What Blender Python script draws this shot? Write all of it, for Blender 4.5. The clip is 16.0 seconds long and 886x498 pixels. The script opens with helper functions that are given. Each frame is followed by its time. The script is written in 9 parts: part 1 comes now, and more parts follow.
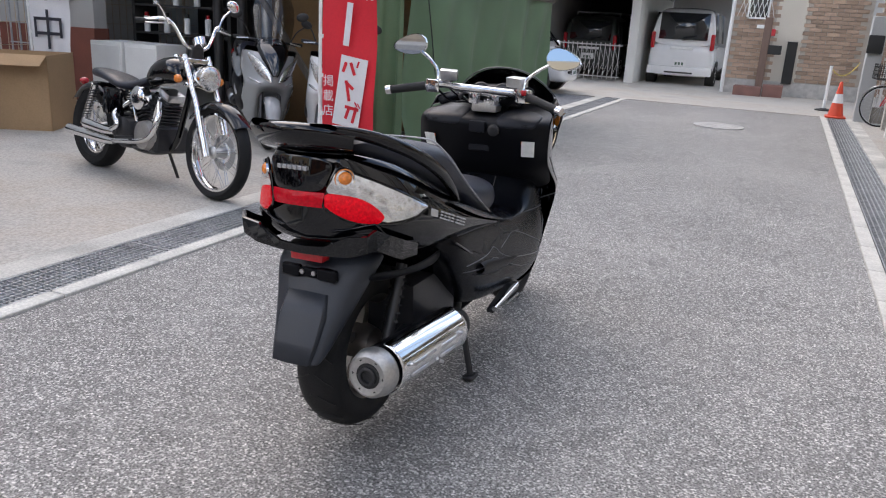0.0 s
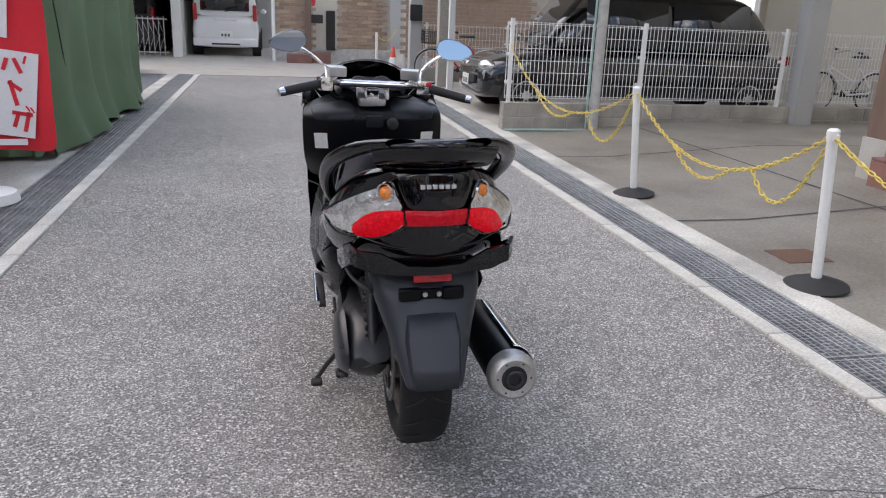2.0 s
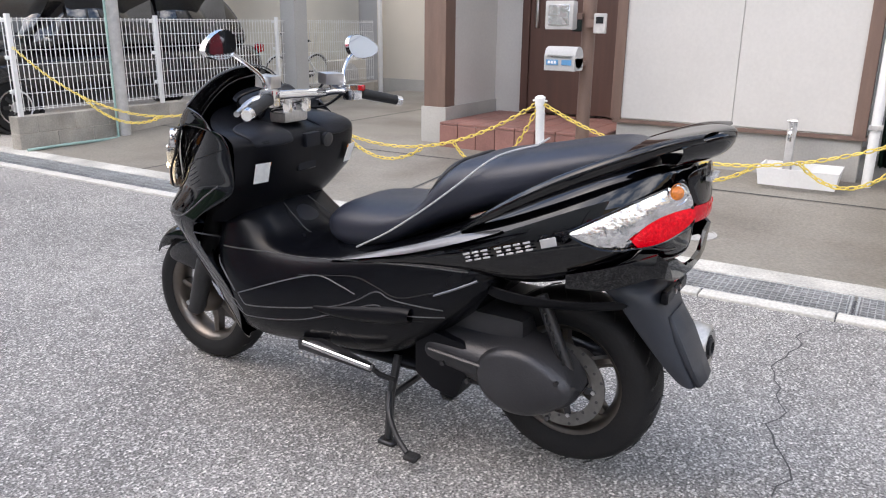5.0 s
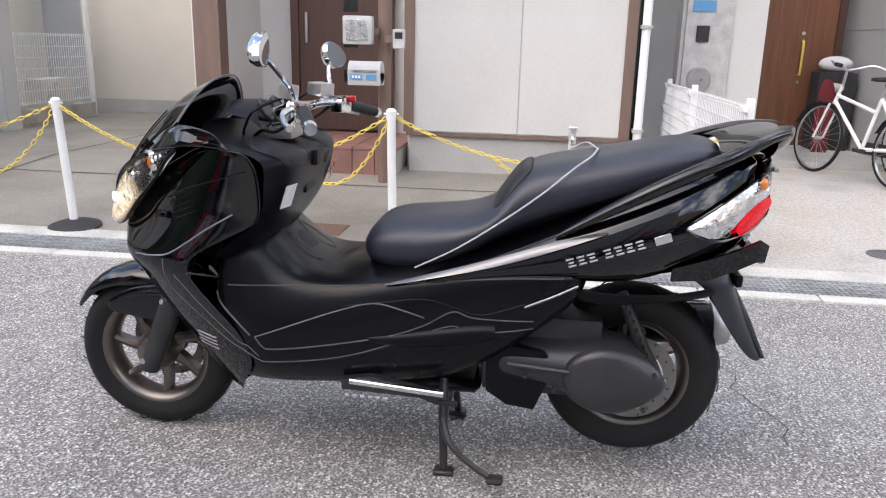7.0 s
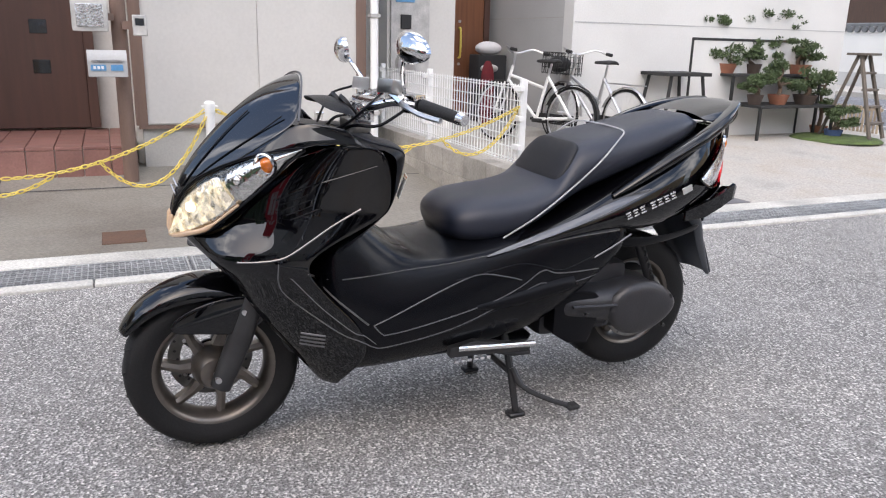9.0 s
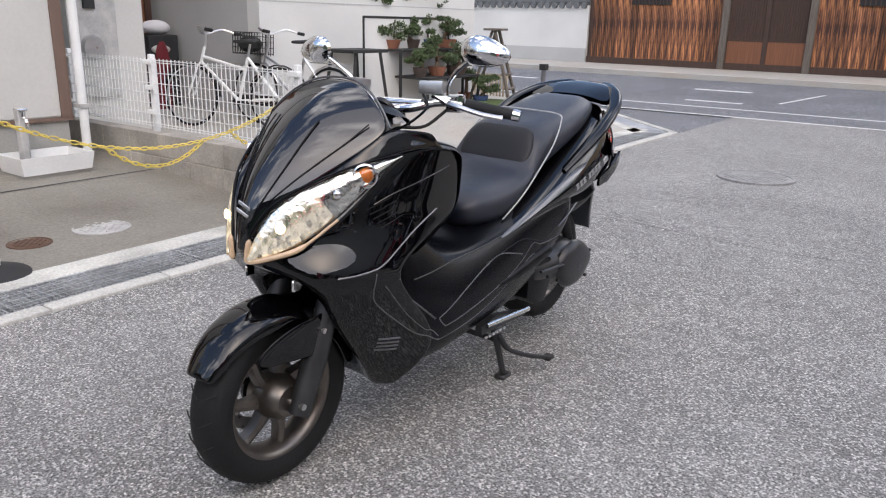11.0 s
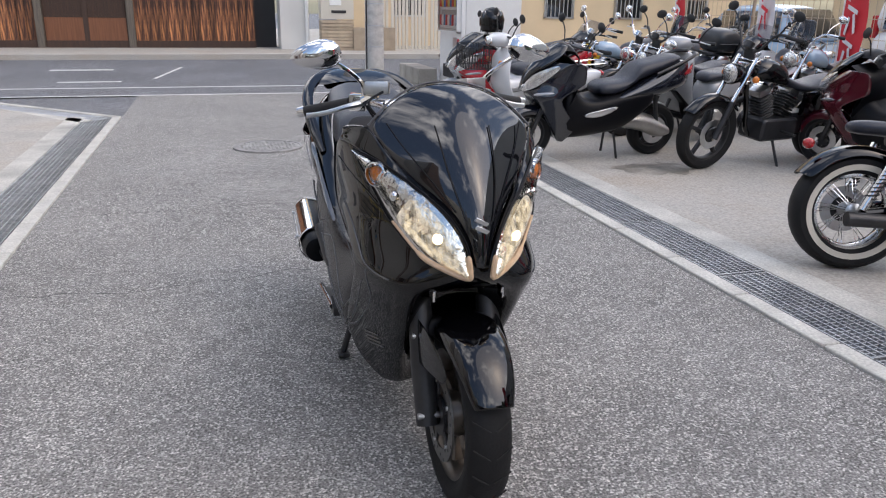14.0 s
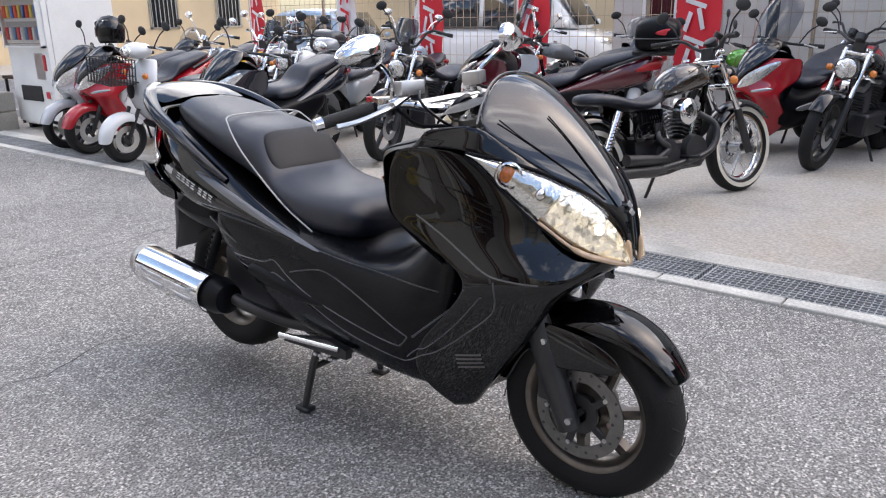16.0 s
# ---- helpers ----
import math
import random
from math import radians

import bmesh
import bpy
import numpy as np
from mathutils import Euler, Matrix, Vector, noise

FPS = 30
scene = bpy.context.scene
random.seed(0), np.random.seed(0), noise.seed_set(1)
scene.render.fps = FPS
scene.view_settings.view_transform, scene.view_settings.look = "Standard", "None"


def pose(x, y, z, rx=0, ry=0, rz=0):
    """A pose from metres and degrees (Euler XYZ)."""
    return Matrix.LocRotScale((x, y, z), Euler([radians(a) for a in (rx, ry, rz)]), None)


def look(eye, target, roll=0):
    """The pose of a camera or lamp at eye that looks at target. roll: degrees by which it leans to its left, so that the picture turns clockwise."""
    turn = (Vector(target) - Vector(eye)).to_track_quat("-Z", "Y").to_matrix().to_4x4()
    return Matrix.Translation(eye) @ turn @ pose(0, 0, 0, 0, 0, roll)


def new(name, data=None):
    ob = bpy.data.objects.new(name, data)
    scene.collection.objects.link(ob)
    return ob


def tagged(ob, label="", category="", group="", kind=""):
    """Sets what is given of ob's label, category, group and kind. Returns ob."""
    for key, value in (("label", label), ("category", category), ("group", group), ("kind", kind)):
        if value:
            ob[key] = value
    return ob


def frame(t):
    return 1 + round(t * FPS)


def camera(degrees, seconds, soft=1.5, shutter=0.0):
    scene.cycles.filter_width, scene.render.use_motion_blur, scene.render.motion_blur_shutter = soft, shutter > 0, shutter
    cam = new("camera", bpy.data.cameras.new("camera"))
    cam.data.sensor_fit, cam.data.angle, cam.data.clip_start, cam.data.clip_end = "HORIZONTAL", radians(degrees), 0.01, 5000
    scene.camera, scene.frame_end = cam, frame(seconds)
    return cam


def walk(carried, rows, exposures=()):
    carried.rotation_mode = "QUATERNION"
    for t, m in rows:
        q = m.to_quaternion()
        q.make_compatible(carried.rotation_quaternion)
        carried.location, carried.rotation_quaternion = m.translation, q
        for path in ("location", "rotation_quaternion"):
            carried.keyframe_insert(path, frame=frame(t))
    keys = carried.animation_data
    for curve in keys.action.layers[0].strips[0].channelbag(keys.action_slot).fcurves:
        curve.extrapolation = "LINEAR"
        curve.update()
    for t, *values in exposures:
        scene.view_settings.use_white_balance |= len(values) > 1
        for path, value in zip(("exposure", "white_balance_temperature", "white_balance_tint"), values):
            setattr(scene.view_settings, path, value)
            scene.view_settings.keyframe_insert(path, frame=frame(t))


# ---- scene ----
cam = camera(60.4, 16.0, soft=1.15)
PATH = [
    (0, (1.845, 1.473, 1.312), (1.091, 3.233, 0.734), 3.3),
    (0.5, (1.474, 1.287, 1.332), (1.008, 3.145, 0.756), 2.6),
    (1, (1.086, 1.239, 1.324), (0.917, 3.145, 0.742), 2.1),
    (1.5, (0.691, 1.236, 1.33), (0.838, 3.142, 0.742), 2.3),
    (2, (0.324, 1.316, 1.333), (0.752, 3.177, 0.739), 2.4),
    (2.5, (-0.038, 1.446, 1.324), (0.673, 3.22, 0.732), 2.5),
    (3, (-0.355, 1.626, 1.314), (0.587, 3.288, 0.723), 2.2),
    (3.5, (-0.606, 1.848, 1.305), (0.551, 3.371, 0.72), 1.8),
    (3.7, (-0.699, 1.951, 1.301), (0.545, 3.406, 0.723), 1.1),
    (5.8, (-1.371, 3.13, 1.258), (0.408, 3.854, 0.701), 1.3),
    (6, (-1.398, 3.216, 1.252), (0.41, 3.872, 0.703), 1.2),
    (6.5, (-1.394, 3.433, 1.242), (0.477, 3.895, 0.707), 1.3),
    (7, (-1.443, 3.722, 1.223), (0.475, 3.963, 0.708), 1.4),
    (7.5, (-1.519, 4.078, 1.202), (0.415, 4.084, 0.694), 1.2),
    (8, (-1.57, 4.463, 1.201), (0.349, 4.218, 0.696), 1.5),
    (8.2, (-1.569, 4.621, 1.205), (0.329, 4.257, 0.689), 1.5),
    (10.3, (-1.113, 5.816, 1.27), (0.316, 4.524, 0.735), 1.6),
    (10.5, (-1.027, 5.936, 1.278), (0.325, 4.567, 0.732), 1.7),
    (11, (-0.793, 6.214, 1.283), (0.333, 4.664, 0.709), 1.3),
    (11.1, (-0.726, 6.25, 1.28), (0.358, 4.67, 0.706), 1.2),
    (11.5, (-0.507, 6.504, 1.312), (0.371, 4.805, 0.726), 1.2),
    (12, (-0.198, 6.735, 1.329), (0.409, 4.924, 0.736), 1.2),
    (12.5, (0.199, 6.809, 1.338), (0.53, 4.926, 0.75), 1.1),
    (13, (0.578, 6.886, 1.36), (0.628, 4.974, 0.775), 1.1),
    (13.5, (0.95, 6.805, 1.349), (0.709, 4.91, 0.757), 0.9),
    (13.8, (1.199, 6.779, 1.363), (0.775, 4.921, 0.756), 0.8),
    (14, (1.327, 6.687, 1.323), (0.789, 4.859, 0.717), 0.9),
    (14.5, (1.664, 6.523, 1.316), (0.834, 4.812, 0.696), 0.2),
    (15, (1.963, 6.291, 1.294), (0.86, 4.741, 0.68), -0.1),
    (15.5, (2.215, 6.023, 1.282), (0.892, 4.652, 0.675), -0.4),
    (16, (2.433, 5.753, 1.268), (0.935, 4.564, 0.684), -0.9),
]
walk(cam, [(t, look(eye, target, roll)) for t, eye, target, roll in PATH], [(t, e, 6750, 13) for t, e in ((0, 0.97), (2, 0.82), (3.5, 1.08), (6, 1.36), (8, 1.3), (10.5, 1.0), (12, 0.8), (13.5, 0.74), (15, 0.98), (16, 1.15))])

# ---- light ----
world = bpy.data.worlds.new("sky")
scene.world = world
world.use_nodes = True
wn, wl = world.node_tree.nodes, world.node_tree.links
wn.clear()
SUN_UP, SUN_ROUND = 50, 310
sky = wn.new("ShaderNodeTexSky")
sky.sky_type, sky.sun_disc = "NISHITA", False
sky.sun_elevation, sky.sun_rotation = radians(SUN_UP), radians(SUN_ROUND)
sky.air_density, sky.dust_density, sky.ozone_density = 1.1, 1.6, 1.2
tc = wn.new("ShaderNodeTexCoord")
cl = wn.new("ShaderNodeTexNoise")
cl.inputs["Scale"].default_value, cl.inputs["Detail"].default_value, cl.inputs["Roughness"].default_value = 2.6, 8, 0.6
ramp = wn.new("ShaderNodeValToRGB")
ramp.color_ramp.elements[0].position, ramp.color_ramp.elements[1].position = 0.50, 0.64
mixc = wn.new("ShaderNodeMix")
mixc.data_type = "RGBA"
mixc.inputs["B"].default_value = (14.0, 14.2, 14.8, 1)
bg = wn.new("ShaderNodeBackground")
bg.inputs["Strength"].default_value = 0.14
wo = wn.new("ShaderNodeOutputWorld")
wl.new(tc.outputs["Generated"], cl.inputs["Vector"])
wl.new(cl.outputs["Fac"], ramp.inputs["Fac"])
wl.new(ramp.outputs["Color"], mixc.inputs["Factor"])
wl.new(sky.outputs["Color"], mixc.inputs["A"])
wl.new(mixc.outputs["Result"], bg.inputs["Color"])
wl.new(bg.outputs["Background"], wo.inputs["Surface"])
sun = new("sun", bpy.data.lights.new("sun", "SUN"))
sun.data.energy, sun.data.angle, sun.data.color = 0.6, radians(75), (1.0, 0.93, 0.84)
d = Vector((math.sin(radians(SUN_ROUND)) * math.cos(radians(SUN_UP)), math.cos(radians(SUN_ROUND)) * math.cos(radians(SUN_UP)), math.sin(radians(SUN_UP))))
sun.matrix_world = look(d * 50, (0, 0, 0))


# ---- materials ----
def mat(name, color, rough=0.6, metal=0.0, var=0.12, scale=6.0, bump=0.0, bscale=60.0, coat=0.0, rvar=0.1, fine=0.06, tint=None, spread=0.0, emit=0.0, trans=0.0, aniso=None, spec=0.5):
    """Principled surface with a broad and a fine variation of colour, gloss and relief."""
    m = bpy.data.materials.new(name)
    m.use_nodes = True
    n, l = m.node_tree.nodes, m.node_tree.links
    p = n["Principled BSDF"]
    p.inputs["Base Color"].default_value = (*color, 1)
    p.inputs["Roughness"].default_value, p.inputs["Metallic"].default_value = rough, metal
    p.inputs["Coat Weight"].default_value, p.inputs["Specular IOR Level"].default_value = coat, spec
    p.inputs["Coat Roughness"].default_value = 0.03
    p.inputs["Transmission Weight"].default_value = trans
    if emit:
        p.inputs["Emission Color"].default_value, p.inputs["Emission Strength"].default_value = (*color, 1), emit
    if var or fine or bump or spread:
        co = n.new("ShaderNodeTexCoord")
        space = co.outputs["Object"]
        if aniso:
            mp = n.new("ShaderNodeMapping")
            mp.inputs["Scale"].default_value = aniso
            l.new(space, mp.inputs["Vector"])
            space = mp.outputs["Vector"]
        a, b = n.new("ShaderNodeTexNoise"), n.new("ShaderNodeTexNoise")
        for t, s, dt in ((a, scale, 5), (b, bscale, 3)):
            t.inputs["Scale"].default_value, t.inputs["Detail"].default_value = s, dt
            l.new(space, t.inputs["Vector"])
        mr, mf = n.new("ShaderNodeMapRange"), n.new("ShaderNodeMapRange")
        for r, t, v in ((mr, a, var), (mf, b, fine)):
            r.inputs["From Min"].default_value, r.inputs["From Max"].default_value = 0.3, 0.7
            r.inputs["To Min"].default_value, r.inputs["To Max"].default_value = 1 - v, 1 + v
            l.new(t.outputs["Fac"], r.inputs["Value"])
        mu = n.new("ShaderNodeMath")
        mu.operation = "MULTIPLY"
        l.new(mr.outputs["Result"], mu.inputs[0])
        l.new(mf.outputs["Result"], mu.inputs[1])
        fac = mu.outputs["Value"]
        if spread:
            oi = n.new("ShaderNodeObjectInfo")
            rr = n.new("ShaderNodeMapRange")
            rr.inputs["To Min"].default_value, rr.inputs["To Max"].default_value = 1 - spread, 1 + spread
            l.new(oi.outputs["Random"], rr.inputs["Value"])
            m3 = n.new("ShaderNodeMath")
            m3.operation = "MULTIPLY"
            l.new(fac, m3.inputs[0])
            l.new(rr.outputs["Result"], m3.inputs[1])
            fac = m3.outputs["Value"]
        base = n.new("ShaderNodeRGB")
        base.outputs[0].default_value = (*color, 1)
        src = base.outputs[0]
        if tint:
            mx = n.new("ShaderNodeMix")
            mx.data_type = "RGBA"
            mx.inputs["B"].default_value = (*tint, 1)
            tr = n.new("ShaderNodeMapRange")
            tr.inputs["From Min"].default_value, tr.inputs["From Max"].default_value = 0.42, 0.66
            l.new(a.outputs["Fac"], tr.inputs["Value"])
            l.new(tr.outputs["Result"], mx.inputs["Factor"])
            l.new(src, mx.inputs["A"])
            src = mx.outputs["Result"]
        vm = n.new("ShaderNodeVectorMath")
        vm.operation = "SCALE"
        l.new(src, vm.inputs[0])
        l.new(fac, vm.inputs["Scale"])
        l.new(vm.outputs["Vector"], p.inputs["Base Color"])
        if rvar:
            rm = n.new("ShaderNodeMapRange")
            rm.inputs["From Min"].default_value, rm.inputs["From Max"].default_value = 0.3, 0.7
            rm.inputs["To Min"].default_value, rm.inputs["To Max"].default_value = max(0.02, rough * (1 - rvar)), min(1, rough * (1 + rvar))
            l.new(a.outputs["Fac"], rm.inputs["Value"])
            l.new(rm.outputs["Result"], p.inputs["Roughness"])
        if bump:
            bp = n.new("ShaderNodeBump")
            bp.inputs["Strength"].default_value, bp.inputs["Distance"].default_value = bump, 0.01
            l.new(b.outputs["Fac"], bp.inputs["Height"])
            l.new(bp.outputs["Normal"], p.inputs["Normal"])
    return m


def asphalt_mat(name, dark, light, wear):
    """Worn asphalt: dark binder with many pale stones, patched by broad wear."""
    m = mat(name, dark, 0.85, var=0.24, scale=0.9, fine=0.16, bscale=8, bump=0.0)
    n, l = m.node_tree.nodes, m.node_tree.links
    p = n["Principled BSDF"]
    old = p.inputs["Base Color"].links[0].from_socket
    co = n.new("ShaderNodeTexCoord")
    v = n.new("ShaderNodeTexVoronoi")
    v.inputs["Scale"].default_value = 125
    l.new(co.outputs["Object"], v.inputs["Vector"])
    v2 = n.new("ShaderNodeTexNoise")
    v2.inputs["Scale"].default_value, v2.inputs["Detail"].default_value = 130, 4
    l.new(co.outputs["Object"], v2.inputs["Vector"])
    sx = n.new("ShaderNodeSeparateColor")
    l.new(v.outputs["Color"], sx.inputs["Color"])
    st = n.new("ShaderNodeMapRange")
    st.inputs["From Min"].default_value, st.inputs["From Max"].default_value = 0.48, 1.0
    l.new(sx.outputs["Red"], st.inputs["Value"])
    pw = n.new("ShaderNodeMath")
    pw.operation = "POWER"
    pw.inputs[1].default_value = 1.3
    l.new(st.outputs["Result"], pw.inputs[0])
    br = n.new("ShaderNodeTexNoise")
    br.inputs["Scale"].default_value, br.inputs["Detail"].default_value = 0.55, 6
    l.new(co.outputs["Object"], br.inputs["Vector"])
    bm_ = n.new("ShaderNodeMapRange")
    bm_.inputs["From Min"].default_value, bm_.inputs["From Max"].default_value = 0.35, 0.65
    bm_.inputs["To Min"].default_value, bm_.inputs["To Max"].default_value = 1 - wear, 1.0
    l.new(br.outputs["Fac"], bm_.inputs["Value"])
    ml = n.new("ShaderNodeMath")
    ml.operation = "MULTIPLY"
    l.new(pw.outputs["Value"], ml.inputs[0])
    l.new(bm_.outputs["Result"], ml.inputs[1])
    mx = n.new("ShaderNodeMix")
    mx.data_type = "RGBA"
    mx.inputs["B"].default_value = (*light, 1)
    l.new(ml.outputs["Value"], mx.inputs["Factor"])
    l.new(old, mx.inputs["A"])
    mm = n.new("ShaderNodeVectorMath")
    mm.operation = "SCALE"
    fr = n.new("ShaderNodeMapRange")
    fr.inputs["From Min"].default_value, fr.inputs["From Max"].default_value = 0.3, 0.7
    fr.inputs["To Min"].default_value, fr.inputs["To Max"].default_value = 0.2, 1.8
    l.new(v2.outputs["Fac"], fr.inputs["Value"])
    l.new(mx.outputs["Result"], mm.inputs[0])
    l.new(fr.outputs["Result"], mm.inputs["Scale"])
    l.new(mm.outputs["Vector"], p.inputs["Base Color"])
    bp = n.new("ShaderNodeBump")
    bp.inputs["Strength"].default_value, bp.inputs["Distance"].default_value = 0.6, 0.006
    ad = n.new("ShaderNodeMath")
    ad.operation = "ADD"
    l.new(v.outputs["Distance"], ad.inputs[0])
    l.new(v2.outputs["Fac"], ad.inputs[1])
    l.new(ad.outputs["Value"], bp.inputs["Height"])
    l.new(bp.outputs["Normal"], p.inputs["Normal"])
    return m


M = {}
M["asphalt"] = asphalt_mat("asphalt", (0.19, 0.185, 0.176), (0.58, 0.56, 0.53), 0.25)
M["road"] = asphalt_mat("road_asphalt", (0.13, 0.135, 0.145), (0.34, 0.34, 0.35), 0.5)
M["concrete"] = mat("concrete", (0.46, 0.44, 0.40), 0.85, var=0.26, scale=1.3, fine=0.22, bump=0.25, bscale=55, tint=(0.33, 0.295, 0.25))
M["concrete_damp"] = mat("damp_concrete", (0.27, 0.25, 0.212), 0.55, var=0.24, scale=0.9, fine=0.2, bump=0.25, bscale=55, tint=(0.135, 0.12, 0.10))
M["kerb"] = mat("kerb_concrete", (0.48, 0.47, 0.43), 0.85, var=0.3, scale=2.2, fine=0.18, bump=0.3, bscale=70)
M["block"] = mat("concrete_block", (0.34, 0.315, 0.275), 0.9, var=0.28, scale=3, fine=0.12, bump=0.35, bscale=60, spread=0.12)
M["galv"] = mat("galvanised_steel", (0.42, 0.44, 0.46), 0.5, 0.4, var=0.2, scale=4, fine=0.1)
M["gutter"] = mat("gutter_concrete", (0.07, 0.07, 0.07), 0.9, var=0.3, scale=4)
M["paint_white"] = mat("road_paint", (0.66, 0.66, 0.64), 0.7, var=0.18, scale=5, fine=0.15, bscale=50)
M["iron"] = mat("cast_iron", (0.16, 0.155, 0.16), 0.6, 0.4, var=0.2, scale=8, bump=0.4, bscale=50)
M["rust"] = mat("rusty_iron", (0.13, 0.075, 0.05), 0.8, 0.2, var=0.2, scale=8, bump=0.3, bscale=50)
M["cast_grey"] = mat("grey_cover", (0.46, 0.45, 0.43), 0.7, 0.1, var=0.2, scale=9, bump=0.3, bscale=50)
M["gloss"] = mat("black_paint", (0.0015, 0.0015, 0.0022), 0.025, var=0.0, fine=0.0, spec=0.6)
M["brake_steel"] = mat("dull_brake_steel", (0.22, 0.215, 0.205), 0.45, 0.9, var=0.15, scale=10, fine=0.1)
M["worn_iron"] = mat("worn_cast_iron", (0.30, 0.295, 0.285), 0.7, 0.2, var=0.25, scale=8, fine=0.2, bump=0.4, bscale=50)
M["screen"] = mat("smoked_screen", (0.003, 0.0034, 0.005), 0.02, var=0.0, fine=0.0, spec=0.95)
M["matte"] = mat("black_plastic", (0.0045, 0.0047, 0.0062), 0.34, var=0.1, scale=4, fine=0.12, bump=0.06, bscale=420, spec=0.15)
# lighter, bluer than the other plastic: the sky's reflection is in its colour
M["flap"] = mat("flap_plastic", (0.026, 0.030, 0.038), 0.42, var=0.1, scale=5, fine=0.1, bump=0.06, bscale=300, spec=0.45)
M["matte2"] = mat("worn_plastic", (0.011, 0.012, 0.016), 0.4, var=0.12, scale=5, fine=0.1, bump=0.08, bscale=300, spec=0.2)
# black vinyl with the blue skylight on the seat put into its colour
M["seat"] = mat("seat_vinyl", (0.012, 0.015, 0.026), 0.38, spec=0.6, var=0.1, scale=7, fine=0.12, bump=0.16, bscale=360)
M["seat2"] = mat("seat_vinyl_side", (0.010, 0.010, 0.0115), 0.5, spec=0.35, var=0.1, scale=7, fine=0.12, bump=0.2, bscale=420)
M["rubber"] = mat("tyre_rubber", (0.012, 0.012, 0.0125), 0.62, spec=0.25, var=0.15, scale=8, fine=0.1, bump=0.15, bscale=150)
M["grip"] = mat("grip_rubber", (0.014, 0.014, 0.014), 0.7, var=0.1, bump=0.3, bscale=200)
M["chrome"] = mat("chrome", (0.80, 0.80, 0.80), 0.08, 1.0, var=0.04, scale=9, fine=0.03)
M["alu"] = mat("aluminium", (0.62, 0.62, 0.62), 0.3, 1.0, var=0.08, scale=10, fine=0.05)
M["alu_cast"] = mat("cast_aluminium", (0.50, 0.49, 0.47), 0.42, 0.9, var=0.12, scale=10, fine=0.1, bump=0.1, bscale=120)
M["bronze"] = mat("bronze_rim", (0.17, 0.152, 0.135), 0.34, 0.9, var=0.1, scale=10)
M["dark_metal"] = mat("dark_metal", (0.05, 0.05, 0.052), 0.42, 0.6, var=0.15, scale=10)
M["engine"] = mat("engine_case", (0.030, 0.030, 0.033), 0.32, 0.2, var=0.2, scale=8, bump=0.1, bscale=160)
M["silver"] = mat("silver_paint", (0.66, 0.66, 0.66), 0.25, 0.7, var=0.0, fine=0.03)
M["trim"] = mat("dull_trim", (0.16, 0.16, 0.165), 0.2, 0.6, var=0.0, fine=0.03)
M["ridge"] = mat("worn_ridge", (0.085, 0.085, 0.09), 0.35, var=0.3, scale=9, fine=0.1)
M["mirror"] = mat("mirror_glass", (0.56, 0.62, 0.70), 0.02, 1.0, var=0, fine=0)
M["red_lens"] = mat("red_lens", (0.42, 0.005, 0.010), 0.08, var=0.1, scale=60, fine=0.2, bscale=160, bump=0.4, coat=0.6)
M["red_lit"] = mat("red_lamp_lit", (1.0, 0.07, 0.05), 0.3, var=0, fine=0, emit=1.2)
M["red_glow"] = mat("lit_red_lens", (0.34, 0.001, 0.006), 0.2, var=0.3, scale=45, fine=0.4, bscale=140, bump=0.5, spec=0.25, emit=0.5)
M["red_strip"] = mat("red_lens_strip", (0.22, 0.001, 0.006), 0.15, var=0.15, scale=50, fine=0.3, bscale=110, bump=0.3, spec=0.3, emit=0.45)
M["satin"] = mat("satin_black_plastic", (0.0028, 0.0032, 0.0048), 0.26, var=0.08, scale=4, fine=0.05, bump=0.02, bscale=420, spec=0.22)
M["zinc"] = mat("worn_zinc", (0.46, 0.48, 0.49), 0.45, 0.4, var=0.25, scale=3, fine=0.2, bscale=40)
M["grating"] = mat("weathered_zinc", (0.40, 0.412, 0.415), 0.48, 0.5, var=0.28, scale=3, fine=0.2, bscale=40)
M["amber"] = mat("amber_lens", (0.75, 0.22, 0.03), 0.15, var=0.1, scale=80, fine=0.2, bscale=160, bump=0.3, coat=0.5)
M["clear_lens"] = mat("clear_lens", (0.78, 0.78, 0.77), 0.1, 0.85, var=0.25, scale=30, fine=0.05, bscale=60, bump=0.4, coat=1.0)
M["reflector"] = mat("lamp_reflector", (0.82, 0.80, 0.76), 0.1, 1.0, var=0.08, scale=25, fine=0.06, bscale=28, bump=0.5)
M["bezel"] = mat("tan_lens_edge", (0.60, 0.42, 0.27), 0.15, var=0.1, scale=20, coat=0.6)
M["bulb"] = mat("lit_bulb", (1.0, 0.80, 0.50), 0.4, var=0, fine=0, emit=2.2)
M["halo"] = mat("lit_reflector", (1.0, 0.80, 0.50), 0.25, var=0.25, scale=45, fine=0.1, bscale=90, emit=0.75)
M["sticker"] = mat("paper_label", (0.72, 0.72, 0.70), 0.6, var=0.05, scale=30)
M["stitch"] = mat("pale_piping", (0.42, 0.42, 0.42), 0.6, var=0, fine=0.1)



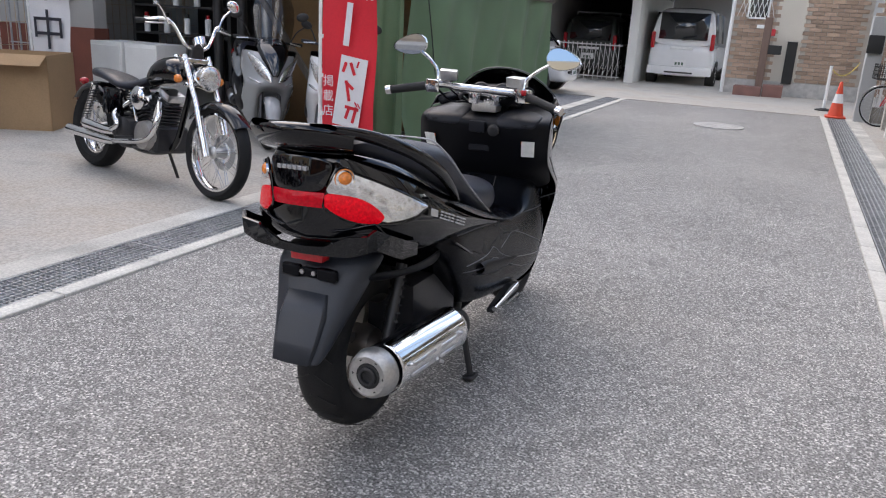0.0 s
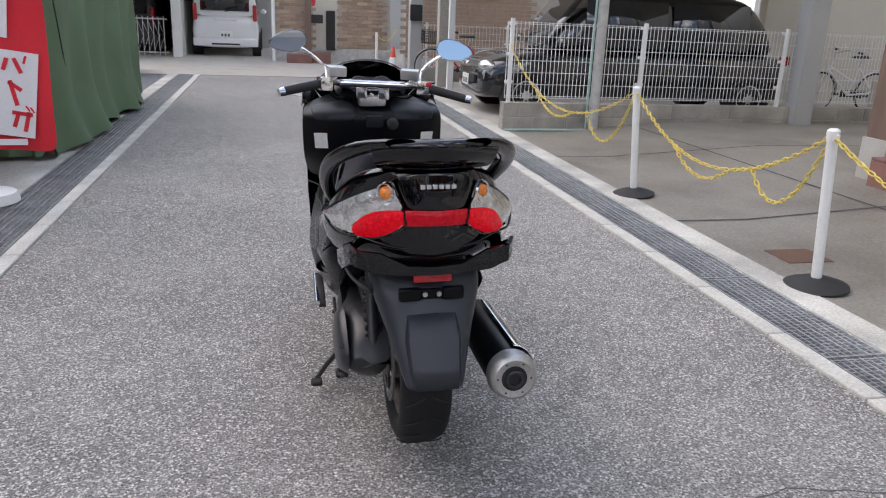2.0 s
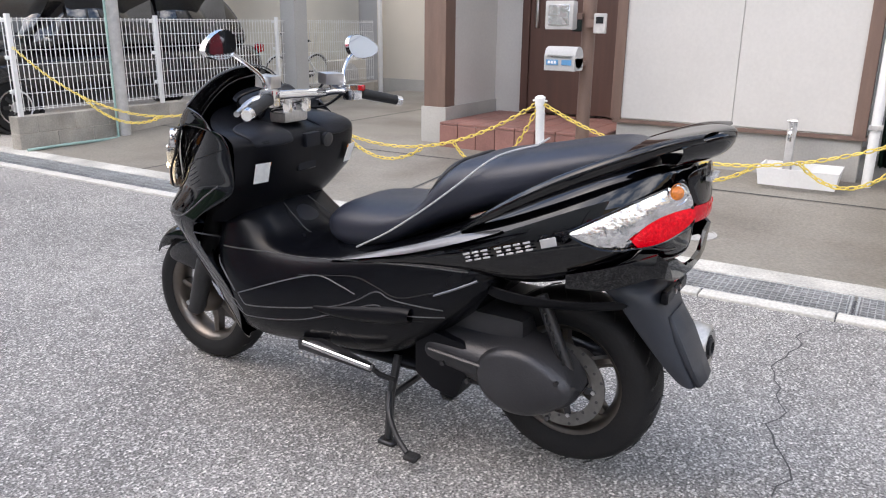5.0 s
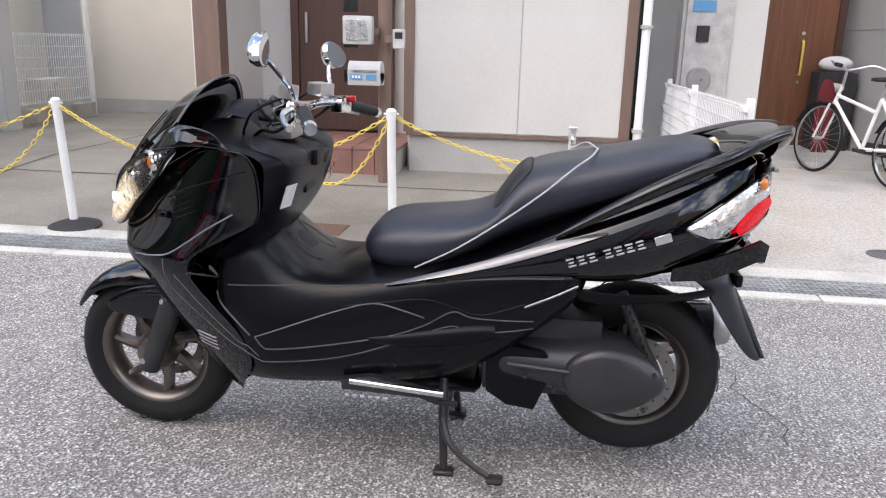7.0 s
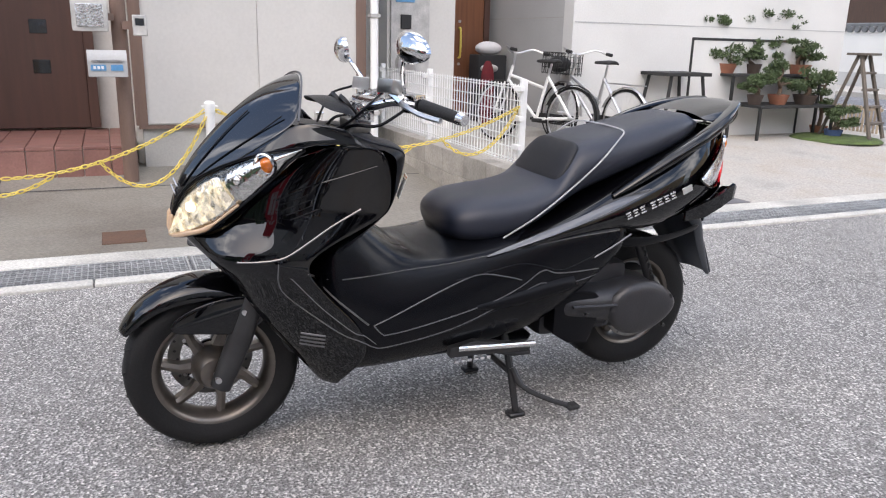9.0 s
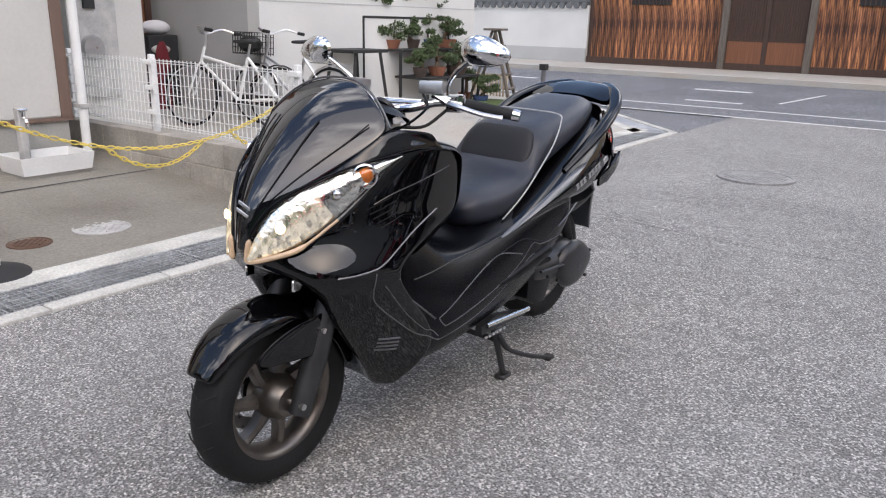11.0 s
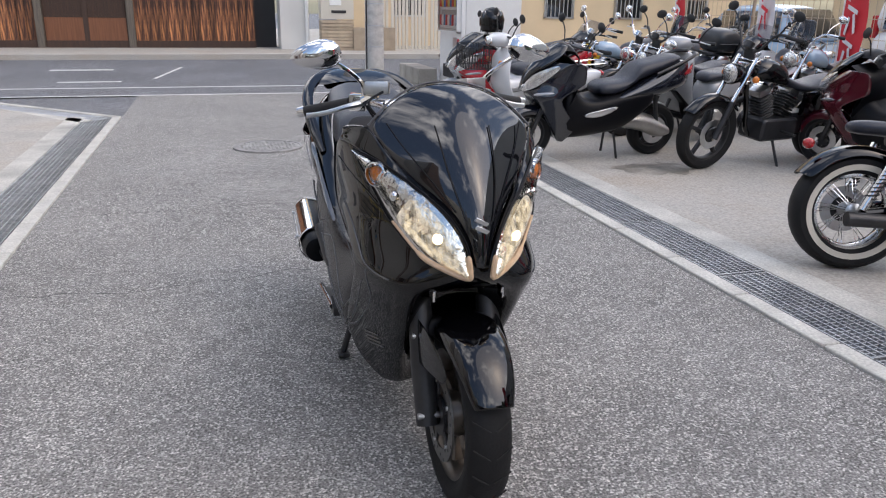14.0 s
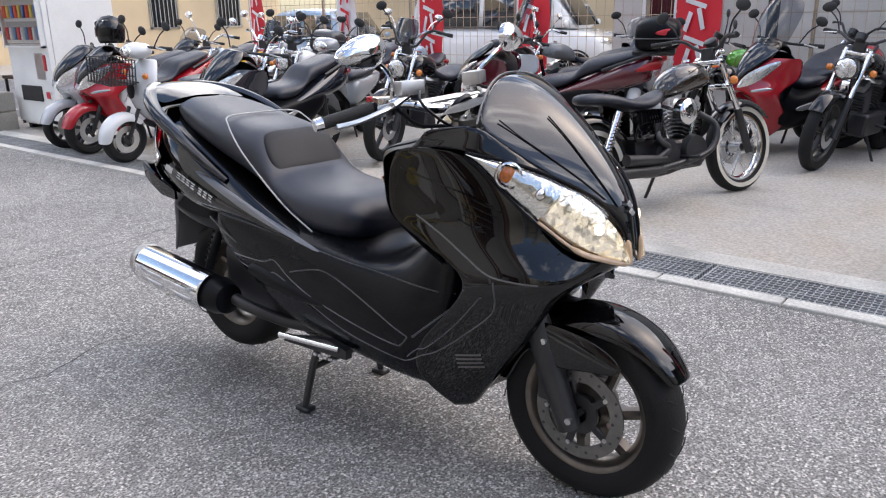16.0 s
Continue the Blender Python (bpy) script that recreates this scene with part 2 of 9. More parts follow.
def lit_bowl():
    """Faceted lamp bowl, lit warm from within, brighter in some facets than in others."""
    m = mat("lit_bowl", (0.85, 0.80, 0.70), 0.12, 1.0, var=0.1, scale=30, fine=0.05, bscale=40, bump=0.5)
    n, l = m.node_tree.nodes, m.node_tree.links
    p = n["Principled BSDF"]
    co, mp, v = n.new("ShaderNodeTexCoord"), n.new("ShaderNodeMapping"), n.new("ShaderNodeTexVoronoi")
    mp.inputs["Scale"].default_value = (130, 80, 60)
    l.new(co.outputs["Object"], mp.inputs["Vector"])
    l.new(mp.outputs["Vector"], v.inputs["Vector"])
    v.inputs["Scale"].default_value = 1
    sx = n.new("ShaderNodeSeparateColor")
    l.new(v.outputs["Color"], sx.inputs["Color"])
    rm = n.new("ShaderNodeMapRange")
    rm.inputs["To Min"].default_value, rm.inputs["To Max"].default_value = 0.02, 0.30
    l.new(sx.outputs["Red"], rm.inputs["Value"])
    p.inputs["Emission Color"].default_value = (1.0, 0.89, 0.70, 1)
    l.new(rm.outputs["Result"], p.inputs["Emission Strength"])
    return m


M["halo"] = lit_bowl()


def glass_mat(name, color, alpha, rough=0.02):
    m = bpy.data.materials.new(name)
    m.use_nodes = True
    n, l = m.node_tree.nodes, m.node_tree.links
    n.remove(n["Principled BSDF"])
    tr, gl, mx, fr = n.new("ShaderNodeBsdfTransparent"), n.new("ShaderNodeBsdfGlossy"), n.new("ShaderNodeMixShader"), n.new("ShaderNodeFresnel")
    tr.inputs["Color"].default_value = (*color, 1)
    gl.inputs["Roughness"].default_value = rough
    gl.inputs["Color"].default_value = (1, 1, 1, 1)
    fr.inputs["IOR"].default_value = 1.5
    l.new(fr.outputs["Fac"], mx.inputs["Fac"])
    l.new(tr.outputs["BSDF"], mx.inputs[1])
    l.new(gl.outputs["BSDF"], mx.inputs[2])
    l.new(mx.outputs["Shader"], n["Material Output"].inputs["Surface"])
    return m


M["glass"] = glass_mat("clear_glass", (0.95, 0.96, 0.96), 1)
M["smoke"] = glass_mat("smoke_screen", (0.45, 0.45, 0.46), 1)


# ---- mesh tools ----
def finish(bm, name, material, smooth=True):
    me = bpy.data.meshes.new(name)
    bmesh.ops.recalc_face_normals(bm, faces=bm.faces)
    if smooth:
        for f in bm.faces:
            f.smooth = True
        for e in bm.edges:
            if len(e.link_faces) == 2 and e.calc_face_angle(0) > 0.7:
                e.smooth = False
    bm.to_mesh(me)
    bm.free()
    me.materials.append(material)
    return me


def part(name, bm, material, parent=None, label="", sub=0, solid=0.0, smooth=True, crease=False):
    """Links a bmesh as one mesh object under a thing or a part."""
    ob = new(name, finish(bm, name, material, smooth and not sub))
    if sub:
        for pl in ob.data.polygons:
            pl.use_smooth = True
    if parent is not None:
        ob.parent = parent
    if solid:
        md = ob.modifiers.new("thickness", "SOLIDIFY")
        md.thickness, md.offset = solid, -1
    if sub:
        md = ob.modifiers.new("round", "SUBSURF")
        md.levels = md.render_levels = sub
    return tagged(ob, label) if label else ob


def share(name, me, parent, m, label=""):
    """Another object on the same mesh."""
    ob = new(name, me)
    ob.parent, ob.matrix_basis = parent, m
    return tagged(ob, label) if label else ob


def thing(name, label, category, m=None, group="", kind=""):
    ob = new(name)
    if m is not None:
        ob.matrix_basis = m
    return tagged(ob, label, category, group, kind)


def box(x0, x1, y0, y1, z0, z1, bev=0.0, seg=1):
    bm = bmesh.new()
    bmesh.ops.create_cube(bm, size=1)
    for v in bm.verts:
        v.co = ((x0 + x1) / 2 + v.co.x * (x1 - x0), (y0 + y1) / 2 + v.co.y * (y1 - y0), (z0 + z1) / 2 + v.co.z * (z1 - z0))
    if bev:
        bmesh.ops.bevel(bm, geom=bm.edges[:], offset=bev, segments=seg, affect="EDGES", profile=0.7)
    return bm


def join(*bms):
    out = bms[0]
    for b in bms[1:]:
        me = bpy.data.meshes.new("tmp")
        b.to_mesh(me)
        b.free()
        out.from_mesh(me)
        bpy.data.meshes.remove(me)
    return out


def moved(bm, m):
    bm.transform(m)
    return bm


def tube(pts, r, n=8, close=False, caps=True):
    """A round bar along points; r is one radius or one for each point."""
    bm = bmesh.new()
    pts = [Vector(p) for p in pts]
    rs = r if isinstance(r, (list, tuple)) else [r] * len(pts)
    rings, up = [], None
    for i, p in enumerate(pts):
        a = pts[i - 1] if i or close else p
        b = pts[(i + 1) % len(pts)] if i < len(pts) - 1 or close else p
        t = (b - a).normalized()
        if up is None:
            up = t.orthogonal().normalized()
        up = (up - t * up.dot(t)).normalized()
        s = t.cross(up)
        rings.append([bm.verts.new(p + rs[i] * (up * math.cos(k * math.tau / n) + s * math.sin(k * math.tau / n))) for k in range(n)])
    pairs = list(zip(rings, rings[1:])) + ([(rings[-1], rings[0])] if close else [])
    for a, b in pairs:
        for k in range(n):
            bm.faces.new((a[k], a[(k + 1) % n], b[(k + 1) % n], b[k]))
    if caps and not close:
        bm.faces.new(rings[0])
        bm.faces.new(rings[-1][::-1])
    return bm


def smooth_path(pts, n=6):
    """A soft curve through points."""
    p = [Vector(q) for q in pts]
    p = [p[0] * 2 - p[1]] + p + [p[-1] * 2 - p[-2]]
    out = []
    for i in range(1, len(p) - 2):
        for k in range(n):
            t = k / n
            a, b, c, e = p[i - 1], p[i], p[i + 1], p[i + 2]
            out.append(0.5 * (2 * b + (c - a) * t + (2 * a - 5 * b + 4 * c - e) * t * t + (3 * b - a - 3 * c + e) * t ** 3))
    return out + [p[-2]]


def lathe(profile, n=32, axis="X", close=False, caps=True):
    """Turns (along, radius) points about an axis through the origin."""
    bm = bmesh.new()
    rings = []
    for h, r in profile:
        ring = []
        for k in range(n):
            c, s = r * math.cos(k * math.tau / n), r * math.sin(k * math.tau / n)
            ring.append(bm.verts.new({"X": (h, c, s), "Y": (c, h, s), "Z": (c, s, h)}[axis]))
        rings.append(ring)
    for a, b in list(zip(rings, rings[1:])) + ([(rings[-1], rings[0])] if close else []):
        for k in range(n):
            bm.faces.new((a[k], a[(k + 1) % n], b[(k + 1) % n], b[k]))
    if not close and caps:
        for r in (rings[0], rings[-1]):
            if len(r) > 2 and profile[0][1] > 1e-5:
                bm.faces.new(r)
    return bm


def skin(rows, mirror=False, loop=False, caps=False):
    """A surface over rows of points. mirror: rows run outwards from x = 0. loop: rows run from the top middle to the bottom middle, round both sides."""
    bm = bmesh.new()
    full = []
    for row in rows:
        row = [Vector(p) for p in row]
        if loop:
            full.append(row + [Vector((-p.x, p.y, p.z)) for p in row[-2:0:-1]])
        elif mirror:
            full.append([Vector((-p.x, p.y, p.z)) for p in row[:0:-1]] + row)
        else:
            full.append(row)
    vs = [[bm.verts.new(p) for p in row] for row in full]
    n = len(vs[0])
    for a, b in zip(vs, vs[1:]):
        for k in range(n if loop else n - 1):
            bm.faces.new((a[k], a[(k + 1) % n], b[(k + 1) % n], b[k]))
    if caps and loop:
        bm.faces.new(vs[0])
        bm.faces.new(vs[-1][::-1])
    return bm


def prism(outline, x0, x1, bev=0.0):
    """A flat (y, z) outline drawn out along x."""
    bm = bmesh.new()
    a = [bm.verts.new((x0, y, z)) for y, z in outline]
    b = [bm.verts.new((x1, y, z)) for y, z in outline]
    bm.faces.new(a)
    bm.faces.new(b[::-1])
    for k in range(len(a)):
        j = (k + 1) % len(a)
        bm.faces.new((a[k], a[j], b[j], b[k]))
    if bev:
        bmesh.ops.bevel(bm, geom=bm.edges[:], offset=bev, segments=2, affect="EDGES", profile=0.7)
    return bm


def ball(c, rx, ry, rz, n=12):
    bm = bmesh.new()
    bmesh.ops.create_uvsphere(bm, u_segments=n, v_segments=max(6, n // 2 + 1), radius=1)
    for v in bm.verts:
        v.co = (c[0] + v.co.x * rx, c[1] + v.co.y * ry, c[2] + v.co.z * rz)
    return bm


def plate(name, bm, material, label, category="", kind="structure"):
    return tagged(part(name, bm, material, smooth=False), label, category, "", kind)

# ---- ground ----
plate("ground", box(-120, 120, -120, 120, -0.30, -0.012), M["road"], "grey asphalt ground round the lane", "ground")
plate("lane", box(-1.0, 2.465, -5.6, 16.8, -0.2, 0.0), M["asphalt"], "worn grey asphalt lane with pale stones", "road")
RISE = ((-5.6, 0.0), (-7.5, 0.02), (-11.0, 0.16))
bm = skin([[(x, y, z) for x in (-60, 60)] for y, z in RISE])
plate("crossroad", bm, M["road"], "dark grey asphalt crossroad rising from the lane's end", "road")
plate("shop_forecourt", box(-12.0, -1.58, -5.6, 13.0, -0.2, 0.012), M["concrete"], "pale concrete forecourt of the motorcycle shop", "pavement")


def slope(x):
    """Height of the concrete aprons, which rise from the gutter to the houses."""
    return 0.012 + 0.118 * min(1, max(0, (x - 3.6) / 1.7))


XS = (3.03, 3.6, 4.2, 4.8, 5.3, 9.9)
plate("yard", skin([[(x, y, slope(x)) for x in XS] for y in (2.66, 5.86, 10.2)]), M["concrete_damp"], "damp brown concrete yard before the houses", "pavement")
plate("driveway", skin([[(x, y, slope(x)) for x in XS + (30,)] for y in (2.53, -2.94)]), M["concrete"], "pale concrete driveway with bicycles and plants", "pavement")
bm = bmesh.new()
bm.faces.new([bm.verts.new((x, y, slope(x))) for x, y in ((3.03, -2.94), (5.0, -4.94), (5.3, -5.0), (5.3, -2.94), (4.8, -2.94), (4.2, -2.94), (3.6, -2.94))])
bm.faces.new([bm.verts.new((x, y, slope(x))) for x, y in ((5.3, -2.94), (5.3, -5.0), (30, -5.5), (30, -2.94))])
plate("driveway_corner", bm, M["concrete"], "pale concrete corner of the driveway", "pavement")
plate("car_park", box(3.03, 14, 10.2, 16.8, -0.2, 0.012), M["concrete"], "concrete car park behind the mesh fence", "pavement")
plate("end_pavement", box(-9, 12, 16.8, 30, -0.2, 0.010), M["concrete"], "pale concrete apron at the lane's closed end", "pavement")
plate("pavement", box(-60, 60, -30, -11.0, -0.2, 0.27), M["concrete"], "raised concrete pavement before the wooden house", "pavement")

# joint lines of the yard slabs
for y in (5.95, 8.35):
    plate("slab_joint", skin([[(x, y + d, slope(x) + 0.004) for x in XS] for d in (-0.012, 0.012)]), M["gutter"], "dark joint between concrete slabs", "joint")
plate("slab_joint", skin([[(4.66 + d, y, slope(4.66 + d) + 0.004) for d in (-0.01, 0.01)] for y in (2.7, 10.1)]), M["gutter"], "dark joint between concrete slabs", "joint")


def drain(x0, x1, y0, y1, side):
    """One side's gutter: pale kerb strip, steel gratings in a channel and a concrete lip."""
    s = 1 if side > 0 else -1
    k0, k1, g1, l1 = x0, x0 + s * 0.095, x0 + s * 0.40, x0 + s * 0.585
    n = round((y1 - y0) / 0.6)
    root = thing("kerb", "pale concrete kerb strip along the lane", "kerb", kind="structure")
    step = (y1 - y0) / n
    me = None
    for i in range(n):
        m = pose(0, y0 + (i + 0.5) * step, 0)
        if me is None:
            ob = part("kerbstone", box(min(k0, k1) + 0.001, max(k0, k1), -step / 2 + 0.004, step / 2 - 0.004, -0.1, 0.016, 0.005), M["kerb"], root)
            me = ob.data
            ob.matrix_basis = m
        else:
            share("kerbstone", me, root, m)
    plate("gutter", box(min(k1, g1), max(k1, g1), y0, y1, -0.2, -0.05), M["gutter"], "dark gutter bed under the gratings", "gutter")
    plate("gutter_lip", box(min(g1, l1), max(g1, l1), y0, y1, -0.2, 0.017, 0.004), M["kerb"], "pale concrete lip beside the gutter", "kerb")
    n = round(y1 - y0)
    step = (y1 - y0) / n
    a, b = min(k1, g1) + 0.004, max(k1, g1) - 0.004
    bright = []
    bars = [box(a + 0.002, b - 0.002, -step / 2 + 0.012, -step / 2 + 0.020, -0.045, 0.012), box(a + 0.002, b - 0.002, step / 2 - 0.020, step / 2 - 0.012, -0.045, 0.012)]
    k = 9
    for j in range(k):
        x = a + 0.006 + (b - a - 0.012) * j / (k - 1)
        bars.append(box(x - 0.003, x + 0.003, -step / 2 + 0.006, step / 2 - 0.006, -0.045, 0.011))
        # every second bar carries a brighter strip on top
        if j % 2 == 0:
            bright.append(box(x - 0.0032, x + 0.0032, -step / 2 + 0.006, step / 2 - 0.006, 0.0112, 0.0135))
    k = round(step / 0.03)
    for j in range(1, k):
        y = -step / 2 + step * j / k
        bars.append(box(a + 0.002, b - 0.002, y - 0.0025, y + 0.0025, -0.02, 0.009))
    bm = join(*bars)
    strips = finish(join(*bright), "wearing_strip", M["zinc"], False)
    me = None
    for i in range(n):
        m = pose(0, y0 + (i + 0.5) * step, 0)
        if me is None:
            first = part("drain_grating", bm, M["grating"], None, smooth=False)
            me = first.data
            first.matrix_basis = m
            ob = first
        else:
            ob = new("drain_grating", me)
            ob.matrix_basis = m
        share("wearing_strips", strips, ob, Matrix.Identity(4), "bright tops of every second bar")
        tagged(ob, "galvanised steel drain grating beside the lane", "drain grating", "drain gratings", "structure")


drain(-1.0, None, -5.7, 16.8, -1)
drain(2.465, None, -3.2, 16.8, 1)
# the drain turns off at the corner
for a, b, z, k, nm, lb in ((0.0, 0.1, 0.016, "kerb", "corner_kerb", "pale kerb strip cutting the corner"), (0.1, 0.40, 0.008, "galv", "corner_grating", "grating strip cutting the corner"), (0.40, 0.585, 0.017, "kerb", "corner_lip", "pale concrete lip cutting the corner")):
    plate(nm, moved(box(a, b, -2.72, 0.0, -0.1, z), pose(2.465, -3.20, 0, 0, 0, 45.5)), M[k], lb, "kerb")
# road markings
def road_z(y):
    """Height of the crossroad, which rises away from the lane."""
    for (a, p), (b, q) in zip(RISE, RISE[1:]):
        if y >= b:
            return p + (q - p) * min(1, max(0, (a - y) / (a - b)))
    return RISE[-1][1]


for x0, x1, y0, y1 in ((-9, 4.6, -5.62, -5.52), (-14, 16, -6.66, -6.56), (2.9, 3.9, -7.6, -7.48), (-1.9, -0.3, -7.5, -7.38), (3.2, 4.3, -9.3, -9.15), (5.8, 7.2, -7.6, -7.48), (-7, -3.6, -7.5, -7.38), (7.9, 9.3, -9.3, -9.15)):
    plate("road_marking", skin([[(x, y, road_z(y) + 0.005) for x in (x0, x1)] for y in (y0, y1)]), M["paint_white"], "worn white painted road line", "road marking")
plate("road_marking", skin([[(x, y, road_z(y) + 0.005) for x in (x0, x0 + 0.07)] for x0, y in ((1.95, -9.6), (2.35, -7.9))]), M["paint_white"], "thin slanted white mark on the crossroad", "road marking")


def manhole(x, y, r, material, label, name="manhole_cover"):
    root = thing(name, label, "manhole cover", pose(x, y, 0.0))
    part("rim", lathe([(0.0, r), (0.018, r), (0.018, r * 0.93), (0.0, r * 0.93)], 36, "Z", True), material, root)
    part("lid", lathe([(0.0, r * 0.92), (0.015, r * 0.92), (0.016, r * 0.9)], 36, "Z"), material, root)
    studs = []
    k = 5 if r < 0.2 else 8
    for i in range(-k, k + 1):
        for j in range(-k, k + 1):
            u, v = i * r * 0.85 / k, j * r * 0.85 / k
            if math.hypot(u, v) < r * 0.84 and (i + j) % 2:
                studs.append(box(u - 0.3 * r / k, u + 0.3 * r / k, v - 0.22 * r / k, v + 0.22 * r / k, 0.014, 0.020))
    tagged(part("pattern", join(*studs), material, root, smooth=False), "raised pattern of the cover", "", "", "stuff")
    return root


manhole(0.90, -0.82, 0.33, M["worn_iron"], "round cast iron manhole cover in the asphalt lane")
manhole(1.0, 13.6, 0.36, M["cast_grey"], "pale round manhole cover near the lane's end")
manhole(3.575, 3.79, 0.17, M["cast_grey"], "pale grey round drain cover in the yard")
manhole(3.566, 4.235, 0.12, M["rust"], "small rusty round drain cover in the yard")
manhole(3.52, 1.51, 0.13, M["iron"], "small dark drain cover in the driveway")
manhole(3.53, 0.34, 0.08, M["iron"], "small dark drain cover in the driveway")
plate("square_cover", box(3.08, 3.40, 0.42, 0.76, 0.0, 0.018, 0.003), M["iron"], "square dark metal drain cover in the driveway", "drain cover", "")
plate("square_cover", box(3.25, 3.55, 5.0, 5.25, 0.0, 0.018, 0.003), M["rust"], "square dark metal drain cover in the yard", "drain cover", "")

# fine cracks across the lane
random.seed(4)
for x0, x1, y in ((-0.95, 2.4, 1.55), (0.9, 2.3, 2.9)):
    pts, yy = [], y
    for i in range(24):
        x = x0 + (x1 - x0) * i / 23
        yy += random.uniform(-0.035, 0.035)
        pts.append((x, yy))
    bm = bmesh.new()
    lo = [bm.verts.new((x, yy - 0.0022 - random.random() * 0.002, 0.0012)) for x, yy in pts]
    hi = [bm.verts.new((x, yy + 0.0022 + random.random() * 0.002, 0.0012)) for x, yy in pts]
    for i in range(len(pts) - 1):
        bm.faces.new((lo[i], lo[i + 1], hi[i + 1], hi[i]))
    plate("crack", bm, M["gutter"], "thin dark crack across the asphalt", "crack")

# ---- the black maxi scooter ----
HERO = pose(0.741, 4.14, 0.0, 0, 0, -0.3) @ pose(0, 0, 0, 0, -1.2, 0)
hero = thing("maxi_scooter", "glossy black maxi scooter with chrome handlebar on its centre stand", "scooter", HERO)


def wheel(root, y, z, r, w, rim_r, rim_mat, name, spokes=7, disc_side=(1,)):
    wh = new(name)
    wh.parent, wh.location = root, (0, y, z)
    h = w / 2
    prof = [(-h * 0.80, rim_r - 0.004), (-h * 0.98, rim_r + 0.02), (-h, r - 0.035), (-h * 0.88, r - 0.018), (-h * 0.6, r - 0.006), (-h * 0.3, r - 0.001), (0, r)]
    prof += [(-a, b) for a, b in prof[-2::-1]]
    part("tyre", lathe(prof, 64, caps=False), M["rubber"], wh)
    grooves = []
    for i in range(22):
        a = i * math.tau / 22
        for s in (-1, 1):
            pts = [(s * h * u, (r + 0.0003 - 0.006 * u * u - 0.012 * max(0, u - 0.6)) * math.cos(a + 0.16 * u), (r + 0.0003 - 0.006 * u * u - 0.012 * max(0, u - 0.6)) * math.sin(a + 0.16 * u)) for u in (0.12, 0.35, 0.6, 0.85)]
            grooves.append(tube(pts, 0.0022, 4))
    tagged(part("tread", join(*grooves), M["grip"], wh, "dark tread grooves"), "dark tread grooves", "", "", "stuff")
    rim = part("rim", lathe([(-h * 0.78, rim_r), (-h * 0.74, rim_r - 0.012), (-h * 0.6, rim_r - 0.02), (-h * 0.3, rim_r - 0.032), (h * 0.3, rim_r - 0.032), (h * 0.6, rim_r - 0.02), (h * 0.74, rim_r - 0.012), (h * 0.78, rim_r), (h * 0.5, rim_r - 0.006), (-h * 0.5, rim_r - 0.006)], 64, close=True), rim_mat, wh)
    part("hub", lathe([(-h * 1.25, 0.022), (-h * 1.22, 0.045), (-h * 0.9, 0.058), (-h * 0.3, 0.068), (h * 0.3, 0.066), (h * 0.8, 0.055), (h * 0.82, 0.03)], 28), rim_mat, wh)
    for i in range(spokes):
        a = i * math.tau / spokes
        bm = bmesh.new()
        rows = []
        for rr, wd, tw in ((0.055, 0.020, 0.0), (0.10, 0.013, 0.05), (0.15, 0.012, 0.14), (rim_r - 0.024, 0.020, 0.22)):
            c, s = math.cos(a + tw), math.sin(a + tw)
            rows.append([(x, rr * c - k * s, rr * s + k * c) for x, k in ((-0.016, -wd), (0.016, -wd), (0.022, 0), (0.016, wd), (-0.016, wd), (-0.022, 0))])
        vs = [[bm.verts.new(p) for p in row] for row in rows]
        for p, q in zip(vs, vs[1:]):
            for k in range(6):
                bm.faces.new((p[k], p[(k + 1) % 6], q[(k + 1) % 6], q[k]))
        part("spoke", bm, rim_mat, wh)
    for s in disc_side:
        part("brake_disc", lathe([(s * (h + 0.004), 0.092), (s * (h + 0.009), 0.092), (s * (h + 0.009), 0.128), (s * (h + 0.004), 0.128)], 48, close=True), M["brake_steel"], wh)
        dots = []
        for i in range(24):
            a = i * math.tau / 24
            rr = (0.099, 0.110, 0.121)[i % 3]
            dots.append(moved(lathe([(s * (h + 0.0035), 0.0045), (s * (h + 0.0097), 0.0045)], 8), pose(0, rr * math.cos(a), rr * math.sin(a))))
        tagged(part("disc_drilling", join(*dots), M["gutter"], wh), "drilled holes of the brake disc", "", "", "stuff")
        part("disc_carrier", lathe([(s * (h + 0.002), 0.024), (s * (h + 0.011), 0.024), (s * (h + 0.011), 0.056), (s * (h + 0.002), 0.056)], 30, close=True), M["dark_metal"], wh)
        for i in range(5):
            part("carrier_arm", moved(box(s * (h + 0.0065) - 0.0035, s * (h + 0.0065) + 0.0035, -0.011, 0.011, 0.05, 0.096, 0.003), pose(0, 0, 0, i * 72 + 20, 0, 0)), M["dark_metal"], wh)
            part("carrier_rivet", moved(lathe([(s * (h + 0.003), 0.007), (s * (h + 0.013), 0.006)], 10), pose(0, 0, 0, i * 72 + 20, 0, 0) @ pose(0, 0, 0.095)), M["alu"], wh)
    return wh


wheel(hero, 0.772, 0.258, 0.256, 0.12, 0.183, M["bronze"], "front_wheel")
wheel(hero, -0.712, 0.312, 0.258, 0.148, 0.172, M["bronze"], "rear_wheel", 5, (-1,))

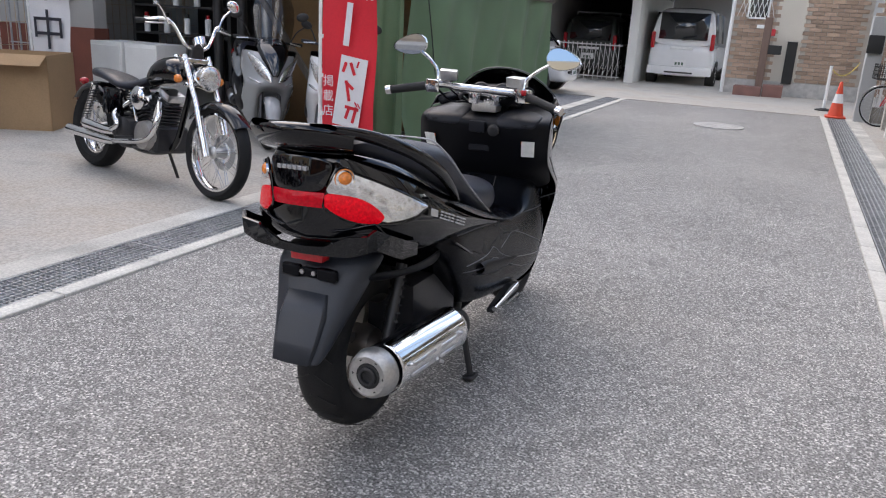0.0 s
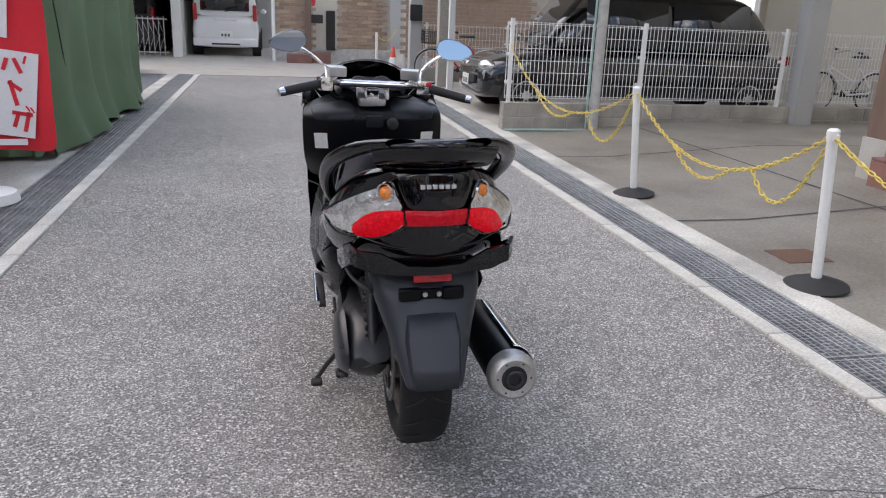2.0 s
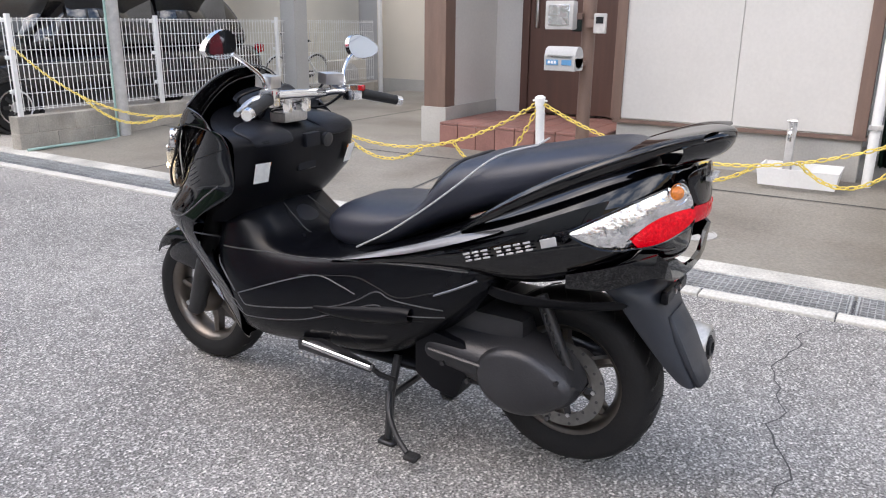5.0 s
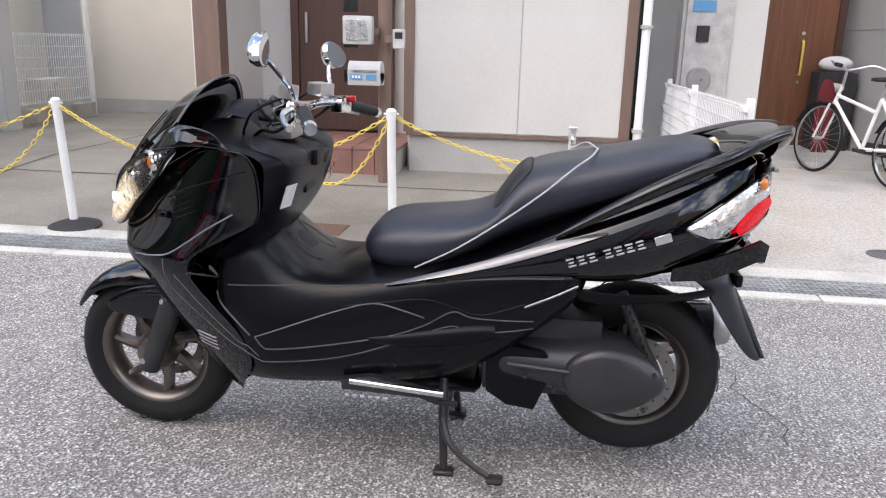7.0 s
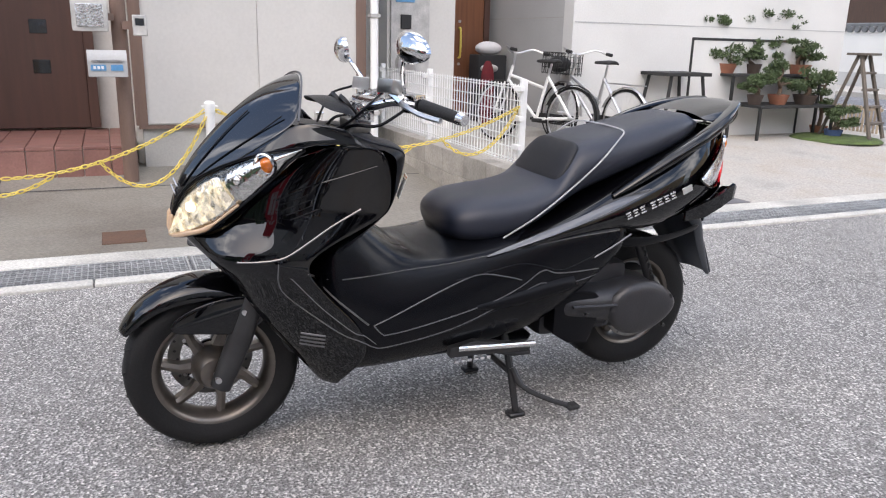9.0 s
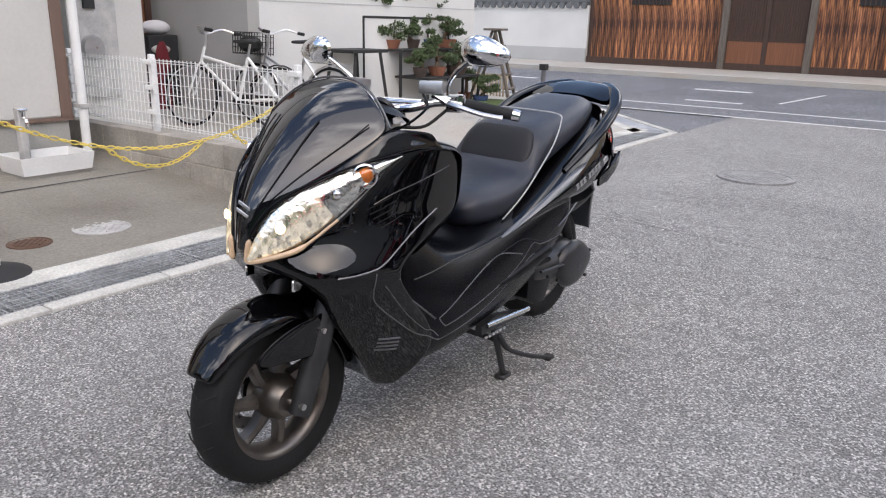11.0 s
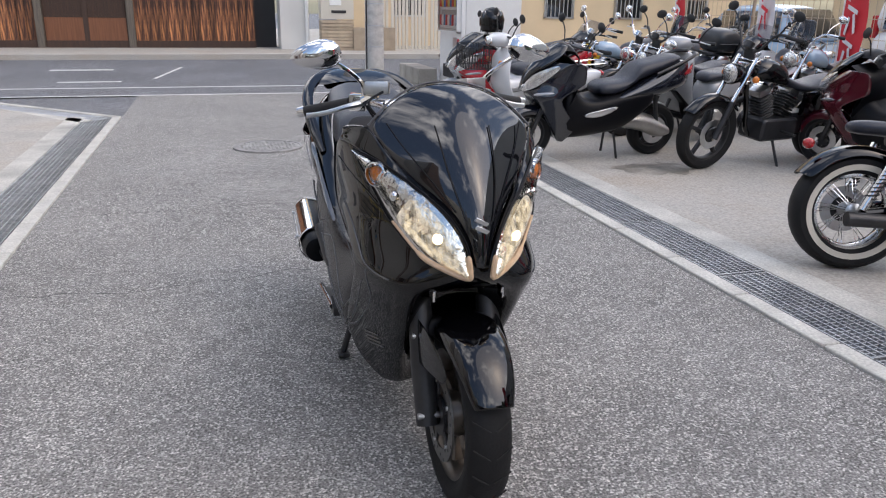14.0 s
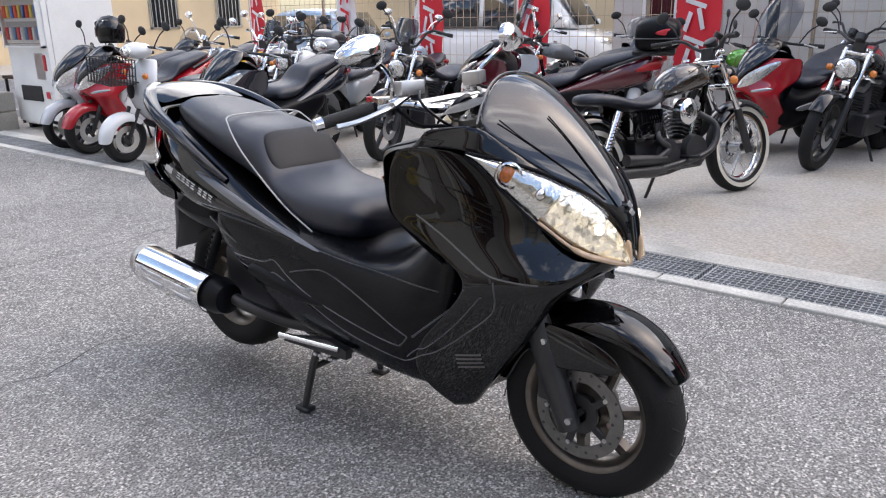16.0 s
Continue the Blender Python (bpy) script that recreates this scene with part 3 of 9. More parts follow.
# fork and front mudguard
for s in (-1, 1):
    part("fork_leg", tube([(s * 0.098, 0.765, 0.225), (s * 0.098, 0.70, 0.38), (s * 0.098, 0.655, 0.50), (s * 0.10, 0.58, 0.70)], [0.031, 0.036, 0.034, 0.024], 14), M["dark_metal"], hero)
part("front_axle", tube([(-0.128, 0.772, 0.258), (0.128, 0.772, 0.258)], 0.009, 12), M["alu"], hero)
part("brake_caliper", box(0.066, 0.105, 0.665, 0.725, 0.285, 0.375, 0.012, 2), M["dark_metal"], hero)
part("brake_hose", tube(smooth_path([(0.1, 0.68, 0.37), (0.115, 0.66, 0.45), (0.12, 0.60, 0.60), (0.10, 0.56, 0.72)]), 0.005, 6), M["matte"], hero)
rows = []
for a, w, dr in ((-4, 0.05, 0.026), (10, 0.066, 0.030), (28, 0.078, 0.034), (55, 0.085, 0.034), (85, 0.088, 0.03), (115, 0.086, 0.026), (140, 0.08, 0.026)):
    rr = 0.262 + dr
    c, s = math.cos(radians(a + 33)), math.sin(radians(a + 33))
    def at(x, d):
        return (x, 0.775 + (rr + d) * c, 0.262 + (rr + d) * s)
    dp = 0.022 + 0.05 * min(1, max(0, (a + 4) / 70))
    rows.append([at(0, 0.006), at(w * 0.45, 0.003), at(w * 0.85, -dp * 0.2), at(w, -dp * 0.55), at(w * 1.02, -dp)])
part("front_mudguard", skin(rows, mirror=True), M["gloss"], hero, "glossy black front mudguard", sub=2, solid=0.004)
for s in (-1, 1):
    rows = [[(s * 0.088, 0.90, 0.44), (s * 0.095, 0.90, 0.40)], [(s * 0.105, 0.80, 0.50), (s * 0.112, 0.80, 0.40)], [(s * 0.118, 0.68, 0.52), (s * 0.122, 0.70, 0.38)], [(s * 0.112, 0.60, 0.50), (s * 0.114, 0.62, 0.42)]]
    part("mudguard_stay", skin(rows), M["gloss"], hero, sub=2, solid=0.006)
    part("stay_bolt", moved(lathe([(-0.005, 0.008), (0.005, 0.008)], 10), pose(s * 0.124, 0.69, 0.46)), M["alu"], hero)

# front cowl: level slices from the ridge round to the back edge
SLICES = (
    (0.955, ((0, .60), (.09, .59), (.165, .555), (.225, .50), (.266, .43), (.283, .335))),
    (0.900, ((0, .715), (.08, .695), (.150, .64), (.212, .56), (.262, .44), (.284, .300))),
    (0.820, ((0, .795), (.07, .765), (.140, .695), (.202, .61), (.256, .48), (.284, .294))),
    (0.772, ((0, .815), (.065, .790), (.130, .717), (.194, .632), (.253, .50), (.283, .296))),
    (0.745, ((0, .825), (.06, .805), (.122, .735), (.187, .65), (.250, .53), (.281, .335))),
    (0.685, ((0, .845), (.05, .832), (.105, .780), (.176, .715), (.238, .61), (.268, .46))),
    (0.642, ((0, .822), (.06, .818), (.125, .800), (.187, .765), (.240, .66), (.266, .53))),
    (0.600, ((0, .70), (.06, .715), (.120, .765), (.176, .745), (.236, .645), (.266, .53))),
    (0.560, ((0, .60), (.06, .62), (.112, .715), (.162, .728), (.230, .615), (.267, .50))),
    (0.500, ((0, .56), (.06, .575), (.104, .645), (.146, .712), (.215, .60), (.264, .45))),
    (0.430, ((0, .52), (.06, .535), (.100, .605), (.142, .665), (.208, .55), (.264, .38))),
    (0.340, ((0, .48), (.06, .49), (.095, .535), (.138, .592), (.200, .49), (.256, .345))),
    (0.270, ((0, .47), (.05, .475), (.088, .49), (.130, .535), (.180, .465), (.222, .40))),
    (0.215, ((0, .45), (.05, .455), (.085, .470), (.118, .482), (.142, .462), (.168, .43))),
    (0.205, ((0, .44), (.05, .445), (.085, .455), (.112, .466), (.134, .450), (.158, .425))),
)
cowl = part("front_cowl", skin([[(x, y, z) for x, y in row] for z, row in SLICES], mirror=True), M["gloss"], hero, "glossy black front cowl", sub=2, solid=0.004)

# windscreen: centre line and side edge, from the rim down to the nose
SCREEN = (
    ((.497, 1.127), (.228, .548, 1.016)), ((.575, 1.103), (.214, .588, .985)), ((.652, 1.050), (.184, .642, .945)), ((.722, .988), (.150, .692, .905)),
    ((.788, .915), (.106, .748, .862)), ((.838, .840), (.062, .806, .818)), ((.860, .772), (.030, .846, .765)), ((.868, .705), (.014, .862, .705)))


def on_screen(i, u):
    """A point of the windscreen on row i, the share u of its half width out."""
    a, b = SCREEN[int(i)], SCREEN[min(int(i) + 1, len(SCREEN) - 1)]
    k = i - int(i)
    yc, zc = (a[0][q] + (b[0][q] - a[0][q]) * k for q in (0, 1))
    x, y, z = (a[1][q] + (b[1][q] - a[1][q]) * k for q in (0, 1, 2))
    bow = u ** 1.7
    return x * u, yc + (y - yc) * bow, zc + (z - zc) * (u ** 2.4 if i < 1 else bow)


part("windscreen", skin([[on_screen(i, u) for u in (0, .2, .4, .6, .8, 1)] for i in range(len(SCREEN))], mirror=True), M["screen"], hero, "smoked black short windscreen", sub=2, solid=0.005)
part("screen_rim", tube(smooth_path([(-on_screen(0, u)[0], on_screen(0, u)[1] - .002, on_screen(0, u)[2]) for u in (1, .8, .6, .4, .2)] + [(on_screen(0, u)[0], on_screen(0, u)[1] - .002, on_screen(0, u)[2]) for u in (0, .2, .4, .6, .8, 1)], 3), .0032, 6), M["ridge"], hero, "pale cut edge of the windscreen")
LAMP_TOP = ((.020, .866, .690), (.034, .856, .755), (.070, .826, .822), (.120, .766, .872), (.172, .690, .908), (.212, .626, .932), (.246, .566, .948), (.268, .515, .958))
for s in (-1, 1):
    rows = []
    inner = [SCREEN[k][1] for k in (7, 6, 5, 4, 3, 2, 1, 0)]
    for k, (p, q) in enumerate(zip(inner, LAMP_TOP)):
        rows.append([(s * (p[0] + (q[0] - p[0]) * t), p[1] + (q[1] - p[1]) * t + .004, p[2] + (q[2] - p[2]) * t) for t in (0, .5, 1)])
    for p, q in (((.252, .50, 1.012), (.279, .46, .962)), ((.281, .432, 1.001), (.286, .395, .955)), ((.279, .42, .985), (.285, .37, .945))):
        rows.append([(s * (p[0] + (q[0] - p[0]) * t - .006 * (t == .5)), p[1] + (q[1] - p[1]) * t, p[2] + (q[2] - p[2]) * t) for t in (0, .5, 1)])
    part("upper_cowl", skin(rows), M["gloss"], hero, "glossy black cowl with a pointed ear", sub=1, solid=.006)
    part("ear_inside", skin([[(s * .228, .545, 1.012), (s * .21, .53, .985)], [(s * .250, .497, 1.008), (s * .225, .48, .972)], [(s * .277, .430, .996), (s * .245, .42, .955)]]), M["matte"], hero, solid=.004)
    for name, rows_, us in (("screen_groove", (.9, 1.8, 2.8, 3.8, 4.8), (.86, .84, .82, .80, .78)), ("screen_rib", (2.0, 2.8, 3.6, 4.4, 5.2), (.40, .44, .50, .56, .62))):
        pts = [on_screen(i, u) for i, u in zip(rows_, us)]
        part(name, tube(smooth_path([(s * x, y + .0015, z + .001) for x, y, z in pts]), 0.002, 6), M["matte"], hero)

# emblem drawn as plain slanted bars
for k in range(2):
    part("emblem", moved(box(-0.02, 0.02, -0.002, 0.002, -0.006, 0.006, 0.001), pose(0, 0.853 - 0.007 * k, 0.803 + 0.018 * k) @ pose(0, 0, 0, -22, 0, 0) @ pose(0, 0, 0, 0, -28, 0)), M["silver"], hero)

# headlights
UP = ((.024, .860, .700), (.036, .850, .765), (.076, .812, .832), (.135, .744, .884), (.194, .655, .924), (.234, .588, .942), (.262, .535, .951))
LO = ((.030, .856, .676), (.080, .820, .690), (.131, .770, .716), (.189, .696, .787), (.224, .619, .861), (.248, .574, .912), (.264, .535, .945))
for s in (-1, 1):
    hl = new("headlight")
    hl.parent = hero
    def patch(push, lo=0, hi=7, u=(0, .25, .5, .75, 1)):
        rows = []
        for a, b in list(zip(UP, LO))[lo:hi]:
            row = []
            for t in u:
                bulge = push + 0.024 * math.sin(math.pi * t)
                x, y, z = (a[i] + (b[i] - a[i]) * t for i in range(3))
                row.append((s * (x + bulge * 0.55), y + bulge * 0.75, z + bulge * 0.1))
            rows.append(row)
        return skin(rows)
    part("reflector", patch(-0.004), M["reflector"], hl, "chrome-lined reflector", sub=2)
    lens = part("lens", patch(0.004), M["glass"], hl, "clear lens", sub=2)
    lens.visible_shadow = False
    part("lens_rim", join(tube(smooth_path([(s * (p[0] + .003), p[1] + .004, p[2]) for p in UP]), 0.004, 6), tube(smooth_path([(s * (p[0] + .003), p[1] + .004, p[2]) for p in LO]), 0.004, 6)), M["matte"], hl)
    part("low_beam", patch(0.0012, 0, 4, (.14, .35, .55, .75, .88)), M["halo"], hl, "glowing reflector bowl", sub=2)
    part("lens_edge", tube(smooth_path([(s * (p[0] + .004), p[1] + .008, p[2] + .006) for p in ((.032, .856, .735), (.026, .860, .695), *LO[:4])]), [.003] + [.0075] * 24 + [.004] * 6, 8), M["bezel"], hl, "tan edge of the headlight lens")
    part("bulb", moved(ball((0, 0, 0), .013, .006, .014, 14), pose(s * .105, .822, .775, 0, 0, -s * 34)), M["bulb"], hl, "lit bulb")
    part("position_lamp", moved(ball((0, 0, 0), .016, .012, .015, 12), pose(s * .186, .704, .858)), M["chrome"], hl)
    part("turn_signal", moved(ball((0, 0, 0), .021, .012, .021, 16), pose(s * .220, .632, .902, 0, 0, -s * 46)), M["amber"], hl, "amber turn signal")
    part("signal_ring", moved(lathe([(-.002, .027), (.008, .029), (.006, .033), (-.006, .034)], 24, "Y", caps=False), pose(s * .222, .636, .902, 0, 0, -s * 46)), M["chrome"], hl)
    part("nose_slot", box(s * .094 - .004, s * .094 + .004, .745, .776, .588, .622, .003), M["chrome"], hero)

# inner leg shield, glove box and dash
rows = [
    [(0, .555, 1.000), (.10, .545, .995), (.19, .49, .978), (.24, .43, .962), (.268, .39, .952)],
    [(0, .45, .980), (.10, .44, .977), (.19, .40, .967), (.255, .36, .956), (.277, .33, .944)],
    [(0, .30, .942), (.10, .30, .947), (.19, .285, .948), (.255, .28, .940), (.282, .30, .927)],
    [(0, .245, .930), (.10, .243, .934), (.19, .243, .934), (.248, .255, .928), (.283, .292, .915)],
    [(0, .232, .912), (.10, .228, .915), (.19, .230, .915), (.248, .250, .910), (.284, .290, .895)],
    [(0, .244, .860), (.10, .240, .860), (.19, .243, .860), (.245, .262, .855), (.284, .295, .845)],
    [(0, .270, .790), (.10, .266, .790), (.19, .270, .785), (.240, .280, .785), (.283, .298, .785)],
    [(0, .300, .725), (.10, .296, .722), (.18, .305, .718), (.225, .325, .722), (.278, .340, .742)],
    [(0, .345, .672), (.10, .345, .665), (.165, .385, .650), (.205, .43, .640), (.262, .48, .650)],
]
part("leg_shield", skin(rows, mirror=True), M["matte"], hero, "matte black inner leg shield with glove boxes", sub=2)
for s in (-1, 1):
    part("glove_lid", skin([[(s * .075, .40, .972), (s * .16, .385, .974), (s * .250, .345, .960)], [(s * .070, .30, .954), (s * .16, .292, .956), (s * .252, .285, .947)], [(s * .070, .240, .938), (s * .16, .238, .940), (s * .246, .250, .932)], [(s * .070, .226, .905), (s * .16, .226, .905), (s * .240, .246, .900)]]), M["matte2"], hero, sub=2, solid=0.012)
    part("warning_label", moved(box(-.026, .026, -.001, .001, -.034, .034), pose(s * .214, .250, .826, 20, 0, s * 14)), M["sticker"], hero, "white paper warning label")
    part("label_stripe", moved(box(-.026, .026, -.0016, .001, -.005, .005), pose(s * .214, .2410, .853, 20, 0, s * 14)), M["amber"], hero)
part("glove_catch", box(-.034, .034, .222, .252, .880, .925, .006, 2), M["matte2"], hero)
part("ignition_lock", moved(lathe([(-.012, .022), (.004, .024), (.008, .016), (.008, .006)], 22, "Y"), pose(.072, .226, .893, -8, 0, 180)), M["dark_metal"], hero)
part("lower_glove_box", box(-.045, .045, .255, .275, .80, .83, .004), M["matte2"], hero)
part("dash_hood", skin([[(x, y, z) for x, y, z in row] for row in (
    [(0, .47, 1.062), (.07, .465, 1.055), (.12, .45, 1.040), (.145, .43, 1.03)],
    [(0, .40, 1.066), (.075, .395, 1.058), (.125, .385, 1.040), (.150, .37, 1.02)],
    [(0, .375, 1.048), (.07, .372, 1.044), (.115, .365, 1.036), (.140, .352, 1.00)],
    [(0, .385, 1.04), (.07, .38, 1.04), (.11, .37, 1.03), (.132, .345, .985)])], mirror=True), M["matte"], hero, "black instrument hood", sub=2)
for s in (-1, 1):
    part("dial", moved(lathe([(-.006, .036), (.004, .040), (.006, .034), (.002, .030)], 26, "Y"), pose(s * .048, .362, 1.035, 35, 0, 180)), M["dark_metal"], hero)

# handlebar, grips, levers, mirrors
part("handlebar", tube(smooth_path([(-.205, .205, 1.045), (-.16, .26, 1.05), (-.11, .305, 1.035), (-.06, .315, 1.03), (.06, .315, 1.03), (.11, .305, 1.035), (.16, .26, 1.05), (.205, .205, 1.045)], 5), 0.013, 12), M["chrome"], hero, "chrome handlebar")
part("bar_bridge", tube([(-.13, .285, 1.045), (.13, .285, 1.045)], 0.015, 12), M["chrome"], hero)
for s in (-1, 1):
    part("bar_clamp", box(s * .045 - .022, s * .045 + .022, .285, .345, .985, 1.045, .008, 2), M["chrome"], hero)
    part("grip", tube([(s * .222, .197, 1.043), (s * .352, .142, 1.016)], [0.0175, 0.0165], 16), M["grip"], hero)
    part("bar_end", tube([(s * .352, .142, 1.016), (s * .372, .134, 1.012)], [0.018, 0.016], 16), M["chrome"], hero)
    part("switch_box", moved(box(-.026, .026, -.022, .022, -.026, .026, .007, 2), pose(s * .196, .212, 1.046, 0, 0, -s * 22)), M["chrome"], hero)
    part("lever", tube(smooth_path([(s * .185, .245, 1.048), (s * .24, .248, 1.038), (s * .30, .225, 1.020), (s * .350, .195, 1.010)]), [0.009] * 6 + [0.0075] * 12 + [0.009], 8), M["alu"], hero)
    part("master_cylinder", moved(box(-.036, .036, -.026, .026, -.019, .019, .005, 2), pose(s * .148, .262, 1.092, 6, 0, -s * 18)), M["alu"], hero, "polished brake fluid reservoir")
    part("lever_bracket", tube([(s * .15, .262, 1.075), (s * .19, .245, 1.05)], 0.014, 8), M["chrome"], hero)
    part("cable", tube(smooth_path([(s * .18, .235, 1.035), (s * .15, .30, .99), (s * .10, .36, .985), (s * .07, .40, .96)]), 0.005, 6), M["matte"], hero)
    part("brake_line", tube(smooth_path([(s * .13, .285, 1.08), (s * .19, .345, 1.05), (s * .15, .39, 1.0), (s * .09, .42, .97)]), 0.004, 6), M["matte"], hero)
    part("mirror_stalk", tube(smooth_path([(s * .185, .235, 1.06), (s * .192, .245, 1.105), (s * .235, .262, 1.145), (s * .278, .270, 1.172)]), 0.0065, 8), M["chrome"], hero)
    mr = new("mirror")
    mr.parent = hero
    mr.matrix_basis = pose(s * .322, .272, 1.195 - s * .016, -9 if s > 0 else 1, s * 8, -s * 10)
    part("housing", skin([[(x * k, yy, z * k) for x, z in [(.072 * math.cos(a) * (1 + .12 * math.cos(a) * s), .041 * math.sin(a) * (1 - .18 * math.cos(a) * s)) for a in [i * math.tau / 16 for i in range(17)]]] for yy, k in ((-.012, 1.0), (.003, 1.03), (.016, .86), (.026, .48), (.030, .02))]), M["chrome"], mr, "chrome oval mirror shell")
    bm = bmesh.new()
    bm.faces.new([bm.verts.new((.070 * math.cos(a) * (1 + .12 * math.cos(a) * s), -.0125, .039 * math.sin(a) * (1 - .18 * math.cos(a) * s))) for a in [i * math.tau / 24 for i in range(24)]])
    part("glass", bm, M["mirror"], mr, "mirror glass", smooth=False)
part("kill_switch", box(.198, .216, .168, .190, 1.052, 1.072, .003), M["red_lens"], hero, "red engine switch")
part("steering_clamp", box(-.055, .055, .29, .36, .955, .995, .012, 2), M["alu_cast"], hero)
for k in range(6):
    part("clamp_bolt", moved(lathe([(0, .0065), (.010, .0065), (.012, .004)], 8, "Z"), pose((k % 3 - 1) * .034, .300 + .04 * (k // 3), .993)), M["chrome"], hero)

# tunnel and lower side covers
SEC = (
    (.50, ((0, .70), (.12, .70), (.185, .68), (.222, .63), (.238, .567), (.248, .50), (.222, .40), (.165, .30), (.11, .235), (0, .225))),
    (.42, ((0, .74), (.12, .735), (.190, .705), (.226, .64), (.243, .570), (.264, .50), (.254, .40), (.208, .30), (.145, .232), (0, .222))),
    (.36, ((0, .735), (.12, .735), (.195, .712), (.228, .64), (.246, .573), (.280, .48), (.280, .38), (.240, .29), (.16, .238), (0, .23))),
    (.26, ((0, .640), (.10, .630), (.170, .618), (.215, .598), (.243, .578), (.286, .455), (.290, .385), (.250, .295), (.17, .244), (0, .236))),
    (.16, ((0, .588), (.09, .585), (.165, .590), (.215, .590), (.245, .581), (.286, .468), (.290, .390), (.250, .305), (.17, .252), (0, .242))),
    (.08, ((0, .640), (.10, .625), (.170, .605), (.217, .596), (.247, .587), (.284, .490), (.288, .400), (.250, .312), (.17, .262), (0, .252))),
    (-.05, ((0, .680), (.12, .660), (.190, .632), (.230, .614), (.252, .606), (.278, .520), (.282, .430), (.248, .325), (.17, .275), (0, .268))),
    (-.20, ((0, .700), (.14, .685), (.205, .650), (.244, .632), (.258, .624), (.272, .540), (.274, .465), (.245, .350), (.17, .290), (0, .285))),
    (-.32, ((0, .720), (.15, .705), (.215, .670), (.252, .648), (.260, .639), (.270, .560), (.272, .500), (.246, .405), (.17, .370), (0, .365))),
    (-.46, ((0, .740), (.15, .72), (.220, .680), (.252, .656), (.258, .647), (.264, .585), (.262, .545), (.240, .505), (.17, .485), (0, .48))),
    (-.58, ((0, .760), (.15, .73), (.220, .685), (.248, .658), (.250, .650), (.250, .637), (.244, .628), (.220, .615), (.15, .60), (0, .60))),
)
cover = part("side_cover", skin([[(x * .955, y, z) for x, z in row] for y, row in SEC], loop=True, caps=True), M["satin"], hero, "satin black lower body with moulded side panels", sub=2)
depth = bpy.context.evaluated_depsgraph_get()


def laid(side, pts, lift=0.0, n=5):
    """A soft line through (y, z) points, laid on the flank of the cowl and the side cover."""
    line = []
    for p in smooth_path([(0, y, z) for y, z in pts], n):
        hits = [ob.ray_cast((side * .45, p.y, p.z), (-side, 0, 0), distance=.4, depsgraph=depth) for ob in (cowl, cover)]
        hits = [h[1].x * side for h in hits if h[0]]
        if hits:
            line.append((side * (max(hits) + lift), p.y, p.z))
    return line


RIDGES = (
    ("panel_ridge", ((.612, .635), (.612, .582), (.588, .534), (.494, .451), (.43, .402), (.382, .38), (.341, .357), (.30, .355), (.103, .389), (-.056, .443), (-.202, .501), (-.263, .484), (-.425, .502)), .0026, "ridge"),
    ("strip_ridge", ((.580, .592), (.566, .577), (.491, .491), (.405, .412), (.372, .398), (.338, .368)), .0020, "ridge"),
    ("recess_ridge", ((.535, .605), (.456, .518), (.362, .433)), .0038, "ridge"),
    ("upper_ridge", ((.346, .430), (.23, .476), (.101, .524), (.006, .549), (-.079, .535), (-.133, .52)), .0026, "ridge"),
    ("footboard_ridge", ((.346, .428), (.323, .402), (.298, .398), (.167, .419), (-.025, .459), (-.133, .499), (-.209, .542), (-.27, .528), (-.425, .526)), .0026, "ridge"),
    ("sill_ridge", ((.30, .350), (.103, .383), (.039, .402), (-.056, .432), (-.211, .458), (-.362, .478)), .0020, "matte"),
    ("seam_trim", ((.47, .566), (.258, .576), (.10, .584), (-.055, .604), (-.20, .623), (-.355, .640), (-.50, .648)), .0026, "gutter"),
    ("belly_seam", ((.085, .537), (-.025, .555), (-.132, .570), (-.208, .556), (-.285, .538), (-.402, .575)), .0022, "matte"),
    ("cowl_trim", ((.388, .780), (.470, .732), (.526, .694), (.595, .652), (.660, .640), (.715, .636)), .0036, "trim"),
    ("cowl_crease", ((.345, .898), (.44, .868), (.53, .840), (.585, .815)), .0026, "gloss"),
)
for s in (-1, 1):
    for name, pts, r, m in RIDGES:
        part(name, tube(laid(s, pts), r * .8, 6), M[m], hero)
    for k in range(5):
        part("vent_slat", tube(laid(s, ((.605 - .008 * k, .802 - .013 * k), (.57 - .008 * k, .816 - .013 * k), (.535 - .008 * k, .832 - .013 * k)), -.001, 2), .0020, 6), M["matte"], hero)
    for k in range(4):
        part("lower_vent", tube(laid(s, ((.478, .398 - .013 * k), (.51, .402 - .013 * k), (.545, .407 - .013 * k)), -.0005, 2), .0038, 6), M["trim"], hero)
    part("tail_trim", tube(smooth_path([(s * .252, -.40, .566), (s * .255, -.47, .60), (s * .252, -.535, .634)]), 0.0035, 6), M["trim"], hero)
    part("foot_peg", tube([(s * .262, .04, .312), (s * .262, .075, .318), (s * .268, -.19, .302)], [0.006, .010, .010], 10), M["chrome"], hero)
    part("peg_mount", prism([(.10, .32), (.02, .335), (-.06, .32), (-.18, .295), (-.18, .28), (.10, .29)], s * .235, s * .262, .003), M["dark_metal"], hero)
    for k in range(6):
        part("sill_slot", box(s * .268 - .003, s * .268 + .003, .075 - k * .022, .088 - k * .022, .274, .282), M["silver"], hero)
part("tunnel_bump", skin([[(0, .33, .70), (.06, .328, .69), (.085, .335, .66)], [(0, .27, .66), (.075, .268, .65), (.105, .275, .615)], [(0, .20, .60), (.08, .20, .592), (.11, .205, .575)], [(0, .155, .575), (.06, .158, .572), (.09, .165, .562)]], mirror=True), M["matte2"], hero, sub=2, solid=.006)
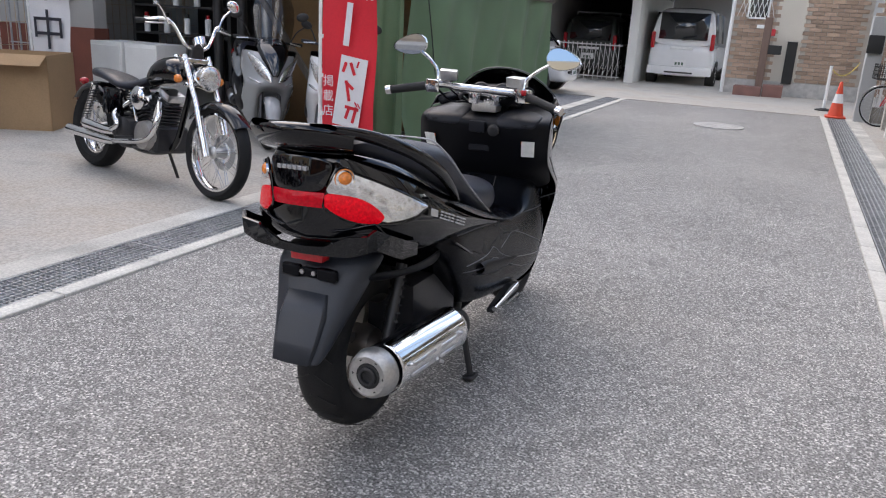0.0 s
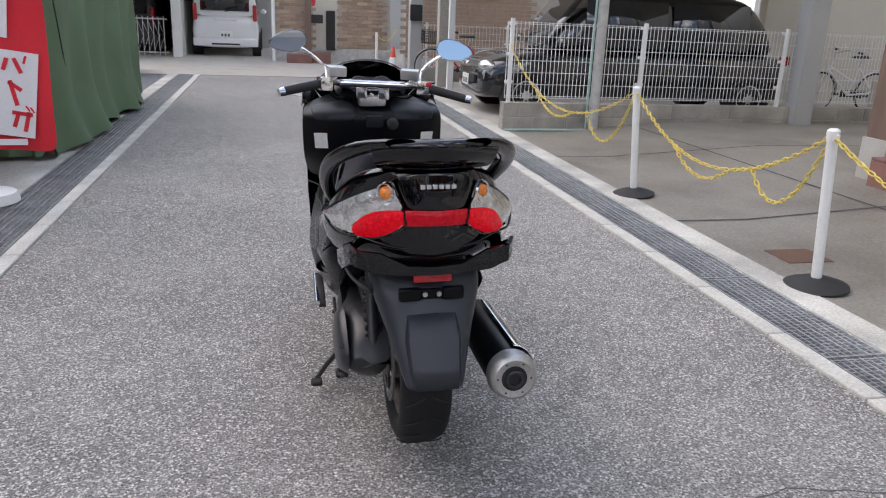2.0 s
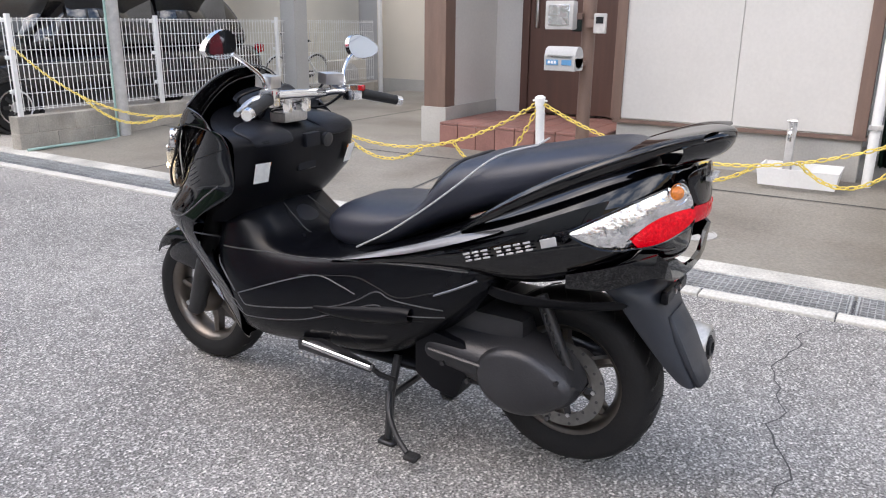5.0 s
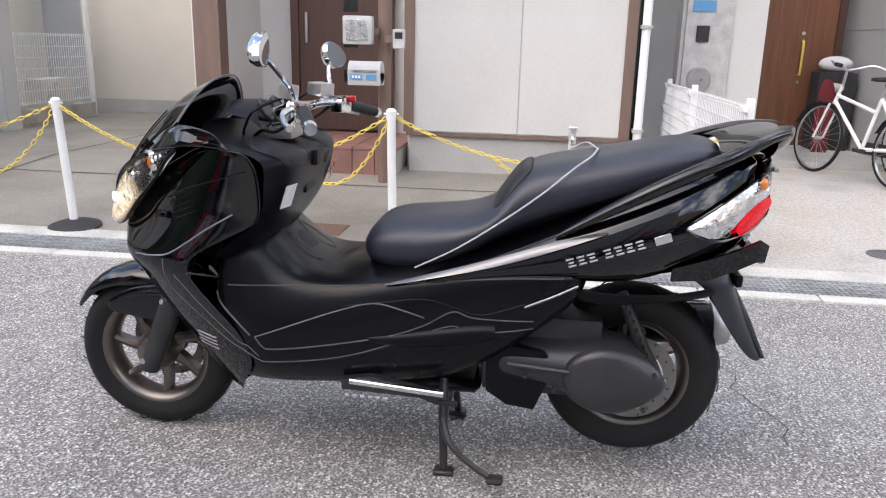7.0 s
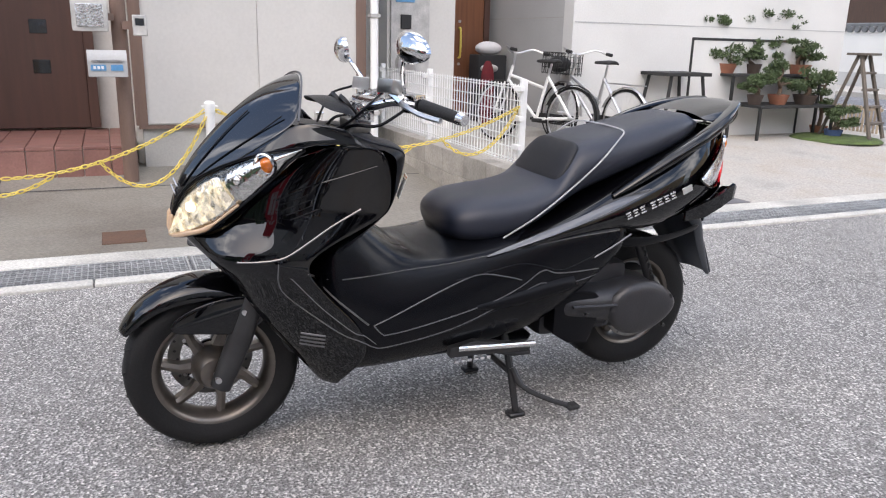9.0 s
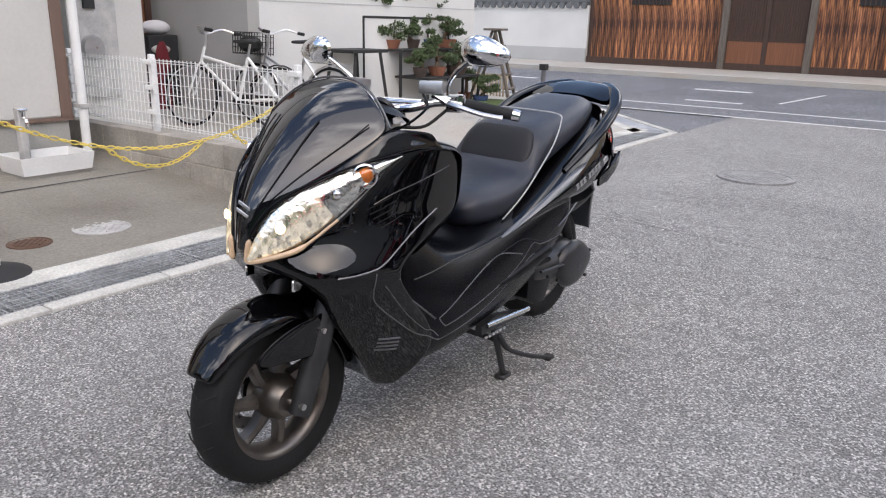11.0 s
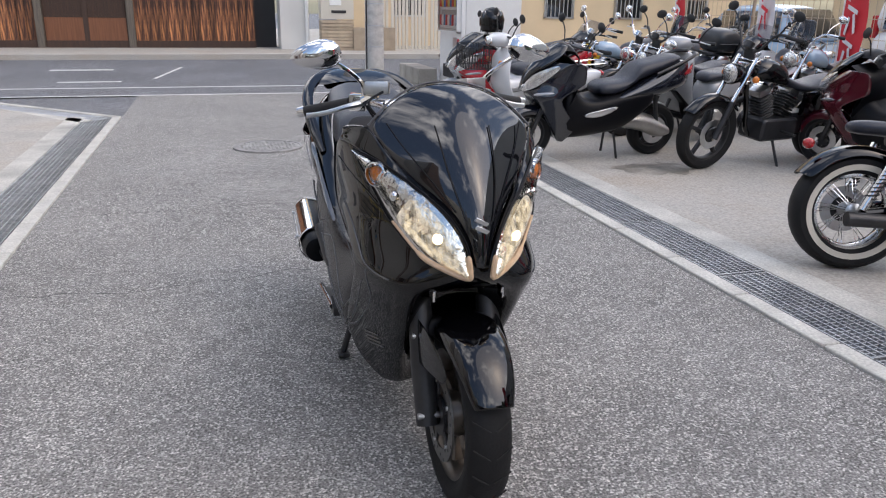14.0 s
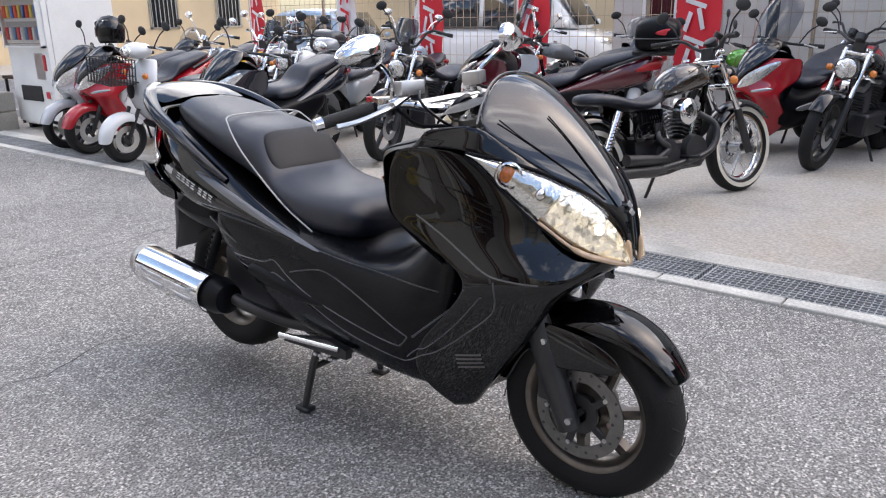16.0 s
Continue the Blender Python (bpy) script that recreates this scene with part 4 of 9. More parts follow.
part("fuel_lid_seam", tube(smooth_path([(-.06, .315, .69), (-.07, .26, .655), (-.06, .195, .605), (.06, .195, .605), (.07, .26, .655), (.06, .315, .69)]), .0018, 6), M["gutter"], hero)

for s in (-1, 1):
    part("foot_step", skin([[(s * .225, y, zt), (s * .262, y, zt - .004), (s * .276, y, zt - .022), (s * .272, y, zb), (s * .225, y, zb - .012)] for y, zt, zb in ((.02, .470, .44), (-.06, .478, .428), (-.20, .505, .44), (-.30, .520, .462), (-.325, .518, .475))]), M["matte"], hero, "moulded passenger foot step", sub=1)

# seat
SEAT = (
    (.068, .690, .10, .665), (.055, .722, .145, .650), (.01, .752, .178, .638), (-.08, .762, .192, .632), (-.18, .768, .196, .660), (-.27, .788, .192, .712),
    (-.305, .812, .188, .735), (-.345, .868, .182, .752), (-.385, .912, .178, .772), (-.45, .934, .182, .800), (-.60, .958, .180, .850), (-.76, .998, .165, .905), (-.86, 1.008, .130, .945), (-.90, .985, .085, .955))
rows = []
for y, z, w, b in SEAT:
    rows.append([(0, y, z - (.006 if y < -.3 else .004)), (w * .55, y, z), (w * .88, y + .004, z - .022), (w, y, (z + b) / 2 + .008), (w * 1.02, y, b), (w * .6, y, b - .03), (0, y, b - .035)])
part("seat", skin(rows, loop=True, caps=True), M["seat"], hero, "black vinyl stepped dual seat", sub=2)
part("bolster", skin([[(0, -.285, .795), (.09, -.285, .797), (.148, -.29, .79)], [(0, -.318, .840), (.10, -.318, .842), (.160, -.322, .830)], [(0, -.352, .895), (.095, -.352, .897), (.148, -.356, .882)], [(0, -.392, .922), (.08, -.392, .924), (.125, -.394, .915)]], mirror=True), M["seat2"], hero, "padded backrest of the rider's seat", sub=2, solid=.02)
for s in (-1, 1):
    part("piping", tube(smooth_path([(s * .196, -.095, .640), (s * .200, -.21, .703), (s * .196, -.33, .785), (s * .190, -.43, .862), (s * .170, -.51, .930), (s * .135, -.55, .955), (0, -.575, .957)]), .0028, 6), M["stitch"], hero, "pale seat piping")

# tail cowl
TAIL = (
    (-.04, (.575, .10), ((0, .60), (.12, .60), (.195, .602), (.238, .598), (.242, .590), (.225, .580), (.12, .575), (0, .57))),
    (-.18, None, ((0, .66), (.12, .66), (.195, .655), (.240, .640), (.250, .625), (.232, .606), (.12, .60), (0, .60))),
    (-.34, None, ((0, .71), (.12, .71), (.190, .712), (.236, .695), (.256, .665), (.240, .632), (.12, .62), (0, .62))),
    (-.50, None, ((0, .78), (.12, .79), (.185, .788), (.236, .760), (.264, .700), (.244, .640), (.12, .62), (0, .62))),
    (-.66, None, ((0, .85), (.12, .86), (.180, .865), (.232, .835), (.268, .745), (.242, .628), (.12, .61), (0, .61))),
    (-.80, None, ((0, .91), (.12, .92), (.175, .925), (.226, .900), (.266, .800), (.236, .682), (.12, .66), (0, .66))),
    (-.905, None, ((0, .945), (.11, .950), (.155, .950), (.188, .922), (.230, .810), (.226, .715), (.11, .69), (0, .69))),
    (-.98, None, ((0, .960), (.10, .962), (.130, .958), (.152, .920), (.184, .825), (.190, .725), (.09, .71), (0, .71))),
    (-1.03, None, ((0, .955), (.08, .955), (.095, .950), (.102, .910), (.122, .850), (.148, .735), (.07, .725), (0, .722))),
)
part("tail_cowl", skin([[(x, y, z) for x, z in row] for y, _, row in TAIL], loop=True, caps=True), M["gloss"], hero, "glossy black tail cowl", sub=2)
rail = [(-.47, .220, .755, .018, .012), (-.56, .248, .815, .026, .020), (-.68, .264, .885, .032, .026), (-.80, .258, .945, .036, .026), (-.92, .232, .985, .044, .024), (-1.03, .185, 1.018, .060, .020), (-1.10, .120, 1.034, .09, .014)]
for s in (-1, 1):
    part("grab_rail", skin([[(s * (x - w), y, z + h * .6), (s * x, y, z + h), (s * (x + .016), y, z), (s * x, y, z - h), (s * (x - w), y, z - h * .5), (s * (x - w), y, z + h * .6)] for y, x, z, w, h in rail]), M["gloss"], hero, sub=2)
part("tail_wing", skin([[(0, -.885, 1.004), (.06, -.885, 1.002), (.12, -.88, .995), (.18, -.87, .980)], [(0, -.98, 1.030), (.07, -.98, 1.028), (.13, -.97, 1.020), (.185, -.95, 1.002)], [(0, -1.085, 1.050), (.07, -1.082, 1.047), (.125, -1.07, 1.040), (.165, -1.05, 1.028)], [(0, -1.115, 1.040), (.07, -1.112, 1.036), (.12, -1.10, 1.026), (.16, -1.075, 1.010)], [(0, -1.095, .985), (.06, -1.092, .985), (.11, -1.075, .980), (.15, -1.05, .972)], [(0, -1.03, .962), (.06, -1.03, .962), (.10, -1.02, .960), (.14, -1.0, .955)]], mirror=True), M["gloss"], hero, "glossy black tail wing", sub=2)
for s in (-1, 1):
    # metallic strip laid on as the sky highlight along the cowl's upper edge
    part("side_trim", skin([[(s * (x + .001), y, z), (s * (x - .004), y, z + h), (s * (x - .014), y, z + h * 1.6)] for x, y, z, h in ((.246, -.02, .598, .002), (.251, -.17, .634, .008), (.255, -.317, .672, .013), (.257, -.44, .715, .015), (.256, -.55, .758, .008), (.253, -.60, .778, .002))]), M["trim"], hero, "pale strip drawn as the highlight on the tail cowl's upper edge", sub=1)
    # badge drawn as plain slanted bars
    for k in range(7):
        g = k + (0.5 if k > 2 else 0)
        for dz, ln in ((-.0085, .010), (0, .007), (.0085, .010)):
            part("badge_bar", moved(box(-.0015, .0015, -ln, ln, -.0025, .0025, .0006), pose(s * (.2655 - .0006 * abs(k - 3)), -.512 - .026 * g + dz * .5, .700 + .0088 * g + dz, -19, -s * 6, 0)), M["silver"], hero)
    part("badge_plate", moved(box(-.0015, .0015, -.021, .021, -.011, .011, .001), pose(s * .2645, -.735, .775, -19, -s * 8, -s * 2)), M["silver"], hero)

# tail lamps
UPR = ((.257, -.780, .808), (.238, -.822, .833), (.213, -.866, .858), (.180, -.912, .884), (.148, -.950, .904), (.122, -.978, .918), (.100, -.998, .926))
MID = ((.258, -.783, .802), (.246, -.822, .784), (.222, -.872, .776), (.196, -.908, .795), (.164, -.950, .843), (.114, -.992, .858), (.072, -1.020, .862))
LOR = ((.258, -.783, .800), (.246, -.824, .778), (.222, -.874, .768), (.178, -.925, .772), (.138, -.962, .778), (.100, -.997, .800), (.072, -1.020, .828))
for s in (-1, 1):
    tl = new("tail_lamp")
    tl.parent = hero
    def tail_patch(push, upper, lower, u, lo=0, hi=7):
        rows = []
        for a, b in list(zip(upper, lower))[lo:hi]:
            rows.append([(s * (a[0] + (b[0] - a[0]) * t + (push + .008 * math.sin(math.pi * t)) * .75), a[1] + (b[1] - a[1]) * t - (push + .008 * math.sin(math.pi * t)) * .6, a[2] + (b[2] - a[2]) * t) for t in u])
        return skin(rows)
    part("lamp_housing", tail_patch(.004, UPR, LOR, (0, .25, .5, .75, 1)), M["reflector"], tl, "chrome-lined lamp housing", sub=2)
    part("clear_lens", tail_patch(.010, UPR, MID, (0, .33, .66, 1)), M["clear_lens"], tl, "clear faceted lens", sub=2)
    part("red_lens", tail_patch(.011, MID, LOR, (0, .33, .66, 1), 3), M["red_glow"], tl, "lit red brake lens", sub=2)
    part("lens_border", tube(smooth_path([(s * (p[0] + .006), p[1] - .006, p[2]) for p in (*UPR, *LOR[::-1])], 3), .0035, 6, close=True), M["gloss"], tl)
    part("lamp_glow", moved(ball((0, 0, 0), .011, .005, .009, 12), pose(s * .152, -.966, .812, 0, 0, s * 40)), M["red_lit"], tl, "bright centre of the tail lamp")
    part("turn_signal", moved(ball((0, 0, 0), .020, .016, .018, 16), pose(s * .122, -.990, .900, 0, 0, s * 42)), M["amber"], tl, "amber rear turn signal")
    part("signal_ring", moved(lathe([(-.004, .023), (-.007, .027), (.002, .029)], 20, "Y", caps=False), pose(s * .122, -.992, .900, 0, 0, s * 42)), M["chrome"], tl)
part("centre_strip", skin([[(0, -1.042, .863), (.045, -1.037, .863), (.100, -1.010, .862)], [(0, -1.049, .844), (.045, -1.044, .844), (.100, -1.018, .843)], [(0, -1.042, .824), (.045, -1.037, .824), (.100, -1.010, .818)]], mirror=True), M["red_strip"], hero, "lit red lens strip between the tail lamps", sub=2)
part("tail_panel", skin([[(0, -1.036, .960), (.06, -1.028, .957), (.104, -1.002, .944)], [(0, -1.042, .91), (.05, -1.036, .91), (.094, -1.012, .905)], [(0, -1.044, .862), (.045, -1.039, .862), (.076, -1.024, .862)]], mirror=True), M["gloss"], hero, "glossy black panel between the tail lamps", sub=2, solid=.004)
for k in range(6):
    part("maker_badge", box(-.046 + k * .0155, -.034 + k * .0155, -1.050, -1.036, .920, .931, .001), M["silver"], hero)

# under-tail, mudflap and reflector
part("under_tail", skin([[(0, -.76, .645), (.10, -.76, .647), (.18, -.75, .655), (.226, -.74, .668)], [(0, -.89, .688), (.10, -.89, .690), (.18, -.88, .698), (.222, -.865, .715)], [(0, -.98, .728), (.09, -.975, .730), (.155, -.955, .738), (.205, -.935, .752)], [(0, -1.0, .752), (.09, -.995, .752), (.145, -.972, .768), (.198, -.938, .788)]], mirror=True), M["gloss"], hero, "glossy black under-tail lip", sub=1, solid=.006)
for s in (-1, 1):
    part("tail_fin", skin([[(s * .232, -.77, .690), (s * .230, -.77, .655)], [(s * .232, -.86, .720), (s * .226, -.86, .662)], [(s * .228, -.93, .748), (s * .222, -.93, .692)], [(s * .216, -.985, .772), (s * .214, -.98, .716)], [(s * .200, -1.008, .757), (s * .200, -1.002, .712)], [(s * .140, -1.012, .748), (s * .150, -1.010, .694)], [(s * .070, -1.016, .712), (s * .075, -1.016, .688)], [(0, -1.018, .708), (0, -1.018, .686)]]), M["gloss"], hero, "angular black tail fin", solid=.010, smooth=False)
for s in (-1, 1):
    part("inner_fender", skin([[(s * .20, -.52, .615), (s * .21, -.62, .60), (s * .19, -.80, .60), (s * .165, -.93, .63)], [(s * .20, -.52, .575), (s * .20, -.62, .56), (s * .17, -.80, .575), (s * .14, -.95, .59)]]), M["matte"], hero, sub=2, solid=.01)
part("mudflap", skin([[(0, -.86, .680), (.08, -.86, .680), (.150, -.85, .672), (.158, -.81, .655)], [(0, -.955, .655), (.08, -.952, .653), (.150, -.935, .645), (.155, -.88, .615)], [(0, -.985, .575), (.06, -.982, .575), (.128, -.965, .57), (.132, -.915, .545)], [(0, -1.02, .51), (.05, -1.018, .51), (.108, -1.0, .505), (.112, -.955, .49)], [(0, -1.052, .44), (.05, -1.05, .44), (.090, -1.035, .435), (.092, -1.0, .425)], [(0, -1.078, .385), (.045, -1.076, .385), (.076, -1.065, .385), (.078, -1.04, .385)]], mirror=True), M["flap"], hero, "grey-black plastic rear mudflap", sub=2, solid=.006)
part("flap_panel", skin([[(0, -.994, .572), (.058, -.990, .568), (.066, -.984, .566)], [(0, -1.030, .51), (.066, -1.024, .508), (.076, -1.010, .506)], [(0, -1.062, .44), (.062, -1.056, .44), (.070, -1.044, .44)], [(0, -1.086, .390), (.056, -1.081, .390), (.062, -1.072, .390)]], mirror=True), M["flap"], hero, solid=.008)
part("rear_reflector", box(-.051, .051, -.992, -.955, .658, .680, .004, 2), M["red_lens"], hero, "red rear reflector")
for s in (-1, 1):
    part("plate_bracket", box(s * .058 - .030, s * .058 + .030, -.986, -.966, .604, .638, .004), M["matte"], hero)
    part("bracket_bolt", moved(lathe([(-.004, .007), (.004, .007)], 8, "Y"), pose(s * .019, -.984, .622)), M["alu"], hero)
part("bracket_bar", box(-.028, .028, -.983, -.968, .608, .634, .003), M["matte"], hero)

# engine, transmission, exhaust
part("engine_block", box(-.14, .15, -.62, -.28, .26, .50, .03, 2), M["engine"], hero)
part("transmission_case", skin([[(-.085, y, zc + h), (-.17, y, zc + h * .9), (-.205 - b, y, zc + h * .35), (-.205 - b, y, zc - h * .35), (-.17, y, zc - h * .9), (-.085, y, zc - h), (-.085, y, zc + h)] for y, zc, h, b in ((-.31, .375, .002, -.10), (-.32, .375, .05, .0), (-.36, .375, .075, .005), (-.53, .36, .082, .008), (-.555, .355, .100, .018), (-.65, .35, .108, .026), (-.745, .34, .085, .018), (-.785, .335, .03, .0), (-.795, .335, .002, -.10))]), M["engine"], hero, "dark ribbed transmission cover", sub=2)
part("case_rib", tube([(-.218, -.36, .385), (-.222, -.53, .375)], .006, 6), M["engine"], hero)
rows = []
for k, bulge in ((1.0, 0.0), (.94, .016), (.80, .026), (.5, .033), (.02, .036)):
    ring = []
    for q in range(25):
        a = q * math.tau / 24
        yy, zz = .128 * math.cos(a), .100 * math.sin(a)
        if yy < 0:
            zz *= 1 - .35 * (yy / .128) ** 2
            yy *= 1.22
        ring.append((-.205 - bulge, -.635 + yy * k, .352 + zz * k))
    rows.append(ring)
part("case_dome", skin(rows), M["engine"], hero, "dark rounded belt drive cover", sub=1)
part("swing_cover", prism([(-.30, .44), (-.46, .42), (-.50, .38), (-.46, .30), (-.44, .24), (-.36, .25), (-.30, .29)], -.20, -.10, .012), M["matte"], hero)
for y, z in ((-.41, .355), (-.49, .32), (-.755, .385), (-.735, .28)):
    part("case_bolt", moved(lathe([(-.006, .007), (.004, .007)], 8), pose(-.222, y, z)), M["dark_metal"], hero)
part("swing_arm", tube([(.12, -.50, .36), (.13, -.775, .315)], [.03, .024], 12), M["engine"], hero)
for s in (-1, 1):
    part("shock_absorber", tube([(s * .125, -.66, .58), (s * .13, -.76, .36)], .018, 10), M["dark_metal"], hero)
    part("spring", tube([(s * .127 + .026 * math.cos(k * .9), -.67 - k * .0016, .56 - k * .0034 + .026 * .0 + .008 * math.sin(k * .9)) for k in range(48)], .004, 5), M["dark_metal"], hero)
part("muffler", moved(lathe([(-.29, .030), (-.28, .052), (-.24, .064), (.19, .066), (.22, .064)], 32, "Y"), pose(.232, -.765, .365, -3.5, 0, -2) @ pose(0, 0, 0, 0, 0, 180)), M["matte"], hero, "black muffler can")
part("heat_shield", moved(skin([[(.077 * math.cos(a), y, .077 * math.sin(a)) for a in [radians(d) for d in range(-62, 83, 12)]] for y in (-.215, -.205, .18, .195, .205)]), pose(.232, -.765, .365, -3.5, 0, -2)), M["chrome"], hero, "polished chrome muffler heat shield", solid=.004)
for y in (-.09, .09):
    for z in (-.018, .012):
        part("shield_slot", moved(box(.066, .0785, y - .07, y + .07, z - .006, z + .006, .003), pose(.232, -.765, .365, -3.5, 0, -2)), M["alu"], hero)
for y, z in ((-.17, .02), (.02, -.035), (.15, .02)):
    part("shield_bolt", moved(lathe([(.074, .006), (.084, .006)], 8), pose(.232, -.765, .365, -3.5, 0, -2) @ pose(0, y, z)), M["alu"], hero)
part("end_cap", moved(lathe([(-.222, .068), (-.236, .071), (-.268, .064), (-.276, .054), (-.272, .034), (-.25, .030), (-.18, .028)], 32, "Y"), pose(.232, -.765, .365, -3.5, 0, -2)), M["alu_cast"], hero, "cast silver muffler end cap")
part("outlet", moved(lathe([(-.2725, .036), (-.2735, .036)], 24, "Y"), pose(.232, -.765, .365, -3.5, 0, -2)), M["grip"], hero, "dark exhaust outlet")
part("tail_pipe", moved(lathe([(-.282, .022), (-.28, .026), (-.2, .024), (-.2, .018), (-.282, .018)], 20, "Y", True), pose(.232, -.765, .365, -3.5, 0, -2)), M["dark_metal"], hero)
part("exhaust_pipe", tube(smooth_path([(.225, -.50, .352), (.20, -.40, .32), (.15, -.28, .285), (.10, -.15, .28)]), .021, 10), M["dark_metal"], hero)
for k in range(6):
    a = k * math.tau / 6
    part("cap_rivet", moved(lathe([(-.275, .004), (-.268, .004)], 6, "Y"), pose(.232, -.765, .365, -3.5, 0, -2) @ pose(.048 * math.cos(a), 0, .048 * math.sin(a))), M["dark_metal"], hero)

# centre stand with its tread lever
st = new("centre_stand")
st.parent = hero
for s in (-1, 1):
    part("stand_leg", tube([(s * .10, -.17, .27), (s * .15, -.175, .16), (s * .185, -.185, .02)], [.014, .013, .012], 8), M["dark_metal"], st)
    part("stand_foot", box(s * .185 - .022, s * .185 + .022, -.215, -.155, .002, .020, .005), M["dark_metal"], st)
part("stand_bar", tube([(-.15, -.175, .15), (.15, -.175, .15)], .011, 8), M["dark_metal"], st)
part("tread_lever", tube(smooth_path([(-.160, -.175, .17), (-.195, -.20, .115), (-.245, -.26, .085), (-.283, -.325, .066)]), [.012] * 6 + [.009] * 13, 8), M["dark_metal"], st)
part("lever_pad", box(-.305, -.265, -.365, -.32, .052, .070, .006), M["grip"], st)
part("side_stand", tube([(-.16, -.08, .25), (-.185, -.16, .235), (-.19, -.22, .235)], .009, 8), M["dark_metal"], hero)
part("under_cover", box(-.11, .11, -.28, .40, .225, .27, .02), M["matte"], hero)

# the tail draws in to a blunt point, and the bar sits a little askew
TAIL_PARTS = ("tail_cowl", "tail_wing", "grab", "inner_fender")
BAR = ("handlebar", "bar_", "grip", "switch", "lever", "master", "mirror", "kill", "housing", "glass")
for ob in hero.children_recursive:
    if ob.type != "MESH" or ob.parent.name.split(".")[0] in ("rear_wheel", "front_wheel", "centre_stand", "headlight", "tail_lamp"):
        continue
    if ob.name.startswith(TAIL_PARTS):
        for v in ob.data.vertices:
            if ob.name == "tail_cowl":
                v.co.x *= 1 - .07 * min(1, max(0, (-.64 - v.co.y) / .22))
            if v.co.y < -0.85:
                v.co.y = -0.85 + (v.co.y + 0.85) * (0.96 - 0.30 * min(1, abs(v.co.x) / 0.2))
    elif ob.name.startswith(BAR) and ob.parent == hero:
        for v in ob.data.vertices:
            v.co.z -= v.co.x * 0.045

# ---- more materials ----
M["wall_white"] = mat("white_siding", (0.56, 0.545, 0.512), 0.75, var=0.05, scale=1.2, fine=0.03, bump=0.05, bscale=40)
M["wall_cream"] = mat("cream_siding", (0.60, 0.56, 0.48), 0.8, var=0.06, scale=1.2, fine=0.03)
M["plaster"] = mat("white_plaster", (0.62, 0.615, 0.59), 0.85, var=0.08, scale=0.8, fine=0.04, bump=0.1, bscale=60)
M["grey_wall"] = mat("grey_wall", (0.42, 0.42, 0.41), 0.85, var=0.1, scale=0.8, fine=0.05)
M["plinth"] = mat("grey_plinth", (0.40, 0.39, 0.36), 0.9, var=0.12, scale=2, fine=0.06, bump=0.15, bscale=60)
M["brown_trim"] = mat("brown_trim", (0.17, 0.11, 0.085), 0.55, var=0.15, scale=3, fine=0.08, aniso=(6, 6, 0.8))
M["door_brown"] = mat("dark_brown_door", (0.075, 0.036, 0.026), 0.5, var=0.12, scale=3, fine=0.06, aniso=(8, 8, 0.6))
M["door_red"] = mat("red_brown_door", (0.19, 0.075, 0.035), 0.45, var=0.2, scale=3, fine=0.08, aniso=(10, 10, 0.5))
M["red_tile"] = mat("red_brown_tile", (0.235, 0.115, 0.095), 0.55, var=0.15, scale=4, fine=0.1, bump=0.1, spread=0.12)
M["wood_old"] = mat("weathered_cedar", (0.085, 0.034, 0.021), 0.8, var=0.5, scale=3.0, fine=0.25, bscale=30, bump=0.25, tint=(0.36, 0.15, 0.06), spread=0.45, aniso=(9, 9, 0.55))
M["wood_dark"] = mat("dark_timber", (0.06, 0.035, 0.025), 0.8, var=0.25, scale=4, fine=0.2, aniso=(8, 8, 0.6))
M["wood_grey"] = mat("grey_old_wood", (0.13, 0.11, 0.09), 0.85, var=0.25, scale=5, fine=0.2, aniso=(8, 8, 0.7))
M["tile_roof"] = mat("grey_roof_tile", (0.12, 0.125, 0.13), 0.5, var=0.2, scale=5)
M["beige"] = mat("beige_stucco", (0.66, 0.52, 0.34), 0.9, var=0.08, scale=1, fine=0.05)
M["stone_beige"] = mat("beige_stone", (0.42, 0.34, 0.25), 0.85, var=0.15, scale=5, spread=0.2)
M["brick"] = mat("buff_brick", (0.40, 0.29, 0.215), 0.85, var=0.12, scale=4, fine=0.1, bump=0.2, spread=0.28)
M["mortar"] = mat("mortar", (0.42, 0.38, 0.33), 0.9, var=0.1)
M["white_paint"] = mat("white_enamel", (0.78, 0.78, 0.76), 0.4, var=0.05, scale=4, fine=0.03)
M["yellow"] = mat("yellow_plastic", (0.72, 0.56, 0.12), 0.5, var=0.12, scale=6, fine=0.06)
M["cone_red"] = mat("orange_red_plastic", (0.70, 0.075, 0.03), 0.5, var=0.08)
M["black"] = mat("black_rubber", (0.02, 0.02, 0.02), 0.7, var=0.15)
M["tarp"] = mat("green_tarpaulin", (0.105, 0.175, 0.092), 0.5, var=0.16, scale=2, fine=0.06, bump=0.1, bscale=120)
M["flag_red"] = mat("red_banner_cloth", (0.66, 0.020, 0.035), 0.75, var=0.06, scale=3, fine=0.04)
M["flag_white"] = mat("white_banner_cloth", (0.72, 0.71, 0.72), 0.8, var=0.05, scale=3, fine=0.03)
M["ink"] = mat("dark_ink", (0.03, 0.03, 0.04), 0.8, var=0)
M["card"] = mat("cardboard", (0.36, 0.235, 0.13), 0.9, var=0.1, scale=3, fine=0.06)
M["board"] = mat("brown_board", (0.17, 0.10, 0.04), 0.8, var=0.2, scale=2, fine=0.08)
# near-black puts the shade of deep interiors into the colour; also the dark rack
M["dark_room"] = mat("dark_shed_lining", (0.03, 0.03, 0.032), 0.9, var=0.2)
M["red_wall"] = mat("red_brown_wall", (0.20, 0.07, 0.05), 0.85, var=0.15, scale=3)
